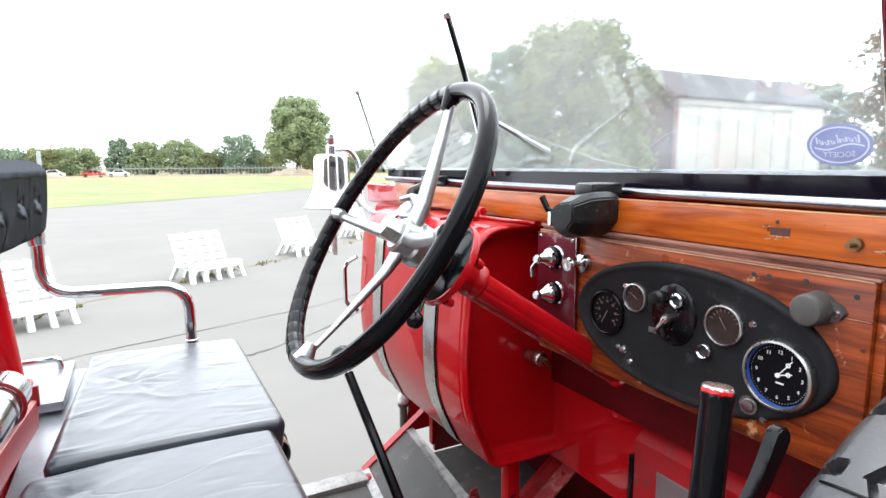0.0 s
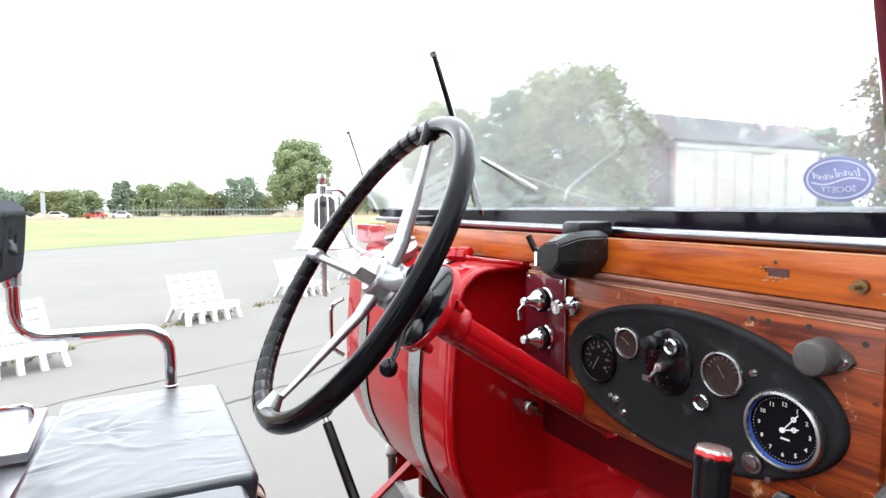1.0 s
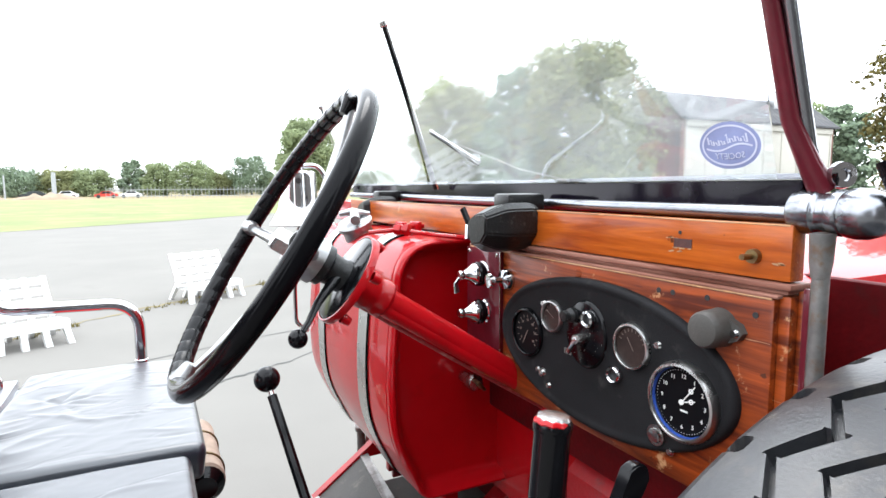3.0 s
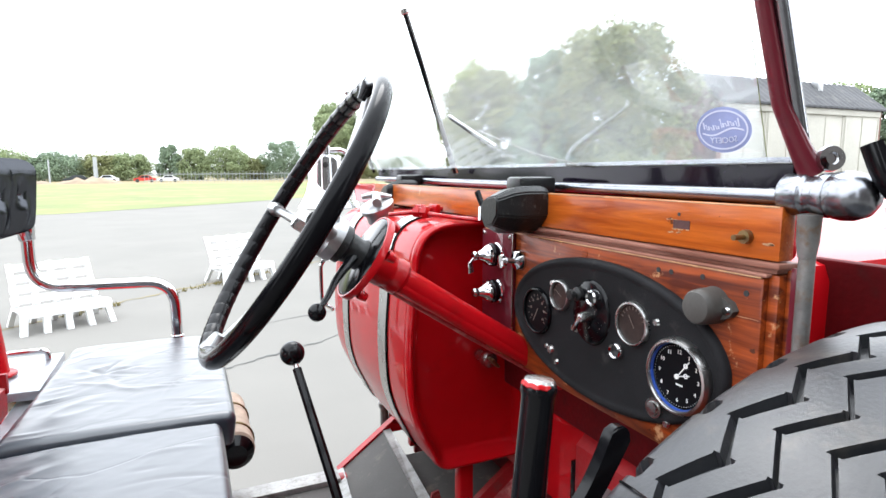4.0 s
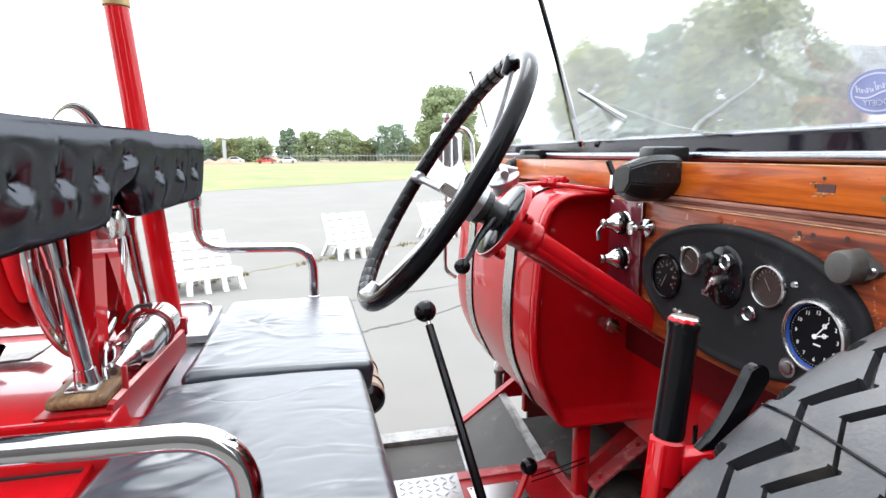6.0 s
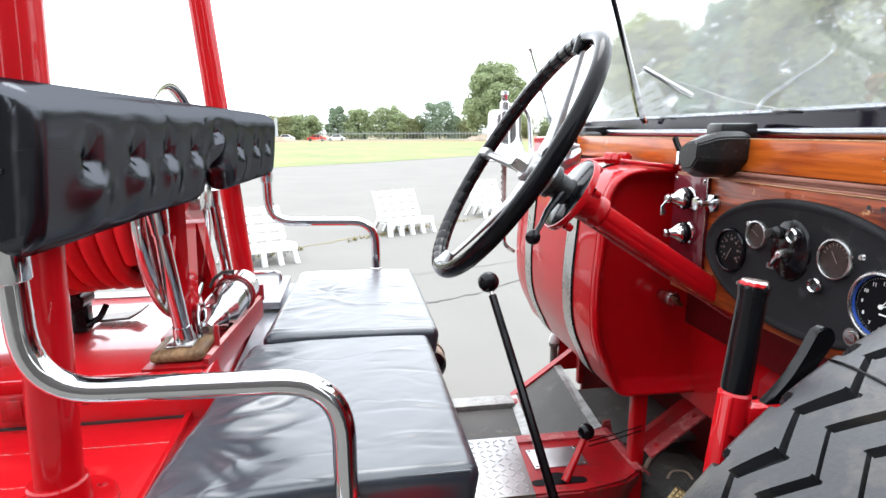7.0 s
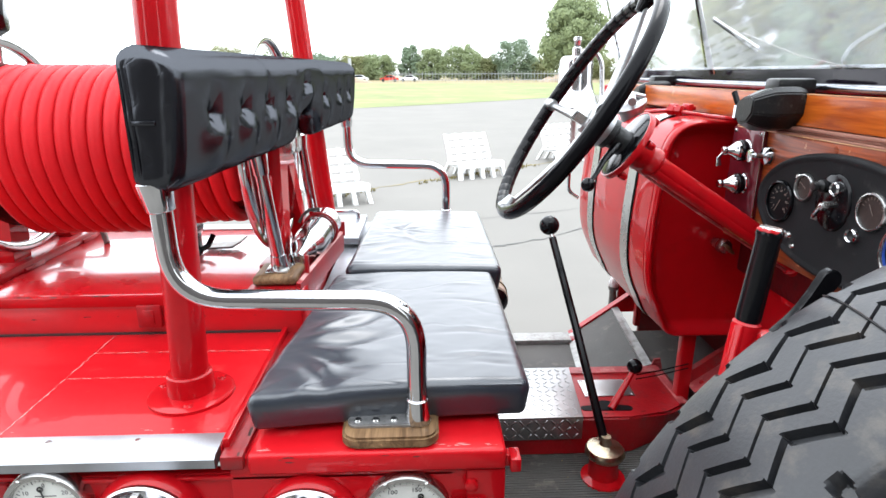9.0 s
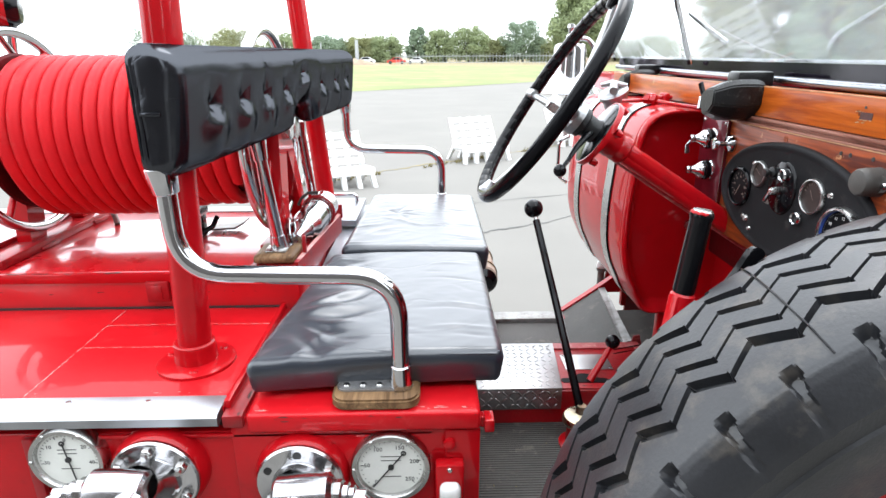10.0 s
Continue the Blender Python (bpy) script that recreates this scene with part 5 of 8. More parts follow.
# ---- hose reel ----
def hose_reel():
    t = thing("hose_reel", "reel wound with thick red rubber hose", "hose reel", "", "", (-0.68, 1.33, 1.345))
    c = Vector((0, 1.28, 1.662))
    R, r, pitch = 0.184, 0.0188, 0.0365
    x0, turns = -0.985, 15.6
    bm = bmesh.new()
    way = []
    for k in range(int(turns * 40) + 1):
        a = radians(9 * k)
        sag = 1 + 0.15 * min(1.0, max(0.0, (12.5 - k / 40) / 5)) * max(0, -math.sin(a)) ** 2
        way.append((x0 + pitch * k / 40, c.y + R * math.cos(a), c.z + R * math.sin(a) * sag))
    sweep(bm, way, r, 10)
    part("hose", bm, HOSE, t, "thick red rubber hose", 70)
    part("drum", cyl(bmesh.new(), (x0 - 0.03, c.y, c.z), (x0 + pitch * turns + 0.03, c.y, c.z), R - 0.02, None, 40), RED_WORN, t)
    for x, s in ((x0 - 0.03, -1), (x0 + pitch * turns + 0.025, 1)):
        # darkened red stands in for the shaded gap at the drum ends
        part("flange", lathe(bmesh.new(), [(0.03, -0.004), (0.2, -0.004), (0.206, 0.0), (0.2, 0.006), (0.03, 0.006)], basis((x, c.y, c.z), (x + 1, c.y, c.z)), 48), SHADED_RED, t)
        hx = x + (0.03 if s > 0 else -0.015)
        w = part("hand_ring", sweep(bmesh.new(), ring_way((hx, c.y, c.z), (1, 0, 0), 0.262, 72), 0.0145, 10, True), CHROME, t, "chrome winding ring")
        for k in range(4):
            a = radians(55 + 90 * k)
            part("ring_spoke", cyl(bmesh.new(), (hx, c.y + 0.06 * math.cos(a), c.z + 0.06 * math.sin(a)), (hx, c.y + 0.254 * math.cos(a), c.z + 0.254 * math.sin(a)), 0.009, None, 10), RED, w)
    for x in (-1.05, -0.35):
        bm = bmesh.new()
        extrude(bm, [(c.y - 0.085, 1.345), (c.y - 0.02, 1.345), (c.y + 0.02, c.z - 0.06), (c.y + 0.035, c.z - 0.06), (c.y + 0.19, 1.345), (c.y + 0.25, 1.345), (c.y + 0.06, c.z + 0.03), (c.y - 0.05, c.z + 0.03)], x - 0.02, x + 0.02, lambda a, b, q: (b, a, q))
        part("stand", bm, RED, t, "red angle-iron stand")
        part("axle_end", cyl(bmesh.new(), (x - 0.1 if x > -0.5 else x - 0.02, c.y, c.z), (x + 0.045 if x > -0.5 else x + 0.15, c.y, c.z), 0.025, None, 20, True, 0.003), NICKEL, t)
        for dy in (-0.05, 0.22):
            part("stand_foot", B(x - 0.05, x + 0.05, c.y + dy - 0.04, c.y + dy + 0.04, 1.345, 1.357, 0.003), RED_WORN, t)
    part("axle_cap", lathe(bmesh.new(), [(0.0, 0.014), (0.026, 0.013), (0.033, 0.009), (0.035, 0.003), (0.035, -0.03), (0.02, -0.034)], basis((-0.315, 1.345, 1.664), (1, 1.345, 1.664)), 32, False), NICKEL, t, "dull plated round cap")
    part("feed_pipe", sweep(bmesh.new(), fillet([(-1.07, 1.57, 1.42), (-1.0, 1.52, 1.405), (-0.945, 1.47, 1.385), (-0.93, 1.455, 1.347)], 0.03), 0.009, 10), STEEL, t)


hose_reel()
clamp = thing("hose_clamp", "black clamp with a flat grey tongue on the locker", "clamp", "", "", (-0.61, 1.32, 1.345))
part("body", B(-0.635, -0.595, 1.29, 1.34, 1.345, 1.43, 0.008), BLACK, clamp)
part("jaw", cyl(bmesh.new(), (-0.615, 1.28, 1.425), (-0.615, 1.35, 1.425), 0.024, None, 14, True, 0.004), BLACK, clamp)
part("spring", sweep(bmesh.new(), [(-0.6, 1.30, 1.36), (-0.575, 1.32, 1.375), (-0.565, 1.34, 1.40)], 0.008, 8), BLACK, clamp)
part("tongue", extrude(bmesh.new(), [(-0.605, 1.352), (-0.52, 1.356), (-0.49, 1.374), (-0.492, 1.378), (-0.522, 1.362), (-0.605, 1.358)], 1.35, 1.41), STEEL, clamp, "flat grey metal tongue")

# ---- between the seat backs ----
sup = thing("backrest_support", "chrome strut and red bracket carrying the backrest", "bracket", "", "", (-0.3, 1.0, 1.345))
part("block", round_box(-0.378, -0.272, 1.04, 1.16, 1.352, 1.376, 0.011, (10, 10, 4)), BLOCKWOOD, sup, "worn plywood block")
part("foot_plate", B(-0.352, -0.296, 1.065, 1.14, 1.376, 1.382, 0.003), NICKEL, sup)
part("strut", cyl(bmesh.new(), (-0.322, 1.103, 1.38), (-0.340, 1.06, 1.655), 0.0165, None, 16), CHROME, sup)
part("strut_collar", cyl(bmesh.new(), (-0.338, 1.066, 1.62), (-0.341, 1.058, 1.675), 0.019, 0.024, 16), CHROME, sup)
part("strut_socket", cyl(bmesh.new(), (-0.322, 1.104, 1.378), (-0.324, 1.098, 1.415), 0.023, 0.019, 16), CHROME, sup)
part("strut", cyl(bmesh.new(), (-0.30, 1.50, 1.346), (-0.33, 1.49, 1.655), 0.0155, None, 16), CHROME, sup)
part("strut_collar", cyl(bmesh.new(), (-0.33, 1.49, 1.62), (-0.332, 1.489, 1.665), 0.018, 0.023, 16), CHROME, sup)
tray = thing("nozzle_tray", "red tray behind the seats with chipped edges", "tray", "", "", (-0.27, 1.3, 1.345))
def skewed(a, b, c):
    return (a + 0.09 * (b - 1.03), b, c)


part("lip", extrude(bmesh.new(), [(-0.272, 1.30), (-0.262, 1.30), (-0.259, 1.362), (-0.269, 1.364)], 1.03, 1.5, skewed), RED_WORN, tray)
part("lip_edge", extrude(bmesh.new(), [(-0.2695, 1.364), (-0.2685, 1.3655), (-0.260, 1.3635), (-0.259, 1.362)], 1.05, 1.5, skewed), PALESEAM, tray, "bare chipped edge")
part("back", extrude(bmesh.new(), [(-0.385, 1.346), (-0.26, 1.346), (-0.26, 1.352), (-0.385, 1.352)], 1.02, 1.5, skewed), RED_WORN, tray)
part("end", extrude(bmesh.new(), [(-0.345, 1.35), (-0.255, 1.35), (-0.255, 1.395), (-0.345, 1.395)], 1.49, 1.5, skewed), RED_WORN, tray)
noz = thing("hose_nozzle", "polished chrome hose nozzle strapped in the tray", "nozzle", "", "", (-0.265, 1.3, 1.36))
a, b = Vector((-0.254, 1.44, 1.416)), Vector((-0.293, 1.13, 1.383))
m = basis(a, b) @ Matrix.Diagonal((1.08, 1.08, 1.08, 1))
part("barrel", lathe(bmesh.new(), [(0.0, -0.006), (0.024, -0.005), (0.033, 0.0), (0.039, 0.008), (0.041, 0.016), (0.041, 0.095), (0.043, 0.097), (0.043, 0.105), (0.041, 0.107), (0.041, 0.17), (0.039, 0.18), (0.030, 0.198), (0.029, 0.206), (0.031, 0.208), (0.031, 0.216), (0.026, 0.222), (0.016, 0.245), (0.0135, 0.262), (0.016, 0.264), (0.016, 0.272), (0.009, 0.274), (0.0, 0.27)], m, 40, False), PUMPCHROME, noz, "", 30)
way = [m @ Vector((0.045 * math.cos(radians(12 * k)), 0.045 * math.sin(radians(12 * k)), 0.075)) for k in range(30)]
part("strap", sweep(bmesh.new(), way, 0.0016, 8, True, True, 2.6), RED_WORN, noz, "dark red leather strap")
part("strap_end", sweep(bmesh.new(), [(-0.27, 1.40, 1.458), (-0.295, 1.375, 1.462), (-0.312, 1.36, 1.45), (-0.322, 1.35, 1.43)], 0.002, 8, squash=2.6), DIALBROWN, noz)
way = fillet([(-0.33, 1.26, 1.40), (-0.318, 1.22, 1.425), (-0.312, 1.17, 1.40), (-0.296, 1.13, 1.37)], 0.03)
part("lever", sweep(bmesh.new(), way, 0.006, 10, squash=1.5), CHROME, noz)
part("catch", B(-0.262, -0.252, 1.10, 1.112, 1.36, 1.41, 0.003), RED_WORN, noz)
can = thing("canister", "tan strapped canister below the passenger seat front", "canister", "", "", (0.29, 1.5, 1.1))
part("body", cyl(bmesh.new(), (0.25, 1.40, 1.158), (0.25, 1.70, 1.158), 0.047, None, 24, True, 0.008), CANVAS, can)
part("end_cap", cyl(bmesh.new(), (0.25, 1.375, 1.158), (0.25, 1.405, 1.158), 0.036, 0.044, 24, True, 0.01), BLACK, can)
part("bracket", B(0.15, 0.25, 1.5, 1.54, 1.098, 1.113, 0.003), BLACK, can)
for y in (1.46, 1.6):
    part("strap", sweep(bmesh.new(), ring_way((0.25, y, 1.158), (0, 1, 0), 0.0485, 28), 0.003, 6, True), BRASS, can)


# ---- windscreen ----
RAKE = 0.315


def wx(z):
    return 0.718 - RAKE * (z - 1.84)


def gx(y, z):
    """The glass plane, yawed so that its reflections fit the camera's view."""
    return 0.718 - 0.285 * (z - 1.84) + 0.073 * (y - 0.95)


def windscreen():
    t = thing("windscreen", "raked two-pane windscreen in a dark frame", "windscreen", "", "", (0.72, 1.13, 1.80))
    def along(y):
        return 0.073 * (y - 0.4)

    def slant(a, b, c):
        return (a + along(b), b, c)
    part("chrome_rail", sweep(bmesh.new(), [(0.708 + along(0.335), 0.335, 1.8125), (0.708 + along(2.03), 2.03, 1.8125)], 0.0085, 14), RAIL, t)
    part("base_rail", extrude(bmesh.new(), [(0.712, 1.818), (0.735, 1.818), (0.728, 1.845), (0.713, 1.845)], 0.345, 2.03, slant), DARKFRAME, t, "dark glossy bottom frame")
    part("glazing_strip", extrude(bmesh.new(), [(0.711, 1.8455), (0.73, 1.8455), (0.727, 1.851), (0.711, 1.851)], 0.345, 2.03, slant), RAIL, t)
    part("glazing_bed", extrude(bmesh.new(), [(0.729, 1.798), (0.80, 1.798), (0.80, 1.842), (0.729, 1.842)], 0.40, 2.0, slant), DARKFRAME, t)
    for y0, y1, label in ((0.346, 1.188, "dusty glass pane"), (1.204, 2.02, "dusty glass pane with reflections")):
        bm = bmesh.new()
        z0, z1 = 1.846, 2.165
        ring = [(gx(y0, z0), y0, z0), (gx(y1, z0), y1, z0), (gx(y1, z1), y1, z1), (gx(y0, z1), y0, z1)]
        a = [bm.verts.new(p) for p in ring]
        b = [bm.verts.new((x + 0.0015, y, z)) for x, y, z in ring]
        bm.faces.new(a[::-1])
        for f in [bm.faces.new(b)] + [bm.faces.new((a[k], a[(k + 1) % 4], b[(k + 1) % 4], b[k])) for k in range(4)]:
            f.material_index = 1
        bmesh.ops.recalc_face_normals(bm, faces=bm.faces[:])
        me = bpy.data.meshes.new("pane")
        bm.to_mesh(me)
        bm.free()
        me.materials.append(GLASS)
        me.materials.append(GLASS_SKIN)
        me.transform(Matrix.Translation(-t.location))
        ob = new("pane", me)
        ob.parent = t
        ob["label"] = label
        ob.visible_shadow = False
    for y, w, foot, top in ((1.196, 0.0058, (0.7515, 1.835), (0.632, 2.176)), (2.03, 0.0048, (0.815, 1.835), (0.723, 2.11))):
        far = y > 1.5
        p0, p1 = Vector((foot[0], y, foot[1])), Vector((top[0], y, top[1]))
        ob = part("divider", cyl(bmesh.new(), p0, p1, w, None, 10), BLACK, t, "thin dark upright")
        if not far:
            part("divider_edge", cyl(bmesh.new(), p0 + Vector((0.003, -0.005, 0)), p1 + Vector((0.003, -0.005, 0)), 0.0028, None, 8), CHROME, ob)
        part("divider_cap", cyl(bmesh.new(), p1, p1 + Vector((-0.0045, 0, 0.012)), 0.010, 0.0095, 12, True, 0.002), NICKEL, ob)
    # near upright of red painted metal with its curved foot
    def ex(z):
        return 0.695 - 0.345 * (z - 1.877)
    way = [(ex(1.835) + 0.008, 0.332, 1.835), (ex(1.86) + 0.004, 0.338, 1.86), (ex(1.90), 0.347, 1.90), (ex(2.0), 0.349, 2.0), (ex(2.32), 0.349, 2.32)]
    post = part("post", sweep(bmesh.new(), way, [0.012, 0.0098, 0.008, 0.0072, 0.0072], 16), MAROON, t, "dark red painted upright")
    part("post_strip", sweep(bmesh.new(), [(ex(1.872) + 0.0095, 0.339, 1.872), (ex(2.32) + 0.0095, 0.339, 2.32)], 0.0064, 10), RAIL, post)
    part("post_seal", sweep(bmesh.new(), [(ex(1.86) + 0.0165, 0.338, 1.86), (ex(2.32) + 0.0165, 0.338, 2.32)], 0.0025, 8), BLACK, post)
    cl = part("pivot", lathe(bmesh.new(), [(0.0, 0), (0.018, 0), (0.0205, 0.003), (0.0205, 0.022), (0.0185, 0.024), (0.0178, 0.027), (0.0182, 0.034), (0.0205, 0.036), (0.021, 0.042), (0.0195, 0.045), (0.0215, 0.048), (0.0225, 0.055), (0.022, 0.064), (0.018, 0.075), (0.011, 0.081), (0.0, 0.083)], basis((0.712, 0.352, 1.815), (0.712, -1, 1.815)), 28, False), RAIL, t, "dull chrome windscreen pivot")
    part("pivot_lever", sweep(bmesh.new(), fillet([(0.705, 0.275, 1.86), (0.708, 0.262, 1.825), (0.74, 0.25, 1.80), (0.80, 0.24, 1.775)], 0.03), 0.0095, 10, squash=0.7), BLACK, cl, "black clamp lever")
    part("pivot_ear", lathe(bmesh.new(), [(0.0, 0), (0.011, 0.0), (0.0125, 0.004), (0.0115, 0.009), (0.006, 0.0095), (0.005, 0.006), (0, 0.006)], basis((0.722, 0.322, 1.848), (0.70, 0.28, 1.853)), 20, False), CHROME, cl)
    part("bracket", lathe(bmesh.new(), [(0, -0.002), (0.0075, 0.0), (0.0095, 0.015), (0.0105, 0.04), (0, 0.042)], Matrix.Translation((0.698, 0.318, 1.757)), 18, False), STEEL, t, "rusty grey bracket")
    part("stay", cyl(bmesh.new(), (0.699, 0.318, 1.2), (0.699, 0.318, 1.77), 0.0073, None, 16), STEEL, t, "worn grey stay")
    part("stay_trim", B(0.70, 0.705, 0.325, 0.333, 1.40, 1.745, 0.001), MAROON, t)
    # oval club transfer, seen from behind
    zc, yc = 1.878, 0.391
    s = Vector((-0.285, 0, 1)).normalized()

    def oval(ry, rz, off, inner=None):
        bm = bmesh.new()
        k = 48
        o = [bm.verts.new(Vector((gx(yc, zc) - off, yc, zc)) + Vector((0.073, 1, 0)) * ry * math.cos(2 * math.pi * i / k) + s * rz * math.sin(2 * math.pi * i / k)) for i in range(k)]
        if inner:
            q = [bm.verts.new(Vector((gx(yc, zc) - off, yc, zc)) + Vector((0.073, 1, 0)) * inner[0] * math.cos(2 * math.pi * i / k) + s * inner[1] * math.sin(2 * math.pi * i / k)) for i in range(k)]
            for i in range(k):
                bm.faces.new((o[i], o[(i + 1) % k], q[(i + 1) % k], q[i]))
        else:
            bm.faces.new(o)
        return bm
    st = part("sticker", oval(0.0345, 0.023, 0.0015), TRANSFER, t, "blue oval club transfer on the glass", 0)
    bm = oval(0.031, 0.02, 0.002, (0.029, 0.0183))
    # a ribbon of joined strokes above, a wavy line, and a mirrored word below
    def on_glass(y, z, lift=0.002):
        return Vector((gx(yc, zc) - lift, yc, zc)) + Vector((0.073, 1, 0)) * y + s * z
    for k in range(15):
        y, h = -0.022 + 0.0031 * k, 0.0042 + 0.0042 * (k in (0, 7, 14)) + 0.0012 * math.sin(k * 2.1)
        z = 0.002 + 0.0015 * math.sin(k * 0.45)
        wd = 0.0019 if k % 2 == 0 else 0.0011
        bm.faces.new([bm.verts.new(on_glass(y + a, z + b)) for a, b in ((0, 0), (wd, 0), (wd + 0.0008, h), (0.0008, h))])
        if k < 14:
            zc_ = z + (h * 0.8 if k % 2 else 0)
            bm.faces.new([bm.verts.new(on_glass(y + a, zc_ + b)) for a, b in ((wd, 0), (0.0031, 0), (0.0031, 0.001), (wd, 0.001))])
    for k in range(16):
        u0, u1 = -0.026 + 0.00325 * k, -0.026 + 0.00325 * (k + 1)
        f0, f1 = math.sin(k / 16 * 6.28) * 0.0028, math.sin((k + 1) / 16 * 6.28) * 0.0028
        bm.faces.new([bm.verts.new(on_glass(a, -0.0028 + b)) for a, b in ((u0, f0), (u1, f1), (u1, f1 + 0.0018), (u0, f0 + 0.0018))])
    letters = word("SOCIETY", 0.0085, Matrix.Identity(4), TRANSFERWHITE, None)
    for v in letters.verts:
        p = on_glass(v.co.x, v.co.y - 0.0108 + 4.0 * v.co.x ** 2, 0.002 + v.co.z)
        v.co = p
    fuse(bm, letters)
    part("sticker_device", bm, TRANSFERWHITE, st, "pale oval line and lettering bars", 0)


windscreen()


def wiper(yc, label, near):
    t = thing("windscreen_wiper", label, "wiper", "windscreen wipers", "", (0.68, yc, 1.79))
    back = 0.0 if near else 0.07
    # many-sided motor housing hung over the rail
    bm = bmesh.new()
    f = [(-0.047, 0.002), (-0.040, 0.031), (-0.012, 0.040), (0.030, 0.036), (0.044, 0.022), (0.043, -0.018), (0.016, -0.038), (-0.026, -0.036)]
    rings = [[bm.verts.new((0.69 + back - d, yc + 0.004 - a * sc * (1.1 if a < 0 else 0.88), 1.775 + (b * 0.95 + a * 0.22) * sc)) for a, b in f] for sc, d in ((0.9, -0.01), (1.0, 0.006), (1.0, 0.036), (0.99, 0.04), (0.95, 0.054), (0.62, 0.082))]
    for p, q in zip(rings, rings[1:]):
        for k in range(8):
            bm.faces.new((p[k], p[(k + 1) % 8], q[(k + 1) % 8], q[k]))
    bm.faces.new(rings[0])
    bm.faces.new(rings[-1])
    bmesh.ops.bevel(bm, geom=bm.edges[:], offset=0.0024, segments=2, affect="EDGES")
    part("motor", bm, PLASTIC, t, "black wiper motor housing", 30)
    part("motor_neck", B(0.652 + back, 0.722 + back, yc - 0.014, yc + 0.03, 1.80, 1.829, 0.006, 2), PLASTIC, t, "", 30)
    if near:
        part("lever", sweep(bmesh.new(), [(0.635, yc + 0.06, 1.778), (0.632, yc + 0.072, 1.782), (0.628, yc + 0.084, 1.804)], 0.004, 8, squash=1.6), BLACK, t)
        part("switch", sweep(bmesh.new(), [(0.616, yc + 0.044, 1.78), (0.613, yc + 0.04, 1.758)], 0.0055, 8), CHROME, t)
        part("housing_screw", screw(bmesh.new(), (0.632, yc - 0.02, 1.775), (-1, 0, 0), 0.004, 0.002), NICKEL, t)
    # blade and arm on the outside of the glass
    def g3(y, z, off=0.012):
        return Vector((wx(z) + off, y, z))
    if near:
        part("blade", sweep(bmesh.new(), [g3(1.105, 1.955), g3(0.94, 1.885)], 0.0024, 6, squash=1.5), ALU, t, "bright wiper blade")
        part("blade_rubber", sweep(bmesh.new(), [g3(1.10, 1.949, 0.009), g3(0.945, 1.879, 0.009)], 0.002, 6), BLACK, t)
        part("arm", sweep(bmesh.new(), [g3(0.71, 1.848, 0.02), g3(0.83, 1.868, 0.022), g3(1.01, 1.92, 0.018)], 0.001, 8), STEEL, t)
        part("arm_boss", cyl(bmesh.new(), g3(0.71, 1.848, -0.006), g3(0.71, 1.848, 0.02), 0.0028, None, 10), STEEL, t)


wiper(0.765, "black wiper motor with a bright blade on the glass", True)
wiper(1.50, "black wiper motor at the passenger side", False)


# ---- dashboard ----
def on_dash(x, y, z):
    """A pose on the board: local x runs to the driver's right, z towards the driver."""
    return Matrix(((0, 0, -1, x), (-1, 0, 0, y), (0, 1, 0, z), (0, 0, 0, 1)))


def dial(parent, name, y, z, r, face, label, x=0.671, bezel=SILVERBAND, depth=0.006):
    d = part(name, lathe(bmesh.new(), [(0, 0.001), (r * 0.9, 0.001), (r * 0.9, 0.0)], on_dash(x, y, z), 36, False), face, parent, label)
    part("bezel", lathe(bmesh.new(), [(r * 0.86, 0.001), (r * 0.865, depth * 0.85), (r * 0.89, depth), (r * 0.95, depth * 0.92), (r, depth * 0.45), (r, -0.001)], on_dash(x, y, z), 40, False), bezel, d)
    return d


def ticks(bm, m, r, n, a0, a1, w, h):
    for k in range(n):
        a = radians(a0 + (a1 - a0) * k / (n - 1))
        box(bm, -w / 2, w / 2, r - h, r, 0.0012, 0.0016, 0, 2, m @ pose(0, 0, 0, 0, 0, math.degrees(a)))
    return bm


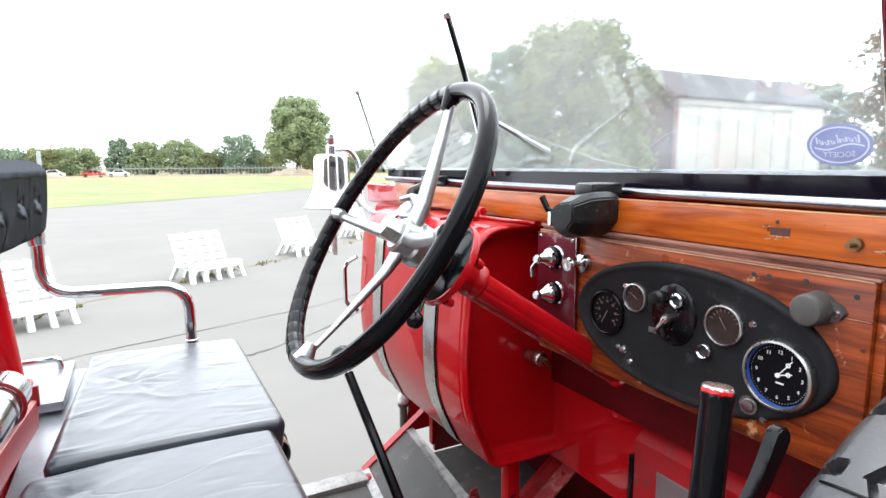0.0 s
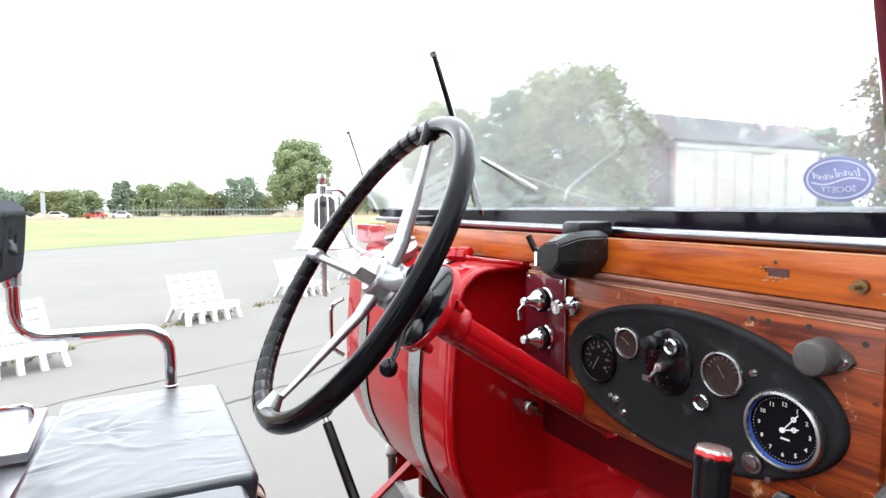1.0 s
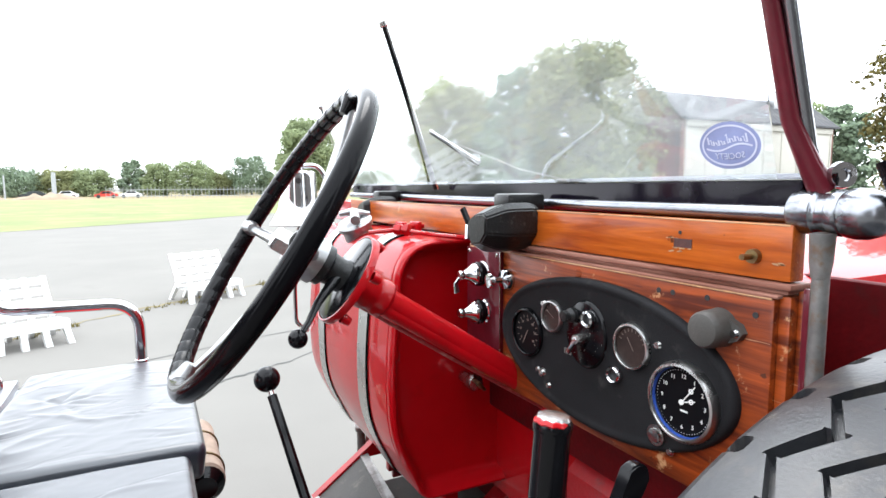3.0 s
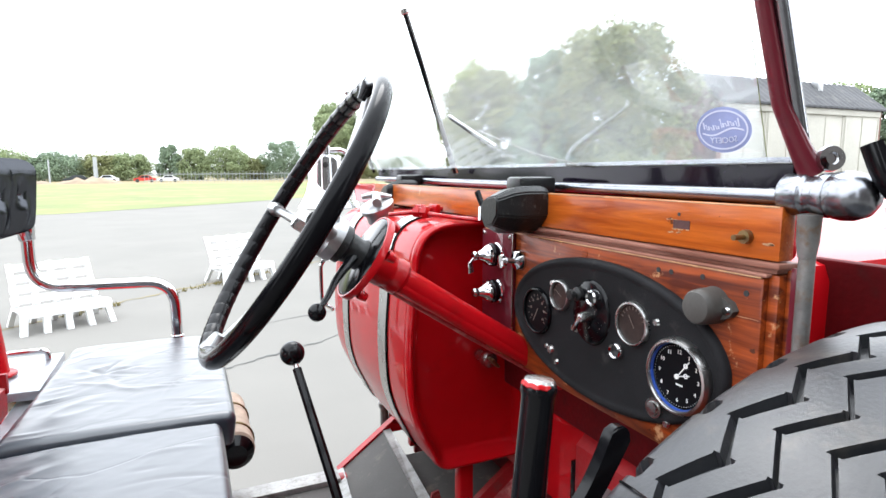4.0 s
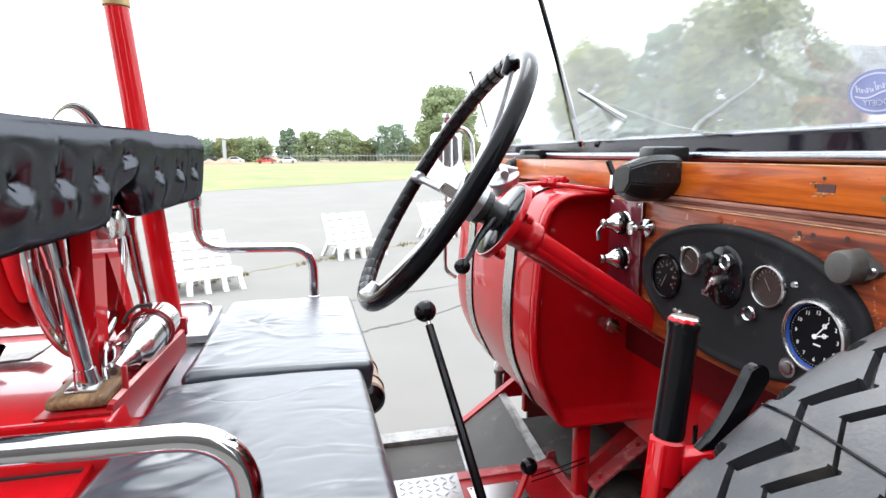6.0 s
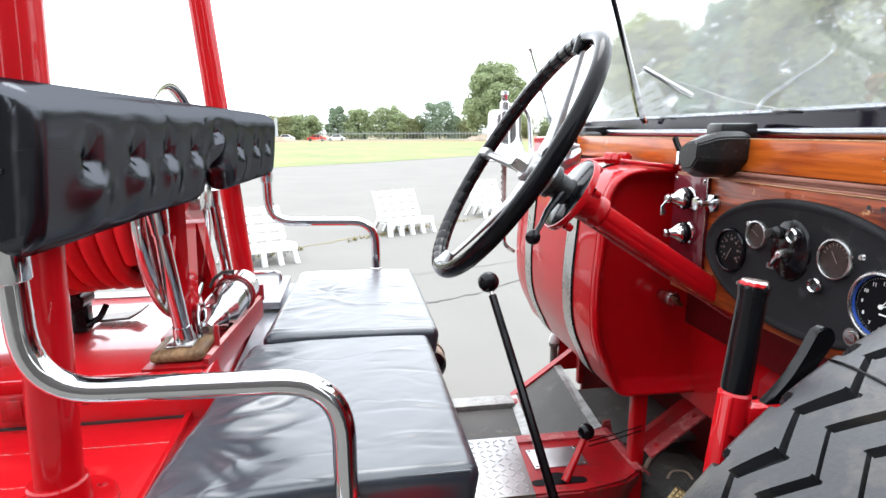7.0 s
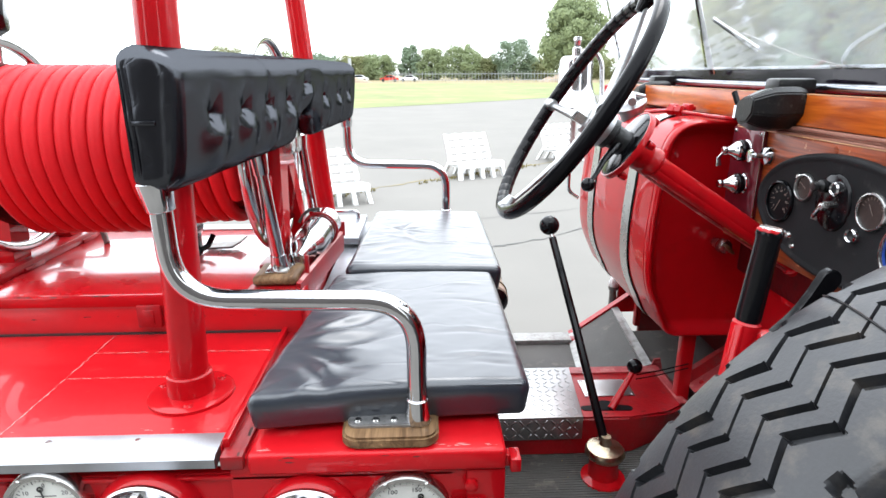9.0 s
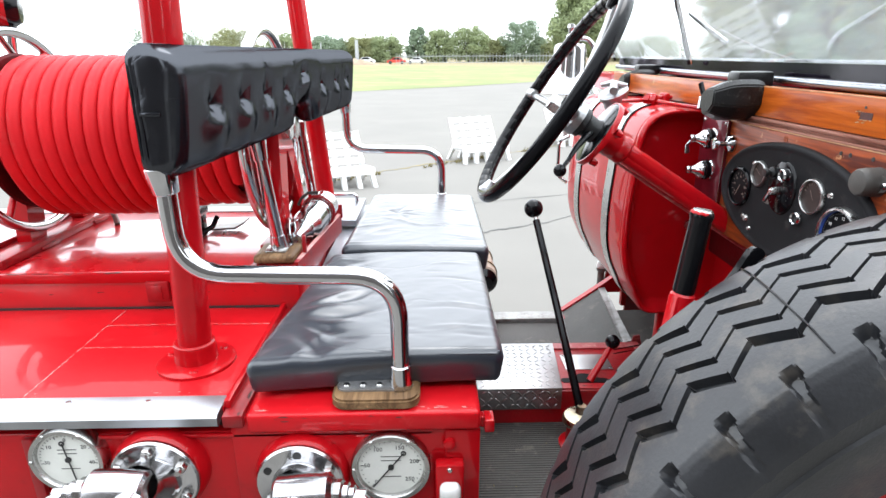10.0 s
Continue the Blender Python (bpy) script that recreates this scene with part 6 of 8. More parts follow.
def dashboard():
    t = thing("dashboard", "varnished wooden dashboard with a black oval instrument panel", "dashboard", "", "", (0.69, 0.63, 1.5))
    plank = part("upper_plank", B(0.694, 0.715, 0.342, 1.64, 1.7495, 1.8035, 0.002), WOOD, t, "orange varnished oak plank")
    bm = bmesh.new()
    box(bm, 0.6932, 0.6945, 0.452, 0.476, 1.7715, 1.7812)
    part("plank_slot", bm, PRIMER, plank, "dark cut-out slot")
    bm = bmesh.new()
    rnd = random.Random(12)
    for y, z, n in ((0.464, 1.7705, 6), (0.475, 1.7815, 4), (0.47, 1.767, 5), (0.355, 1.765, 6)):
        for q in range(n):
            a, b, r = y + rnd.gauss(0, 0.006), z + rnd.gauss(0, 0.0007), rnd.uniform(0.0008, 0.0022)
            bm.faces.new([bm.verts.new((0.6934, a + 2 * r * math.cos(u) * rnd.uniform(0.6, 1.2), b + 0.6 * r * math.sin(u) * rnd.uniform(0.6, 1.2))) for u in (1.05 * w for w in range(6))])
    part("plank_chips", bm, BAREWOOD, plank, "pale chips round the slot", 0)["kind"] = "stuff"
    part("plank_hole", lathe(bmesh.new(), [(0, 0.0005), (0.0022, 0.0005), (0.0022, 0)], on_dash(0.6935, 0.468, 1.788), 12, False), INK, plank)
    part("pin", lathe(bmesh.new(), [(0, 0.02), (0.003, 0.02), (0.003, 0.006), (0.007, 0.006), (0.0075, 0.0)], on_dash(0.6935, 0.378, 1.771), 14, False), BRASS, plank, "corroded stud")
    board = part("board", B(0.688, 0.722, 0.352, 0.928, 1.503, 1.733, 0.003), OLDWOOD, t, "worn varnished oak board")
    for k, (dx, z0, z1, dy) in enumerate(((0.0, 1.733, 1.737, 0.004), (0.008, 1.737, 1.742, 0.009), (0.003, 1.742, 1.748, 0.014))):
        part("moulding", B(0.686 + dx, 0.722, 0.352 - dy, 0.928, z0 + 0.0003, z1, 0.0012), RUBBEDWOOD, board, "moulding rubbed down to pale pink wood")
    part("rubbed_edge", sweep(bmesh.new(), [(0.6872, 0.354, 1.7325), (0.6868, 0.60, 1.7328), (0.6872, 0.926, 1.7325)], 0.0011, 6), BAREWOOD, board, "bare pale edge")
    part("rubbed_edge", sweep(bmesh.new(), [(0.6945, 0.345, 1.8025), (0.6942, 0.9, 1.803), (0.6945, 1.63, 1.8025)], 0.0011, 6), BAREWOOD, plank, "bare pale edge")
    part("side_moulding", B(0.694, 0.722, 0.340, 0.3515, 1.503, 1.736, 0.0015), OLDWOOD, board)
    part("side_moulding", B(0.704, 0.722, 0.334, 0.3398, 1.503, 1.741, 0.0015), OLDWOOD, board)
    for y, z in ((0.425, 1.722), (0.47, 1.7205), (0.49, 1.72), (0.37, 1.714)):
        part("screw_hole", lathe(bmesh.new(), [(0, 0.0006), (0.0032, 0.0006), (0.0032, 0)], on_dash(0.688, y, z), 12, False), INK, board)
    for y, z in ((0.36, 1.56), (0.63, 1.722), (0.90, 1.52)):
        part("wood_plug", lathe(bmesh.new(), [(0, 0.0008), (0.006, 0.0006), (0.0065, 0)], on_dash(0.688, y, z), 14, False), OLDWOOD, board)
    # oval panel
    yc, zc, ry, rz = 0.6005, 1.613, 0.2145, 0.101
    bm = bmesh.new()
    k = 72
    prof = [(0.0, 1.0), (0.006, 1.0), (0.0095, 0.985), (0.0105, 0.965), (0.0085, 0.945), (0.0075, 0.92)]
    rings = [[bm.verts.new((0.688 - d, yc + (ry - (1 - f) * 0.2) * math.cos(2 * math.pi * i / k), zc + (rz - (1 - f) * 0.2) * math.sin(2 * math.pi * i / k))) for i in range(k)] for d, f in prof]
    for a, b in zip(rings, rings[1:]):
        for i in range(k):
            bm.faces.new((a[i], a[(i + 1) % k], b[(i + 1) % k], b[i]))
    bm.faces.new(rings[-1])
    panel = part("instrument_panel", bm, CRACKLE, t, "black crackle-finish oval instrument panel", 50)
    X = 0.6803
    sp = dial(panel, "speedometer", 0.742, 1.613, 0.0385, DIALBLACK, "small black speedometer", X, BLACK)
    m = on_dash(X, 0.742, 1.613)
    bm = ticks(bmesh.new(), m, 0.027, 13, 130, -130, 0.001, 0.004)
    for q in range(7):
        a = radians(215 - 42 * q)
        fuse(bm, word(str(q * 10), 0.006, m @ pose(0.019 * math.cos(a), 0.019 * math.sin(a), 0.0012), WHITEINK, None))
    box(bm, -0.0006, 0.0006, -0.004, 0.022, 0.0018, 0.0022, 0, 2, m @ pose(0, 0, 0, 0, 0, 150))
    part("scale", bm, FADED, sp, "", 0)["kind"] = "stuff"
    og = dial(panel, "oil_gauge", 0.681, 1.650, 0.0235, DIALBROWN, "small faded oil pressure gauge", X)
    m = on_dash(X, 0.681, 1.65)
    bm = ticks(bmesh.new(), m, 0.018, 8, 100, -100, 0.0008, 0.003)
    box(bm, -0.0004, 0.0004, -0.004, 0.015, 0.0018, 0.0022, 0, 2, m @ pose(0, 0, 0, 0, 0, 60))
    part("scale", bm, FADED, og, "", 0)["kind"] = "stuff"
    am = dial(panel, "ammeter", 0.527, 1.6435, 0.029, DIALBROWN, "faded brown ammeter", X)
    m = on_dash(X, 0.527, 1.6435)
    bm = ticks(bmesh.new(), m, 0.022, 9, 70, -70, 0.0009, 0.004)
    box(bm, -0.0004, 0.0004, -0.006, 0.012, 0.0018, 0.0022, 0, 2, m @ pose(0, 0, 0, 0, 0, 35))
    part("scale", bm, FADED, am, "", 0)["kind"] = "stuff"
    # switch cluster
    bm = bmesh.new()
    m = on_dash(X, 0.609, 1.6395) @ Matrix.Diagonal((0.85, 1, 1, 1))
    sw = part("rotary_switch", lathe(bm, [(0.0, 0.004), (0.0425, 0.004), (0.0455, 0.002), (0.0465, 0)], m, 40, False), BLACK, panel, "glossy black switch cluster")
    bm = bmesh.new()
    rnd = random.Random(31)
    for q in range(60):
        a, r, e = rnd.uniform(0, 6.28), 0.04 * math.sqrt(rnd.random()), rnd.uniform(0.0002, 0.0006)
        bm.faces.new([bm.verts.new(m @ Vector((r * math.cos(a) + e * math.cos(u), r * math.sin(a) + 1.4 * e * math.sin(u), 0.0043))) for u in (0, 1.3, 2.4, 3.6, 5.0)])
    part("paint_specks", bm, STEEL, sw, "pale specks of worn paint", 0)["kind"] = "stuff"
    for y, z, r in ((0.631, 1.662, 0.010), ):
        part("knob", lathe(bmesh.new(), [(0, 0.024), (0.007, 0.023), (0.008, 0.018), (0.005, 0.014), (r, 0.01), (r, 0.004)], on_dash(X, y, z), 18, False), PLASTIC, sw)
    part("socket", lathe(bmesh.new(), [(0.0065, 0.004), (0.0065, 0.012), (0.0085, 0.014), (0.011, 0.012), (0.0115, 0.004)], on_dash(X, 0.597, 1.6635), 20, False), CHROME, sw)
    part("socket_hole", lathe(bmesh.new(), [(0, 0.005), (0.0065, 0.005)], on_dash(X, 0.597, 1.6635), 16, False), INK, sw)
    part("switch_boss", lathe(bmesh.new(), [(0, 0.02), (0.006, 0.0195), (0.0075, 0.014), (0.0075, 0.004)], on_dash(X, 0.610, 1.634), 18, False), NICKEL, sw)
    part("switch_key", B(-0.003, 0.003, -0.026, 0.004, 0.016, 0.021, 0.0015, 2, on_dash(X, 0.610, 1.634) @ pose(0, 0, 0, 0, 0, -35)), CHROME, sw)
    part("socket", lathe(bmesh.new(), [(0.0075, 0.001), (0.0075, 0.006), (0.0095, 0.008), (0.0115, 0.005), (0.012, 0.0)], on_dash(X, 0.553, 1.601), 22, False), CHROME, panel)
    part("socket_hole", lathe(bmesh.new(), [(0, 0.0015), (0.0076, 0.0015)], on_dash(X, 0.553, 1.601), 16, False), INK, panel)
    part("push_button", lathe(bmesh.new(), [(0, 0.008), (0.008, 0.007), (0.009, 0.004), (0.0125, 0.004), (0.0135, 0)], on_dash(X, 0.484, 1.549), 22, False), NICKEL, panel)
    part("tell_tale", lathe(bmesh.new(), [(0, 0.006), (0.005, 0.005), (0.0065, 0.002), (0.007, 0)], on_dash(X, 0.702, 1.56), 16, False), NICKEL, panel)
    part("tell_tale", lathe(bmesh.new(), [(0, 0.003), (0.003, 0.0025), (0.004, 0)], on_dash(X, 0.715, 1.562), 12, False), NICKEL, panel)
    bm = bmesh.new()
    for q in range(5):
        box(bm, -0.001 + q * 0.003, 0.001 + q * 0.003, -0.004, 0.004, 0.0, 0.0012, 0, 2, on_dash(X, 0.652, 1.607))
    part("label_bars", bm, STEEL, panel)
    for y, z in ((0.488, 1.6545), (0.703, 1.665), (0.465, 1.536), (0.688, 1.544)):
        part("panel_screw", screw(bmesh.new(), (X, y, z), (-1, 0, 0), 0.0052, 0.003), NICKEL, panel)
    # clock
    ck = dial(panel, "clock", 0.4485, 1.601, 0.0452, DIALBLACK, "round black clock with white numerals", X, SILVERBAND, 0.011)
    m = on_dash(X, 0.4485, 1.601)
    part("blue_ring", lathe(bmesh.new(), [(0.0380, 0.0034), (0.0386, 0.006), (0.0398, 0.0092)], m, 40, False), BLUE, ck, "blue inner ring")
    part("clock_face", lathe(bmesh.new(), [(0, 0.0025), (0.037, 0.0025)], m, 40, False), DIALBLACK, ck)
    bm = bmesh.new()
    for q in range(1, 13):
        a = radians(90 - 30 * q)
        fuse(bm, word(str(q), 0.0068, m @ pose(0.0 + 0.0285 * math.cos(a), 0.0285 * math.sin(a), 0.0029), WHITEINK, None))
    ticks(bm, m @ pose(0, 0, 0.0018), 0.0355, 61, 0, 360, 0.0003, 0.001)
    part("numerals", bm, WHITEINK, ck, "white numerals", 0)
    bm = bmesh.new()
    for ang, ln in ((-72, 0.018), (-37, 0.027)):
        q = m @ pose(0, 0, 0.0042, 0, 0, ang)
        box(bm, -0.0006, 0.0006, -0.003, ln, 0, 0.0006, 0, 2, q)
        lathe(bm, [(0.0016, 0), (0.0029, 0.0), (0.0029, 0.0007), (0.0016, 0.0007)], q @ pose(0, ln * 0.72, 0.0003), 14, False)
    lathe(bm, [(0.003, 0.0), (0.003, 0.0015), (0, 0.0015)], m @ pose(0, 0, 0.0045), 14, False)
    part("pointers", bm, WHITEINK, ck, "white clock pointers", 0)
    bm = B(-0.005, 0.005, -0.001, 0.001, 0.0027, 0.003, 0, 2, m @ pose(0.002, -0.01, 0))
    part("maker_bar", bm, WHITEINK, ck)
    panel.location += Vector((0, -0.0065, 0.003))
    # switch plate at the column side; maroon paints the red it mirrors
    pl = part("switch_plate", B(0.680, 0.688, 0.817, 0.926, 1.545, 1.7325, 0.001), MAROON, t, "polished switch plate, its red reflection painted maroon")
    part("plate_edge", box(B(0.6793, 0.6812, 0.8155, 0.817, 1.546, 1.732, 0.0003), 0.6793, 0.6812, 0.817, 0.926, 1.5435, 1.545, 0.0003), NICKEL, pl, "bright bare edge")
    for y, z, big in ((0.867, 1.690, 1), (0.866, 1.624, 1), (0.803, 1.688, 0)):
        x = 0.680 if big else 0.688
        s = 1.2
        kn = part("push_switch", lathe(bmesh.new(), [(0, 0.042), (0.0055, 0.042), (0.0068, 0.040), (0.0068, 0.036), (0.0055, 0.034), (0.0085, 0.028), (0.0135, 0.021), (0.016, 0.018), (0.016, 0.0155), (0.014, 0.014), (0.0155, 0.004), (0.018, 0.002), (0.018, 0)] if big else [(0, 0.034), (0.009, 0.033), (0.0105, 0.030), (0.009, 0.027), (0.004, 0.022), (0.0045, 0.010), (0.013, 0.008), (0.0155, 0.003), (0.0155, 0)], on_dash(x, y, z) @ Matrix.Diagonal((s, s, s, 1)), 24, False), CHROME, pl, "chrome push switch")
        if big:
            part("collar", lathe(bmesh.new(), [(0.016, 0.004), (0.0175, 0.006), (0.0175, 0.012), (0.015, 0.0145)], on_dash(x, y, z) @ Matrix.Diagonal((s, s, s, 1)), 24, False), BLACK, kn)
    part("toggle", sweep(bmesh.new(), [(0.634, 0.868, 1.688), (0.628, 0.874, 1.676), (0.630, 0.874, 1.660)], [0.005, 0.007, 0.0095], 10, squash=0.5), CHROME, pl)
    part("plate_screw", screw(screw(bmesh.new(), (0.680, 0.826, 1.725), (-1, 0, 0), 0.004), (0.680, 0.918, 1.725), (-1, 0, 0), 0.004), NICKEL, pl)
    # grey rubber capped socket
    cap = part("rubber_cap", lathe(bmesh.new(), [(0, 0.031), (0.0115, 0.0305), (0.0165, 0.029), (0.0188, 0.0255), (0.0196, 0.018), (0.0198, 0.006), (0.0205, 0.0)], on_dash(0.688, 0.408, 1.694), 36, False), GREYRUBBER, t, "round grey rubber cap")
    bm = bmesh.new()
    extrude(bm, [(0.41, 1.7135), (0.382, 1.702), (0.377, 1.694), (0.382, 1.686), (0.41, 1.6745)], 0.679, 0.688, lambda a, b, c: (b, a, c))
    part("cap_ear", bm, GREYRUBBER, cap)
    part("cap_screw", screw(bmesh.new(), (0.679, 0.385, 1.693), (-1, 0, 0), 0.005, 0.003), CHROME, cap)


dashboard()


# ---- steering ----
def steering():
    t = thing("steering_wheel", "large black rimmed steering wheel with alloy spokes", "steering wheel", "", "", (0.31, 0.81, 1.6))
    c = Vector((0.312, 0.815, 1.777))
    a = radians(33)
    n = Vector((math.cos(a), -0.044, -math.sin(a))).normalized()
    v = Vector((math.sin(a), 0, math.cos(a)))
    u = v.cross(n).normalized() * -1
    u = u if u.y > 0 else -u
    R, r = 0.2255, 0.0132
    rim = part("rim", sweep(bmesh.new(), [c + (u * math.cos(q) + v * math.sin(q)) * R for q in (2 * math.pi * k / 96 for k in range(96))], r, 18, True), RIM, t, "black rim, bound with tape along the far side")
    # tape binding with ridges along the far half
    bm = bmesh.new()
    for k in range(24):
        q = radians(-80 + 7.2 * k)
        p = c + (u * math.cos(q) + v * math.sin(q)) * R
        tg = (u * -math.sin(q) + v * math.cos(q))
        lathe(bm, [(r - 0.0002, -0.0145), (r + 0.0005, -0.0135), (r + 0.0004, 0.009), (r + 0.0011, 0.0115), (r + 0.0009, 0.0135), (r - 0.0002, 0.0145)], basis(p, p + tg), 18, False)
    part("binding", bm, TAPE, rim, "wrinkled black tape binding")
    hub = c + n * 0.035
    h = part("hub", lathe(bmesh.new(), [(0, -0.006), (0.024, -0.006), (0.028, -0.002), (0.029, 0.02), (0.034, 0.024), (0.034, 0.04), (0, 0.042)], basis(hub, hub + n), 32, False), SPOKE, t, "cast alloy hub")
    part("nut", lathe(bmesh.new(), [(0, -0.03), (0.015, -0.03), (0.019, -0.026), (0.019, -0.006)], basis(hub, hub + n), 6, False), NICKEL, h)
    for k in range(4):
        q = radians(90 * k)
        d = u * math.cos(q) + v * math.sin(q)
        e = c + d * (R - 0.004)
        way = [hub + n * 0.012 + d * 0.015, hub + n * 0.008 + d * 0.06, c + n * 0.016 + d * (R - 0.06), e + n * 0.003 - d * 0.012, e]
        sp = part("spoke", sweep(bmesh.new(), way, [0.018, 0.0155, 0.0105, 0.0095, 0.012] if k != 3 else [0.016, 0.011, 0.006, 0.0055, 0.009], 14, squash=0.7), SPOKE, t, "cast alloy spoke")
        part("spoke_end", sweep(bmesh.new(), [e - d * 0.026, e - d * 0.006, e], [0.008, 0.0135, 0.0155], 14), SPOKE if k != 1 else BLACK, sp)
    part("neck", lathe(bmesh.new(), [(0.03, 0.04), (0.03, 0.052), (0.024, 0.056), (0.022, 0.075), (0.025, 0.08), (0.025, 0.088)], basis(hub, hub + n), 28, False), PLASTIC, t, "dark greasy neck")
    dc = hub + n * 0.088
    disc = part("control_disc", lathe(bmesh.new(), [(0, -0.006), (0.062, -0.005), (0.066, -0.002), (0.066, 0.006), (0, 0.007)], basis(dc, dc + n), 40, False), BLACK, t, "black control quadrant")
    part("disc_rim", lathe(bmesh.new(), [(0.0665, -0.003), (0.069, -0.003), (0.07, 0.002), (0.0695, 0.008), (0.03, 0.016)], basis(dc, dc + n), 44, False), RED, disc, "red disc rim")
    for k in range(5):
        q = radians(72 * k + 20)
        p = dc + (u * math.cos(q) + v * math.sin(q)) * 0.062 + n * 0.012
        part("disc_bolt", lathe(bmesh.new(), [(0, 0.014), (0.006, 0.013), (0.0075, 0.006), (0.0075, 0)], basis(p, p + n), 12, False), RED, disc)
    # hand lever with its ball
    s = dc - n * 0.012
    ball = Vector((0.326, 0.734, 1.650))
    lv = part("lever", sweep(bmesh.new(), [s + u * -0.006 - v * 0.002, s + u * -0.02 - v * 0.012 - n * 0.008, (s + ball) / 2 - n * 0.004, ball + (s - ball).normalized() * 0.03, ball], [0.009, 0.0085, 0.006, 0.0048, 0.0048], 10, squash=0.8), BLACK, t, "dark hand lever")
    part("lever_ball", lathe(bmesh.new(), [(0.0125 * math.sin(math.pi * k / 10), -0.0125 * math.cos(math.pi * k / 10)) for k in range(11)], Matrix.Translation(ball), 18, False), BLACK, lv, "black ball knob")
    # column
    p0, p1 = dc + n * 0.016, dc + n * 0.66
    col = part("column", cyl(bmesh.new(), p0, p1, 0.0205, None, 28), RED, t, "red painted steering column")
    part("column_socket", lathe(bmesh.new(), [(0.03, 0), (0.03, 0.02), (0.0265, 0.028), (0.0265, 0.036), (0.0285, 0.04), (0.0285, 0.05), (0.0225, 0.056)], basis(p0, p1), 28, False), RED, col)
    w = -v * 0.0225
    low = Vector((-0.12, -0.55, -0.8))
    low = (low - n * low.dot(n)).normalized()
    part("control_tube", cyl(bmesh.new(), p0 + n * 0.055 + low * 0.0125, p1 + low * 0.0125, 0.0125, None, 20), RED, col, "second red tube along the column")
    part("conduit", sweep(bmesh.new(), [p0 + w * 1.15 + n * 0.02, p0 + w * 1.2 + n * 0.2, p0 + w * 1.1 + n * 0.42], 0.0028, 8), RED_LIT_WORN, col, "thin pipe below the column")
    part("column_clamp", lathe(bmesh.new(), [(0.0225, 0), (0.03, 0.004), (0.03, 0.03), (0.0225, 0.034)], basis(p0 + n * 0.40, p1), 24, False), RED, col)


steering()


# ---- fuel tank ----
def tank_outline(grow=0.0, swell=1.0):
    """The tank's upright section: flat top, bowed side, drawn-in bottom, all corners round."""
    corner = [(0.903, 1.228, 0.04), (0.903, 1.742, 0.04), (0.566, 1.742, 0.085), (0.545, 1.48, 0.055), (0.551, 1.36, 0.055), (0.613, 1.229, 0.032)]
    pts = []
    for k, (x, z, r) in enumerate(corner):
        b = Vector((x, z))
        a, c = Vector(corner[k - 1][:2]), Vector(corner[(k + 1) % 6][:2])
        p, q = b + (a - b).normalized() * r, b + (c - b).normalized() * r
        pts += [p * (1 - u) ** 2 + b * 2 * u * (1 - u) + q * u * u for u in (i / 9 for i in range(10))]
    out = []
    for k, p in enumerate(pts):
        d = (pts[(k + 1) % len(pts)] - pts[k - 1]).normalized()
        q = p + Vector((d.y, -d.x)) * grow
        out.append((0.74 + (q.x - 0.74) * (swell if q.x < 0.74 else 1.0), q.y))
    return out


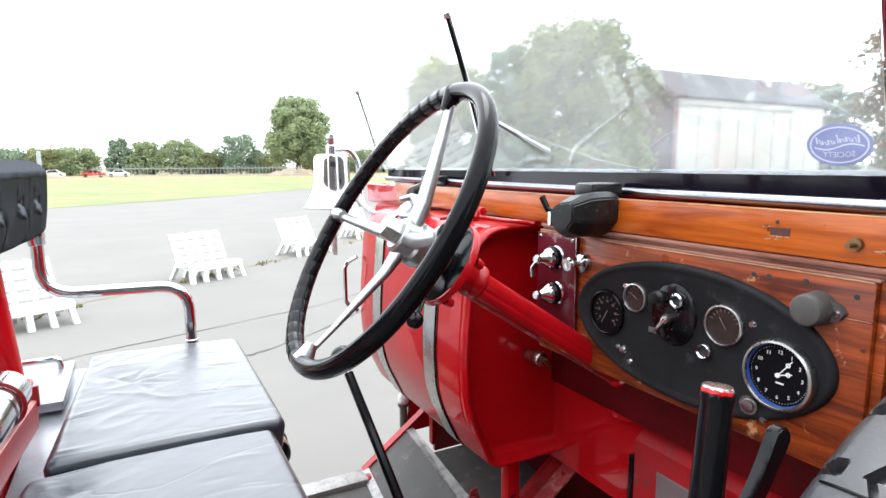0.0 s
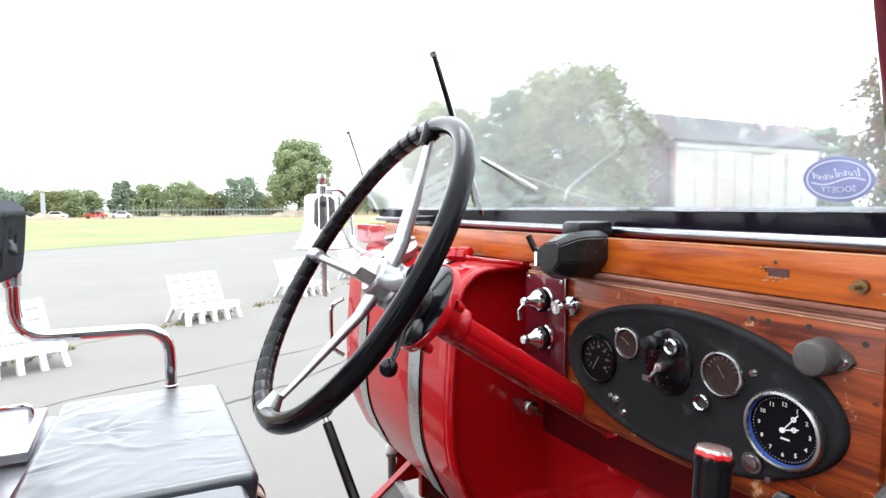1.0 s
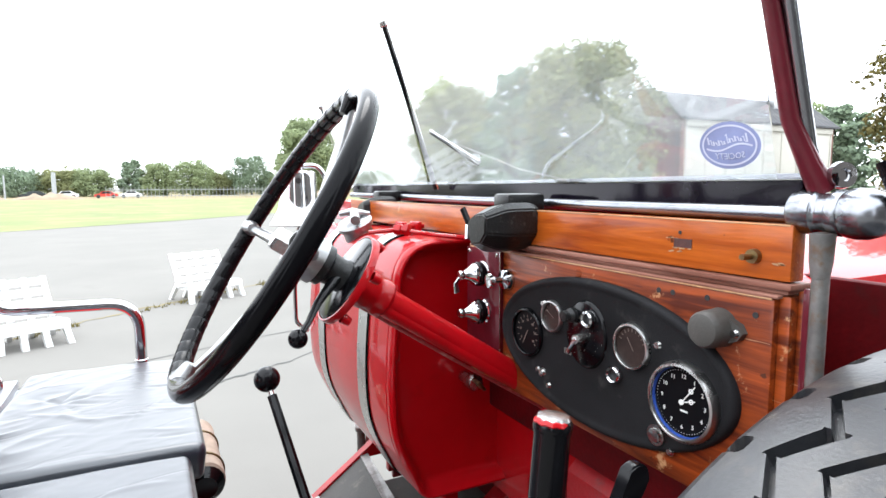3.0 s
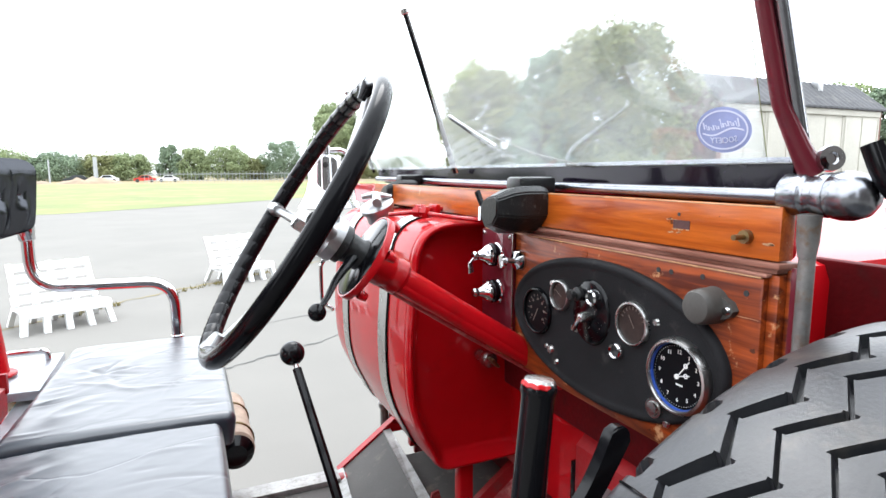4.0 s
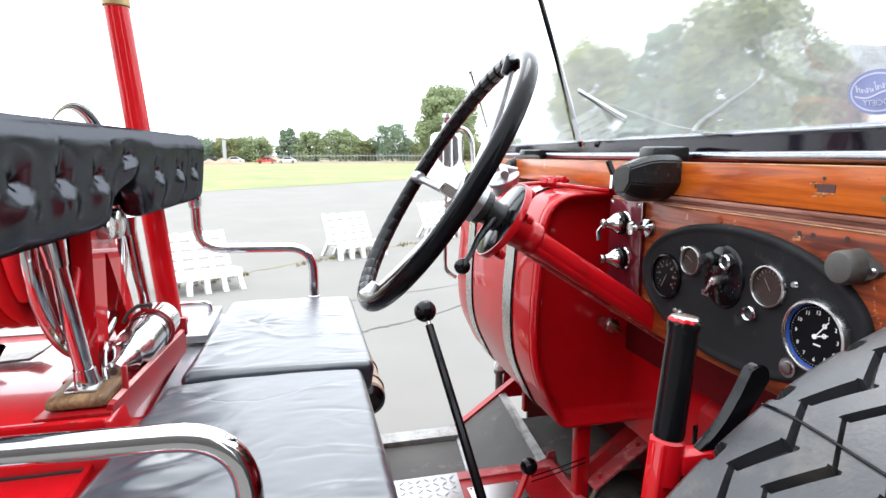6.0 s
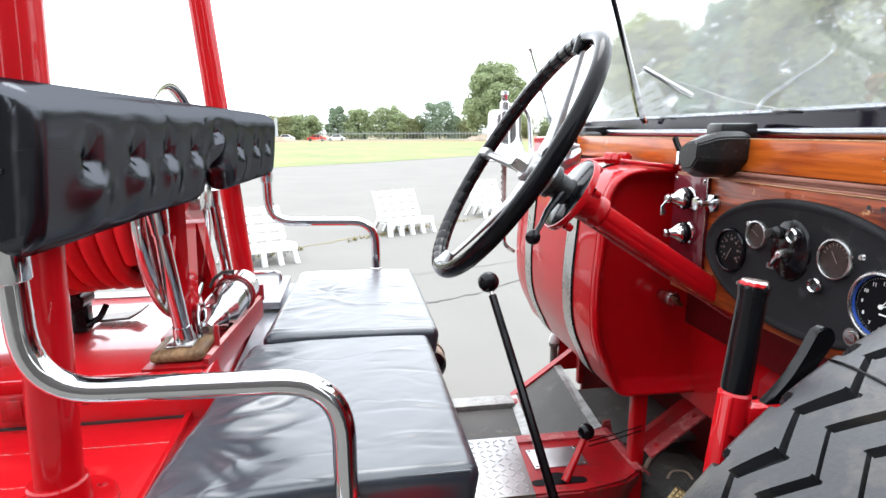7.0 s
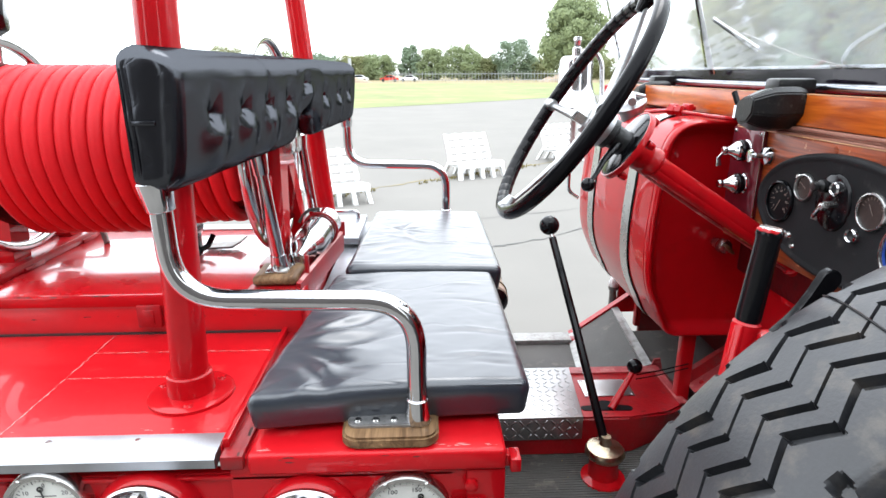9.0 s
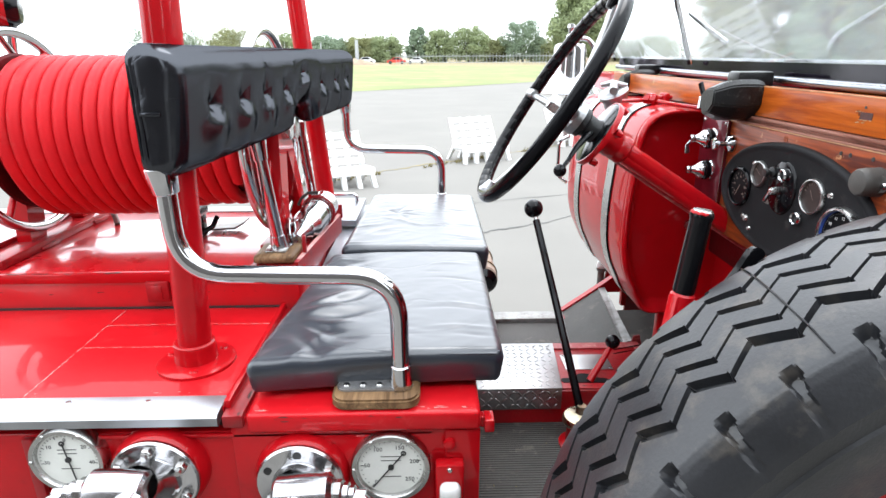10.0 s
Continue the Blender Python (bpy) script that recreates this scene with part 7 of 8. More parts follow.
def fuel_tank():
    t = thing("fuel_tank", "red fuel tank held by two bright steel bands", "fuel tank", "", "", (0.74, 1.3, 1.22))
    y0, y1 = 0.985, 1.585
    bm = bmesh.new()
    rings = []
    # dished end, its rolled lip, the joint behind the lip, then the bellied shell
    ys = [(0.026, 0.0365), (0.0255, 0.032), (0.022, 0.026), (0.014, 0.021), (0.004, 0.0165), (-0.004, 0.012), (-0.0075, 0.0085), (-0.0075, 0.005), (-0.003, 0.0012), (0.004, 0.0), (0.011, 0.0004), (0.0125, 0.0024), (0.015, 0.0026), (0.017, 0.001), (0.02, 0.0008)]
    ys += [(0.02 + (y1 - y0 - 0.04) * k / 14, 0.0) for k in range(1, 15)] + [(y1 - y0, 0.006)]
    for y, inset in ys:
        swell = 1 + 0.02 * math.sin(math.pi * max(0.0, min(1.0, y / (y1 - y0))))
        rings.append([bm.verts.new((x, y0 + y, z)) for x, z in tank_outline(-inset, swell)])
    m = len(rings[0])
    for a, b in zip(rings, rings[1:]):
        for k in range(m):
            bm.faces.new((a[k], a[(k + 1) % m], b[(k + 1) % m], b[k]))
    bm.faces.new(rings[0])
    bm.faces.new(rings[-1])
    part("shell", bm, RED, t, "glossy red tank shell", 35)
    for y in (1.125, 1.43):
        swell = 1 + 0.02 * math.sin(math.pi * (y - y0) / (y1 - y0))
        for nm, w, off, mt in (("band", 0.026, 0.0035, SILVERBAND), ("band_packing", 0.032, 0.0015, BLACK)):
            bm = bmesh.new()
            A = [[bm.verts.new((x, yy, z)) for x, z in tank_outline(off, swell)] for yy in (y - w, y + w)]
            for k in range(m):
                bm.faces.new((A[0][k], A[0][(k + 1) % m], A[1][(k + 1) % m], A[1][k]))
            part(nm, bm, mt, t, "bright steel band" if nm == "band" else "", 60)
    bm = bmesh.new()
    for dx in (0.0, 0.034):
        box(bm, 0.628 + dx, 0.640 + dx, 1.105, 1.145, 1.744, 1.768, 0.003)
    cyl(bm, (0.618, 1.125, 1.757), (0.686, 1.125, 1.757), 0.005, None, 10)
    cyl(bm, (0.622, 1.125, 1.757), (0.629, 1.125, 1.757), 0.009, None, 6)
    part("band_clamp", bm, RED, t, "bolted red band clamp")
    neck = basis((0.60, 1.30, 1.735), (0.55, 1.275, 1.85))
    cap = part("filler_cap", lathe(bmesh.new(), [(0.034, -0.01), (0.034, 0.014), (0.041, 0.016), (0.042, 0.026), (0.038, 0.031), (0.02, 0.034), (0, 0.035)], neck, 28, False), SPOKE, t, "dull chrome filler cap")
    part("cap_lever", sweep(bmesh.new(), fillet([(0.60, 1.335, 1.772), (0.585, 1.28, 1.782), (0.565, 1.215, 1.768)], 0.03), [0.008] * 2 + [0.0105] * 8, 10), SPOKE, cap)
    part("cap_bar", sweep(bmesh.new(), [(0.555, 1.30, 1.778), (0.585, 1.295, 1.784), (0.625, 1.29, 1.778)], [0.006, 0.009, 0.006], 10), SPOKE, cap)
    part("tank_foot", B(0.672, 0.704, 1.005, 1.035, FLOOR, 1.235, 0.004), RED, t)
    part("tank_foot", B(0.77, 0.79, 1.565, 1.59, 0.985, 1.235, 0.004), RED, t)
    part("tank_stay", extrude(bmesh.new(), [(0.70, 1.115), (0.702, 1.08), (0.93, 1.245), (0.91, 1.27)], 1.012, 1.028), RED_WORN, t)
    # pink stands in for skylight on the upward flange
    part("stay_flange", extrude(bmesh.new(), [(0.70, 1.08), (0.704, 1.076), (0.93, 1.24), (0.926, 1.245)], 0.972, 1.012), RED_LIT_WORN, t, "stay flange, coloured pink for the sky it faces")
    bm = bmesh.new()
    for u in (0.1, 0.5, 0.85):
        screw(bm, (0.702 + 0.226 * u, 0.992, 1.081 + 0.165 * u), (-0.58, 0, 0.81), 0.007, 0.004)
    part("stay_rivet", bm, RED_WORN, t)
    part("pipe", sweep(bmesh.new(), fillet([(0.545, 1.075, 1.752), (0.60, 1.06, 1.757), (0.64, 1.0, 1.75), (0.69, 0.95, 1.745)], 0.03), 0.0045, 8), RED, t)
    bm = lathe(bmesh.new(), [(0, -0.004), (0.0105, -0.004), (0.0115, 0.002), (0.0115, 0.01), (0.009, 0.012), (0.009, 0.017), (0.013, 0.018), (0.013, 0.027), (0.006, 0.03), (0, 0.03)], basis((0.598, 1.06, 1.757), (0.625, 1.03, 1.757)), 6, False)
    part("union", bm, RED, t, "red painted pipe union", 20)
    cock = part("drain_cock", lathe(bmesh.new(), [(0.011, 0), (0.011, 0.03), (0.015, 0.032), (0.017, 0.036), (0.017, 0.05), (0.014, 0.056), (0.006, 0.059), (0, 0.059)], basis((0.712, 0.999, 1.462), (0.706, 0.8, 1.47)), 20, False), NICKEL, t, "dull nickel drain cock")
    part("cock_wing", B(-0.003, 0.003, -0.012, 0.012, 0.0, 0.02, 0.002, 2, basis((0.7105, 0.941, 1.464), (0.706, 0.8, 1.47)) @ pose(0, 0, 0, 0, 0, 40)), BRASS, cock, "yellowed tap wing")
    part("grab_handle", sweep(bmesh.new(), fillet([(0.55, 1.60, 1.60), (0.52, 1.62, 1.58), (0.52, 1.62, 1.46), (0.55, 1.60, 1.44)], 0.03), 0.006, 8), CHROME, t)


fuel_tank()


# ---- levers and pedal ----
gl = thing("gear_lever", "long black gear lever with a ball knob", "lever", "", "", (0.42, 0.85, FLOOR))
part("rod", sweep(bmesh.new(), [(0.437, 0.84, 1.04), (0.398, 0.99, 1.25), (0.362, 1.135, 1.437)], [0.0108, 0.0102, 0.0098], 8), BLACK, gl)
part("ball", lathe(bmesh.new(), [(0.0255 * math.sin(math.pi * k / 14), -0.0255 * math.cos(math.pi * k / 14)) for k in range(15)], Matrix.Translation((0.357, 1.155, 1.465)), 24, False), BLACK, gl, "shiny black ball knob")
part("ferrule", cyl(bmesh.new(), (0.364, 1.125, 1.425), (0.359, 1.15, 1.455), 0.0055, 0.005, 12), NICKEL, gl)
part("ball_seat", lathe(bmesh.new(), [(0, 0.056), (0.011, 0.056), (0.014, 0.036), (0.022, 0.031), (0.04, 0.027), (0.0445, 0.02), (0.0445, 0.013), (0.04, 0.006), (0.03, 0)], Matrix.Translation((0.439, 0.838, 1.0)), 32, False), AGED_NICKEL, gl, "greasy metal ball seat")
part("turret", lathe(bmesh.new(), [(0.05, 0), (0.05, 0.006), (0.034, 0.012), (0.032, 0.062), (0, 0.063)], Matrix.Translation((0.439, 0.838, FLOOR + 0.004)), 20, False), RED, gl)
bl = thing("transfer_lever", "short red lever with a black ball knob", "lever", "", "", (0.55, 0.99, 1.045))
part("rod", sweep(bmesh.new(), [(0.492, 0.964, 1.045), (0.556, 1.014, 1.118)], [0.010, 0.0065], 10), RED, bl)
part("ball", lathe(bmesh.new(), [(0.0195 * math.sin(math.pi * k / 12), -0.0195 * math.cos(math.pi * k / 12)) for k in range(13)], Matrix.Translation((0.562, 1.02, 1.13)), 20, False), BLACK, bl, "black ball knob")
hb = thing("brake_lever", "red brake lever with a black rubber grip", "lever", "", "", (0.38, 0.33, 1.2))
part("arm", B(-0.009, 0.009, -0.016, 0.016, -0.35, 0.0, 0.004, 2, basis((0.405, 0.333, 1.565), (0.417, 0.337, 1.665))), RED, hb)
part("grip", lathe(bmesh.new(), [(0.0, 0), (0.0132, 0.0), (0.014, 0.004), (0.0132, 0.095), (0.014, 0.10), (0, 0.1)], basis((0.4055, 0.333, 1.567), (0.417, 0.337, 1.668)), 24, False), BLACK, hb, "black rubber grip")
part("grip_ring", lathe(bmesh.new(), [(0.0138, 0.099), (0.0145, 0.101), (0.0142, 0.106), (0.012, 0.109)], basis((0.4055, 0.333, 1.567), (0.417, 0.337, 1.668)), 24, False), BLACK, hb)
part("grip_cap", lathe(bmesh.new(), [(0.0128, 0.108), (0.0115, 0.1105), (0, 0.1115)], basis((0.4055, 0.333, 1.567), (0.417, 0.337, 1.668)), 24, False), NICKEL, hb, "worn bare metal end")
part("paint_patch", sweep(bmesh.new(), [(0.4179 + 0.0127 * math.cos(radians(150 + 10 * k)), 0.3375 + 0.0127 * math.sin(radians(150 + 10 * k)), 1.6735 - 0.0014 * math.cos(radians(150 + 10 * k)) - 0.0005 * (k % 3)) for k in range(14)], [0.0012, 0.0022] + [0.0027] * 10 + [0.002, 0.001], 6), RED, hb, "remains of red paint")
part("bracket", cyl(box(bmesh.new(), 0.41, 0.452, 0.315, 0.335, 1.535, 1.556, 0.004), (0.4005, 0.331, 1.523), (0.4055, 0.333, 1.567), 0.0145, 0.0155, 16, True, 0.003), RED, hb)
mid = fillet([(0.428, 0, 1.545), (0.458, 0, 1.572), (0.478, 0, 1.606), (0.4865, 0, 1.622)], 0.02, 5)
edge = [[], []]
for k, p in enumerate(mid):
    d = (mid[min(k + 1, len(mid) - 1)] - mid[max(k - 1, 0)]).normalized()
    wide = 0.0075 + 0.0035 * k / len(mid)
    edge[0].append((p.x - d.z * wide, p.z + d.x * wide))
    edge[1].append((p.x + d.z * wide, p.z - d.x * wide))
tip = mid[-1]
d = (mid[-1] - mid[-2]).normalized()
cap_end = [(tip.x - d.z * 0.011 * math.cos(a) + d.x * 0.009 * math.sin(a), tip.z + d.x * 0.011 * math.cos(a) + d.z * 0.009 * math.sin(a)) for a in (radians(20 * k) for k in range(1, 9))]
bm = extrude(bmesh.new(), edge[0] + cap_end + edge[1][::-1], 0.319, 0.330)
bmesh.ops.bevel(bm, geom=bm.edges[:], offset=0.002, segments=2, affect="EDGES", clamp_overlap=True)
part("trigger", bm, BLACK, hb, "flat black release lever", 50)
part("link", sweep(bmesh.new(), [(0.44, 0.325, 1.545), (0.56, 0.34, 1.49), (0.75, 0.36, 1.44)], 0.012, 8), RED, hb)
pd = thing("pedal", "worn brass foot pedal on the floor", "pedal", "", "", (0.68, 0.86, FLOOR))
part("pad", B(-0.05, 0.05, -0.035, 0.035, 0, 0.012, 0.006, 2, pose(0.70, 0.85, 1.02, 0, -38, 20)), BRASS, pd)
bm = bmesh.new()
for i in range(9):
    for j in range(6):
        box(bm, -0.004, 0.004, -0.004, 0.004, 0.012, 0.0145, 0.001, 1, pose(0.70, 0.85, 1.02, 0, -38, 20) @ pose(-0.04 + 0.01 * i, -0.026 + 0.0104 * j, 0))
part("pad_studs", bm, BRASS, pd)
part("stalk", sweep(bmesh.new(), [(0.71, 0.85, 1.02), (0.78, 0.86, 0.97), (0.82, 0.86, FLOOR)], 0.01, 8), BLACK, pd)


# ---- spare wheel ----
def spare_wheel():
    t = thing("spare_wheel", "spare wheel with a chunky zigzag tread tyre", "wheel", "", "", (0.711, 0.17, 0.70))
    c, R, ya, yb = Vector((0.711, 0, 1.205)), 0.515, 0.082, 0.26
    NP, SUB = 45, 30
    NA = NP * SUB
    half, ym = (yb - ya) / 2, (ya + yb) / 2

    def zig(x):
        x = x % 1.0
        return (x / 0.5 if x < 0.5 else 1 - (x - 0.5) / 0.5) * 2 - 1

    # columns across the tread: (place, depth on the open leg, depth on the closed leg)
    cols = [(-1.0, 0, 0)]
    for L, wd in ((-0.53, 0.075), (-0.2, 0.045), (0.18, 0.045), (0.56, 0.075)):
        cl = 0.016 if wd < 0.06 else 0.036
        cols += [(L - wd - 0.012, 0, 0), (L - wd, 1, 0.0), (L - cl - 0.007, 1, 0.0), (L - cl, 1, 0.9), (L + cl, 1, 0.9), (L + cl + 0.007, 1, 0.0), (L + wd, 1, 0.0), (L + wd + 0.012, 0, 0)]
    cols = [(-1.0 + 0.015 * q, 0, 0) for q in range(9)] + cols[1:] + [(0.88 + 0.015 * q, 0, 0) for q in range(9)]
    full = [cols[0]]
    for p, q in zip(cols, cols[1:]):
        gap = q[0] - p[0]
        k = max(1, int(gap / 0.05))
        for s_ in range(1, k + 1):
            full.append((p[0] + gap * s_ / k, *(q[1:] if s_ == k else (0, 0) if gap > 0.06 else q[1:])))
    side = [(1.06, -0.004), (1.13, -0.012), (1.2, -0.024), (1.26, -0.038), (1.29, -0.05), (1.2, -0.053), (1.14, -0.065), (1.13, -0.085), (1.16, -0.088), (1.15, -0.096), (1.1, -0.1), (1.06, -0.125), (0.95, -0.155), (0.85, -0.19)]
    # finer steps over the shoulder, where the slots run out
    steps = []
    for (w0, d0), (w1, d1) in zip([(1.0, 0.0)] + side[:4], side[:5]):
        steps += [(w0 + (w1 - w0) * q / 4, d0 + (d1 - d0) * q / 4) for q in range(1, 5)]
    side = steps + side[5:]
    verts, faces = [], []
    for i in range(NA):
        a = 2 * math.pi * i / NA
        ph = i / SUB - 0.725
        x = ph % 1.0
        z = zig(ph)
        open_leg = 0.0 < x < 0.5
        slot = (ph + 0.06) % 1.0 - 0.5
        cut = 0.13

        def dip(w):
            # a keyhole: round at the tread's edge, a narrower curved groove below
            far = max(0.0, abs(w) - 1.0)
            wide = cut * (1 - 0.4 * min(1.0, far / 0.07))
            d = math.hypot(abs(slot - 0.35 * far) / wide, max(0.0, (0.97 - abs(w)) / 0.075))
            return (0.014 - 0.012 * min(1.0, far / 0.29)) * max(0.0, min(1.0, (1 - d) * 4))
        row = []
        for w, dr in reversed(side):
            g = dip(w) if -0.051 < dr else 0.0
            row.append((-w, -0.012 + dr - g))
        for w, o, cl in full:
            fade = max(0.0, 1 - (abs(w) / 0.88) ** 6)
            ww = w + 0.125 * z * fade
            g = 0.0115 * (o if open_leg else cl)
            if abs(w) > 0.87:
                g = dip(w)
            row.append((ww, -0.012 * abs(ww) ** 3.0 - g))
        for w, dr in side:
            g = dip(w) if -0.051 < dr else 0.0
            row.append((w, -0.012 + dr - g))
        for w, dr in row:
            r = R + dr
            verts.append((c.x + r * math.cos(a), ym + half * w, c.z + r * math.sin(a)))
    W = len(row)
    for i in range(NA):
        i2 = (i + 1) % NA
        for k in range(W - 1):
            faces.append((i * W + k, i2 * W + k, i2 * W + k + 1, i * W + k + 1))
    me = bpy.data.meshes.new("tyre")
    me.from_pydata([Vector(v) - t.location for v in verts], [], faces)
    me.materials.append(TYRE)
    me.shade_smooth()
    me.set_sharp_from_angle(angle=radians(28))
    ob = new("tyre", me)
    ob.parent = t
    ob["label"] = "dusty black tyre with zigzag tread blocks and shoulder slots"
    part("rim", lathe(bmesh.new(), [(0.0, 0.02), (0.1, 0.02), (0.15, 0.05), (0.26, 0.06), (0.315, 0.0), (0.33, 0.0), (0.33, 0.15), (0.315, 0.16), (0.28, 0.12), (0.1, 0.1), (0, 0.1)], basis((c.x, ya + 0.03, c.z), (c.x, 3, c.z)), 48, False), RED, t, "red steel wheel")
    bm = bmesh.new()
    aa = radians(124.1)
    way = []
    for k in range(25):
        w = -1.02 + 2.04 * k / 24
        r = R - 0.012 * abs(w) ** 3.2 + 0.001
        way.append((c.x + r * math.cos(aa - 0.014 * w), ym + half * w, c.z + r * math.sin(aa - 0.014 * w)))
    part("cord", sweep(bm, way, 0.001, 6), BLACK, t, "thin dark cord across the tread")
    for y in (0.62, 1.4):
        part("chassis_rail", B(-1.55, 2.2, y - 0.04, y + 0.04, 0.62, 0.90, 0.006), BLACK, engine)
    for x in (-1.25, 1.9):
        for y in (0.42, 1.98):
            w = part("road_wheel", lathe(bmesh.new(), [(0.28, 0.0), (0.38, -0.012), (0.43, 0.0), (0.45, 0.03), (0.45, 0.15), (0.43, 0.18), (0.38, 0.192), (0.28, 0.18)], basis((x, y, 0.45), (x, y + 1, 0.45)), 48), TYRE, engine, "black road tyre")
            part("wheel_disc", lathe(bmesh.new(), [(0, -0.004), (0.08, -0.004), (0.09, 0.02), (0.25, 0.03), (0.28, 0.005), (0.285, 0.175), (0.2, 0.184), (0, 0.184)], basis((x, y, 0.45), (x, y + 1, 0.45)), 36, False), RED, w)
        part("axle", cyl(bmesh.new(), (x, 0.5, 0.45), (x, 2.05, 0.45), 0.05, None, 16), BLACK, engine)
        part("axle_spring", B(x - 0.4, x + 0.4, 0.53, 0.59, 0.49, 0.63, 0.02), BLACK, engine)
    part("running_board", B(0.42, 0.98, 0.06, 0.36, c.z - R - 0.032, c.z - R - 0.002, 0.005), BLACK, engine, "black running board")
    part("board_bracket", B(0.66, 0.72, 0.32, 0.36, c.z - R - 0.004, FLOOR - 0.05, 0.004), BLACK, engine)
    cr = thing("wheel_carrier", "red bracket carrying the spare wheel", "bracket", "", "", (0.69, 0.3, 1.2))
    part("spigot", cyl(bmesh.new(), (c.x, 0.1, c.z), (c.x, 0.42, c.z), 0.05, None, 20), RED_WORN, cr)
    part("carrier_plate", B(0.60, 0.80, 0.38, 0.40, 0.94, 1.32, 0.005), RED_WORN, cr)


spare_wheel()


# ---- pump panel ----
def on_panel(x, y, z):
    return Matrix(((1, 0, 0, x), (0, 0, -1, y), (0, 1, 0, z), (0, 0, 0, 1)))


def pump_gauge(x, z, r, marks, needle, label, span):
    y = Y0 + 0.02
    t = thing("pressure_gauge", label, "gauge", "pump panel gauges", "", (x, y, z))
    m = on_panel(x, y, z)
    part("case", lathe(bmesh.new(), [(r * 0.985, 0), (r, 0.004), (r, 0.022), (r * 0.965, 0.027), (r * 0.86, 0.027), (r * 0.825, 0.0225), (r * 0.81, 0.018)], m, 48, False), NICKEL, t, "nickel plated case")
    f = part("dial", lathe(bmesh.new(), [(0, 0.0175), (r * 0.83, 0.0175)], m, 40, False), DIALWHITE, t, "white dial")
    bm = ticks(bmesh.new(), m @ pose(0, 0, 0.0168), r * 0.76, 26, span[0], span[1], 0.0008, 0.003)
    ticks(bm, m @ pose(0, 0, 0.0168), r * 0.76, 6, span[0], span[1], 0.0012, 0.006)
    for k, txt in enumerate(marks):
        if txt:
            a = radians(90 + span[0] + (span[1] - span[0]) * k / (len(marks) - 1))
            fuse(bm, word(txt, r * 0.16, m @ pose(r * 0.6 * math.cos(a), r * 0.6 * math.sin(a), 0.0179), INK, None))
    for q in range(3):
        box(bm, -r * 0.25, r * 0.25, -0.0008, 0.0008, 0.0177, 0.0179, 0, 2, m @ pose(0, r * (0.3 - 0.12 * q if q < 2 else -0.3), 0))
    part("scale", bm, INK, f, "black scale and numerals", 0)["kind"] = "stuff"
    bm = bmesh.new()
    q = m @ pose(0, 0, 0.0195, 0, 0, needle)
    box(bm, -0.0011, 0.0011, -r * 0.75, r * 0.52, 0, 0.001, 0, 2, q)
    lathe(bm, [(0.0028, 0), (0.0052, 0), (0.0052, 0.0012), (0.0028, 0.0012)], q @ pose(0, r * 0.52, 0), 14, False)
    lathe(bm, [(0.0055, -0.001), (0.0055, 0.002), (0, 0.002)], q, 14, False)
    part("needle", bm, INK, f)
    for k in range(3):
        a = radians(60 + 60 * k)
        part("case_screw", screw(bmesh.new(), Vector((x, y - 0.027, z)) + Vector((math.cos(a), 0, math.sin(a))) * r * 0.92, (0, -1, 0), 0.0042, 0.002), NICKEL, t)


pump_gauge(0.0, 1.138, 0.074, ["0", "50", "100", "150", "200", "250"], -38, "round white pressure gauge in a nickel case", (140, -130))
pump_gauge(-0.583, 1.167, 0.068, ["30", "10", "0", "20", "40"], 8, "round white compound gauge in a nickel case", (100, -100))


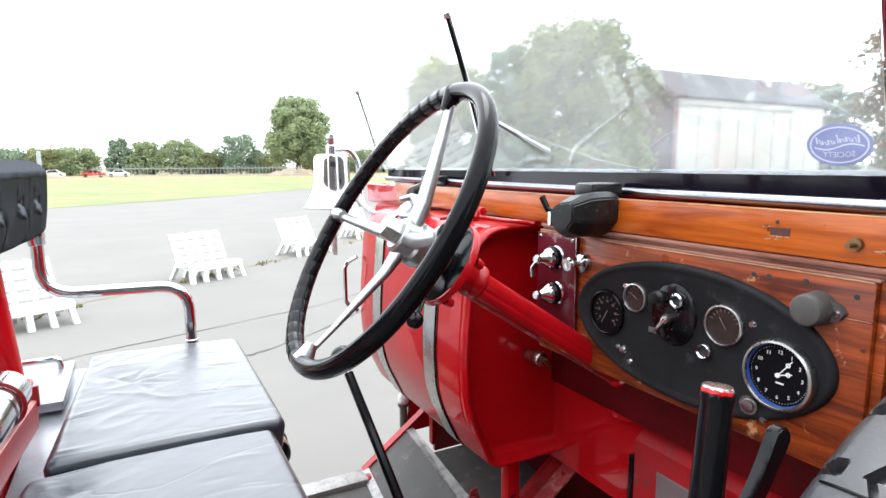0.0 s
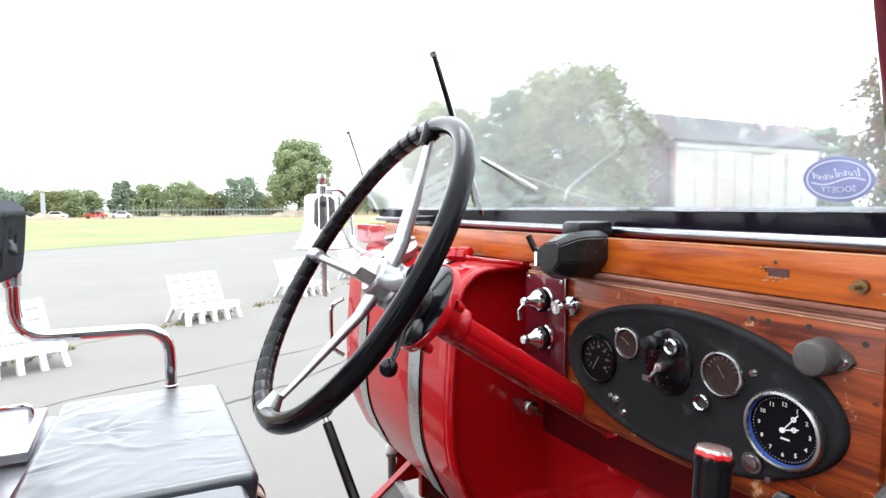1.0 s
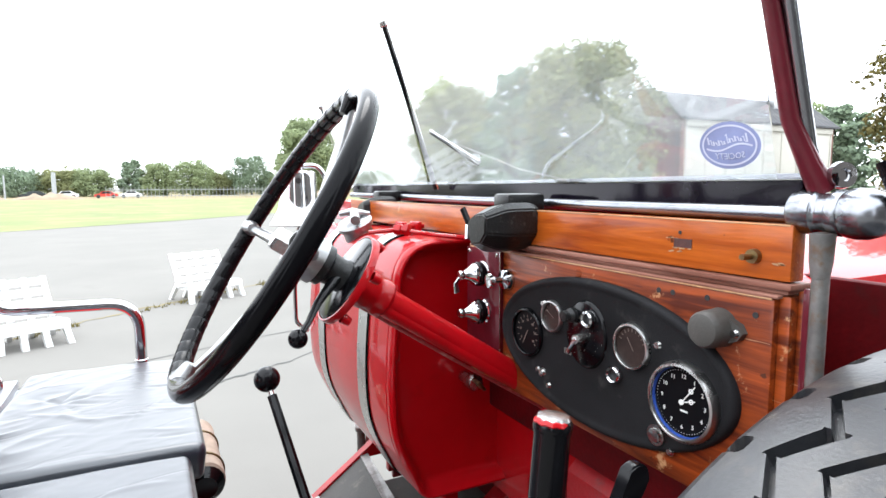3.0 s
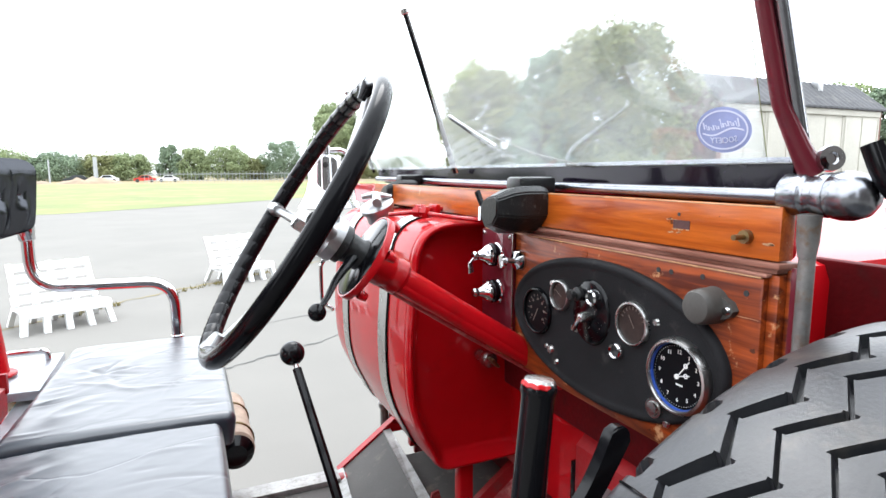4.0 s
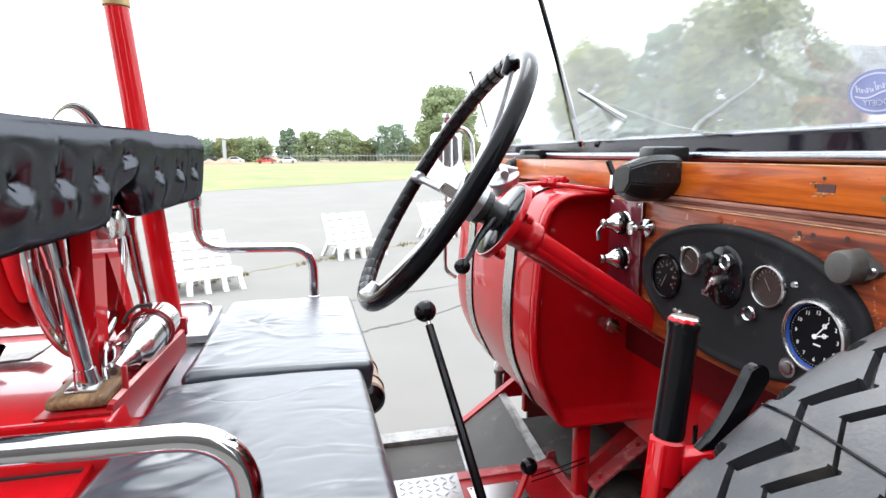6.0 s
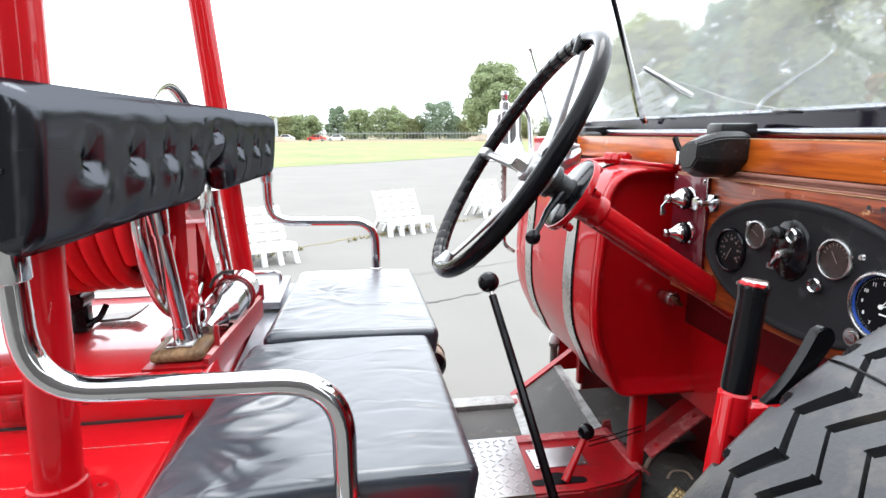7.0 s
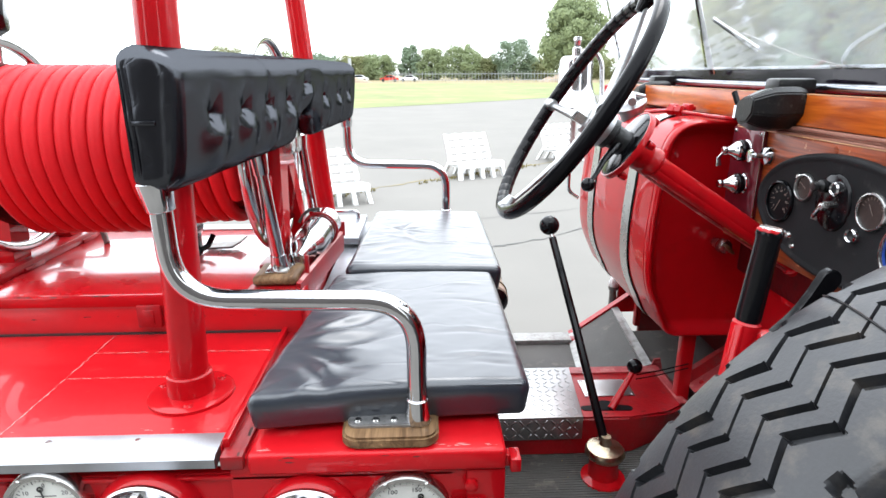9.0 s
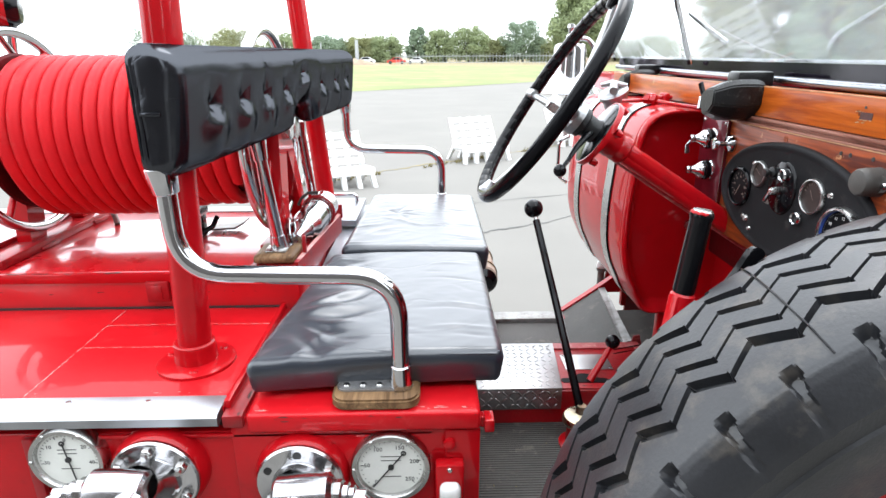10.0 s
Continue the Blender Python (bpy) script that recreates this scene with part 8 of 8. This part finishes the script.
def outlet(x, z, flip, label):
    y = Y0 + 0.02
    t = thing("outlet_valve", label, "valve", "pump outlet valves", "", (x, y, z))
    m = on_panel(x, y, z)
    part("red_ring", lathe(bmesh.new(), [(0.088, 0), (0.086, 0.02), (0.08, 0.03), (0.07, 0.03)], m, 40, False), RED, t, "red mounting ring")
    fl = part("flange", lathe(bmesh.new(), [(0.079, 0.028), (0.08, 0.036), (0.077, 0.04), (0.05, 0.042), (0.045, 0.06), (0, 0.06)], m, 40, False), PUMPCHROME, t, "polished flange")
    for k in range(6):
        a = radians(30 + 60 * k)
        if flip and k in (1, 2):
            part("bolt_hole", lathe(bmesh.new(), [(0, 0.0415), (0.008, 0.0415)], m @ pose(0.063 * math.cos(a), 0.063 * math.sin(a), 0.0), 14, False), INK, fl)
        else:
            part("flange_nut", lathe(bmesh.new(), [(0.011, 0.04), (0.011, 0.05), (0.009, 0.053), (0.006, 0.054), (0.006, 0.062), (0, 0.063)], m @ pose(0.063 * math.cos(a), 0.063 * math.sin(a), 0.0), 6, False), NICKEL, fl)
    d = 1 if flip else -1
    part("valve_neck", lathe(bmesh.new(), [(0.05, 0), (0.046, 0.02), (0.036, 0.035), (0.034, 0.06)], basis((x, y - 0.04, z + 0.0), (x, y - 0.2, z + 0.10)), 32, False), PUMPCHROME, t)
    yy, zz = y - 0.105, z + 0.038
    part("valve_body", lathe(bmesh.new(), [(0, 0), (0.03, 0.0), (0.036, 0.006), (0.038, 0.05), (0.036, 0.092), (0.028, 0.1), (0, 0.1)], basis((x - d * 0.025, yy, zz - 0.008), (x + d * 0.6, yy, zz + 0.03)), 32, False), PUMPCHROME, t, "polished valve body")
    part("body_cap", lathe(bmesh.new(), [(0.03, 0), (0.03, 0.012), (0.022, 0.018), (0, 0.019)], basis((x + 0.01, yy - 0.03, zz - 0.008), (x + 0.01, yy - 0.2, zz - 0.02)), 24, False), PUMPCHROME, t)
    q0 = Vector((x + d * 0.074, yy, zz - 0.005))
    ax = Vector((d, -0.06, 0.04)).normalized()
    part("gland_nut", lathe(bmesh.new(), [(0, 0), (0.025, 0.0), (0.026, 0.003), (0.026, 0.014), (0.022, 0.018), (0, 0.018)], basis(q0, q0 + ax), 8, False), NICKEL, t)
    part("spindle", lathe(bmesh.new(), [(0.021, 0.016), (0.0205, 0.026), (0.016, 0.028), (0.016, 0.036), (0.011, 0.039), (0.010, 0.055), (0, 0.056)], basis(q0, q0 + ax), 24, False), PUMPCHROME, t)
    e0 = q0 + ax * 0.045
    part("handle", sweep(bmesh.new(), fillet([e0 + Vector((-d * 0.012, 0, 0.006)), e0 + Vector((d * 0.02, -0.02, -0.002)), e0 + Vector((d * 0.045, -0.07, -0.02)), e0 + Vector((d * 0.075, -0.15, -0.05))], 0.03), 0.011, 12, squash=0.5), PUMPCHROME, t, "bright lever handle")


outlet(-0.425, 1.135, False, "polished outlet valve with a lever handle")
outlet(-0.165, 1.12, True, "polished outlet valve with a lever handle")
ml = thing("side_lamp", "small frosted side lamp in a red case", "lamp", "", "", (0.108, Y0 + 0.006, 1.08))
part("case", B(0.082, 0.135, Y0 - 0.02, Y0 + 0.006, 1.02, 1.155, 0.006), RED, ml)
part("lens", round_box(0.089, 0.128, Y0 - 0.045, Y0 - 0.018, 1.03, 1.125, 0.012, (8, 8, 12)), LENS, ml, "frosted white lens")
part("case_screw", screw(bmesh.new(), (0.108, Y0 - 0.02, 1.145), (0, -1, 0), 0.005), NICKEL, ml)
part("bolt", lathe(bmesh.new(), [(0.011, 0), (0.011, 0.008), (0, 0.012)], on_panel(0.108, Y0 + 0.006, 1.185), 16, False), RED, ml)


# ---- bell and lamp ----
be = thing("bell", "polished chrome bell with a plaited rope", "bell", "", "", (0.685, 2.25, 1.70))
bc = Vector((0.685, 2.25, 1.70))
part("dome", lathe(bmesh.new(), [(0.0, 0.205), (0.05, 0.204), (0.064, 0.196), (0.068, 0.18), (0.07, 0.10), (0.078, 0.06), (0.098, 0.02), (0.112, 0.0), (0.109, -0.004), (0.09, 0.015), (0.06, 0.08)], Matrix.Translation(bc), 40, False), CHROME, be, "chrome bell")
part("crown", lathe(bmesh.new(), [(0.02, 0.2), (0.02, 0.235), (0.014, 0.24), (0.014, 0.262), (0.017, 0.266), (0.015, 0.28), (0, 0.282)], Matrix.Translation(bc), 20, False), CHROME, be)
part("bracket", sweep(bmesh.new(), fillet([(0.69, 2.25, 1.92), (0.76, 2.25, 1.925), (0.79, 2.24, 1.88), (0.79, 2.2, 1.70), (0.80, 1.95, 1.66)], 0.05), 0.010, 12), CHROME, be)
part("rope", sweep(bmesh.new(), [(0.685 + 0.003 * (k % 2), 2.25, 1.70 - 0.012 * k) for k in range(17)], [0.010 if k % 2 else 0.0125 for k in range(17)], 10), ROPE, be, "plaited grey rope")
part("bell_hole", lathe(bmesh.new(), [(0, 0.001), (0.011, 0.001)], basis((0.669, 2.182, 1.865), (0.65, 2.1, 1.865)), 14, False), INK, be)
part("stay_bar", sweep(bmesh.new(), [(0.80, 1.9, 1.66), (0.80, 2.02, 1.66)], 0.012, 8), BLACK, be)
sl = thing("search_lamp", "black and chrome search lamp on a bracket", "lamp", "", "", (-1.04, 1.35, 1.9))
part("housing", lathe(bmesh.new(), [(0, 0), (0.04, 0.004), (0.06, 0.03), (0.07, 0.09), (0.078, 0.10), (0.078, 0.115), (0.07, 0.12)], basis((-1.02, 1.36, 1.985), (-1.2, 1.28, 2.0)), 32, False), BLACK, sl)
part("rim", lathe(bmesh.new(), [(0.07, 0.09), (0.081, 0.098), (0.081, 0.116), (0.07, 0.122)], basis((-1.02, 1.36, 1.985), (-1.2, 1.28, 2.0)), 32, False), CHROME, sl)
part("band", lathe(bmesh.new(), [(0.0615, 0.03), (0.0665, 0.06), (0.0665, 0.062), (0.0625, 0.032)], basis((-1.02, 1.36, 1.985), (-1.2, 1.28, 2.0)), 32, False), RED, sl, "red painted band")
part("yoke", sweep(bmesh.new(), [(-1.06, 1.35, 1.92), (-1.08, 1.36, 1.80), (-1.1, 1.38, 1.62)], 0.012, 10), CHROME, sl)
part("flex", sweep(bmesh.new(), [(-1.05, 1.27, 1.93), (-1.05, 1.31, 1.881), (-1.05, 1.354, 1.833), (-1.08, 1.40, 1.76), (-1.1, 1.38, 1.64)], 0.008, 10), NICKEL, sl, "braided flex")
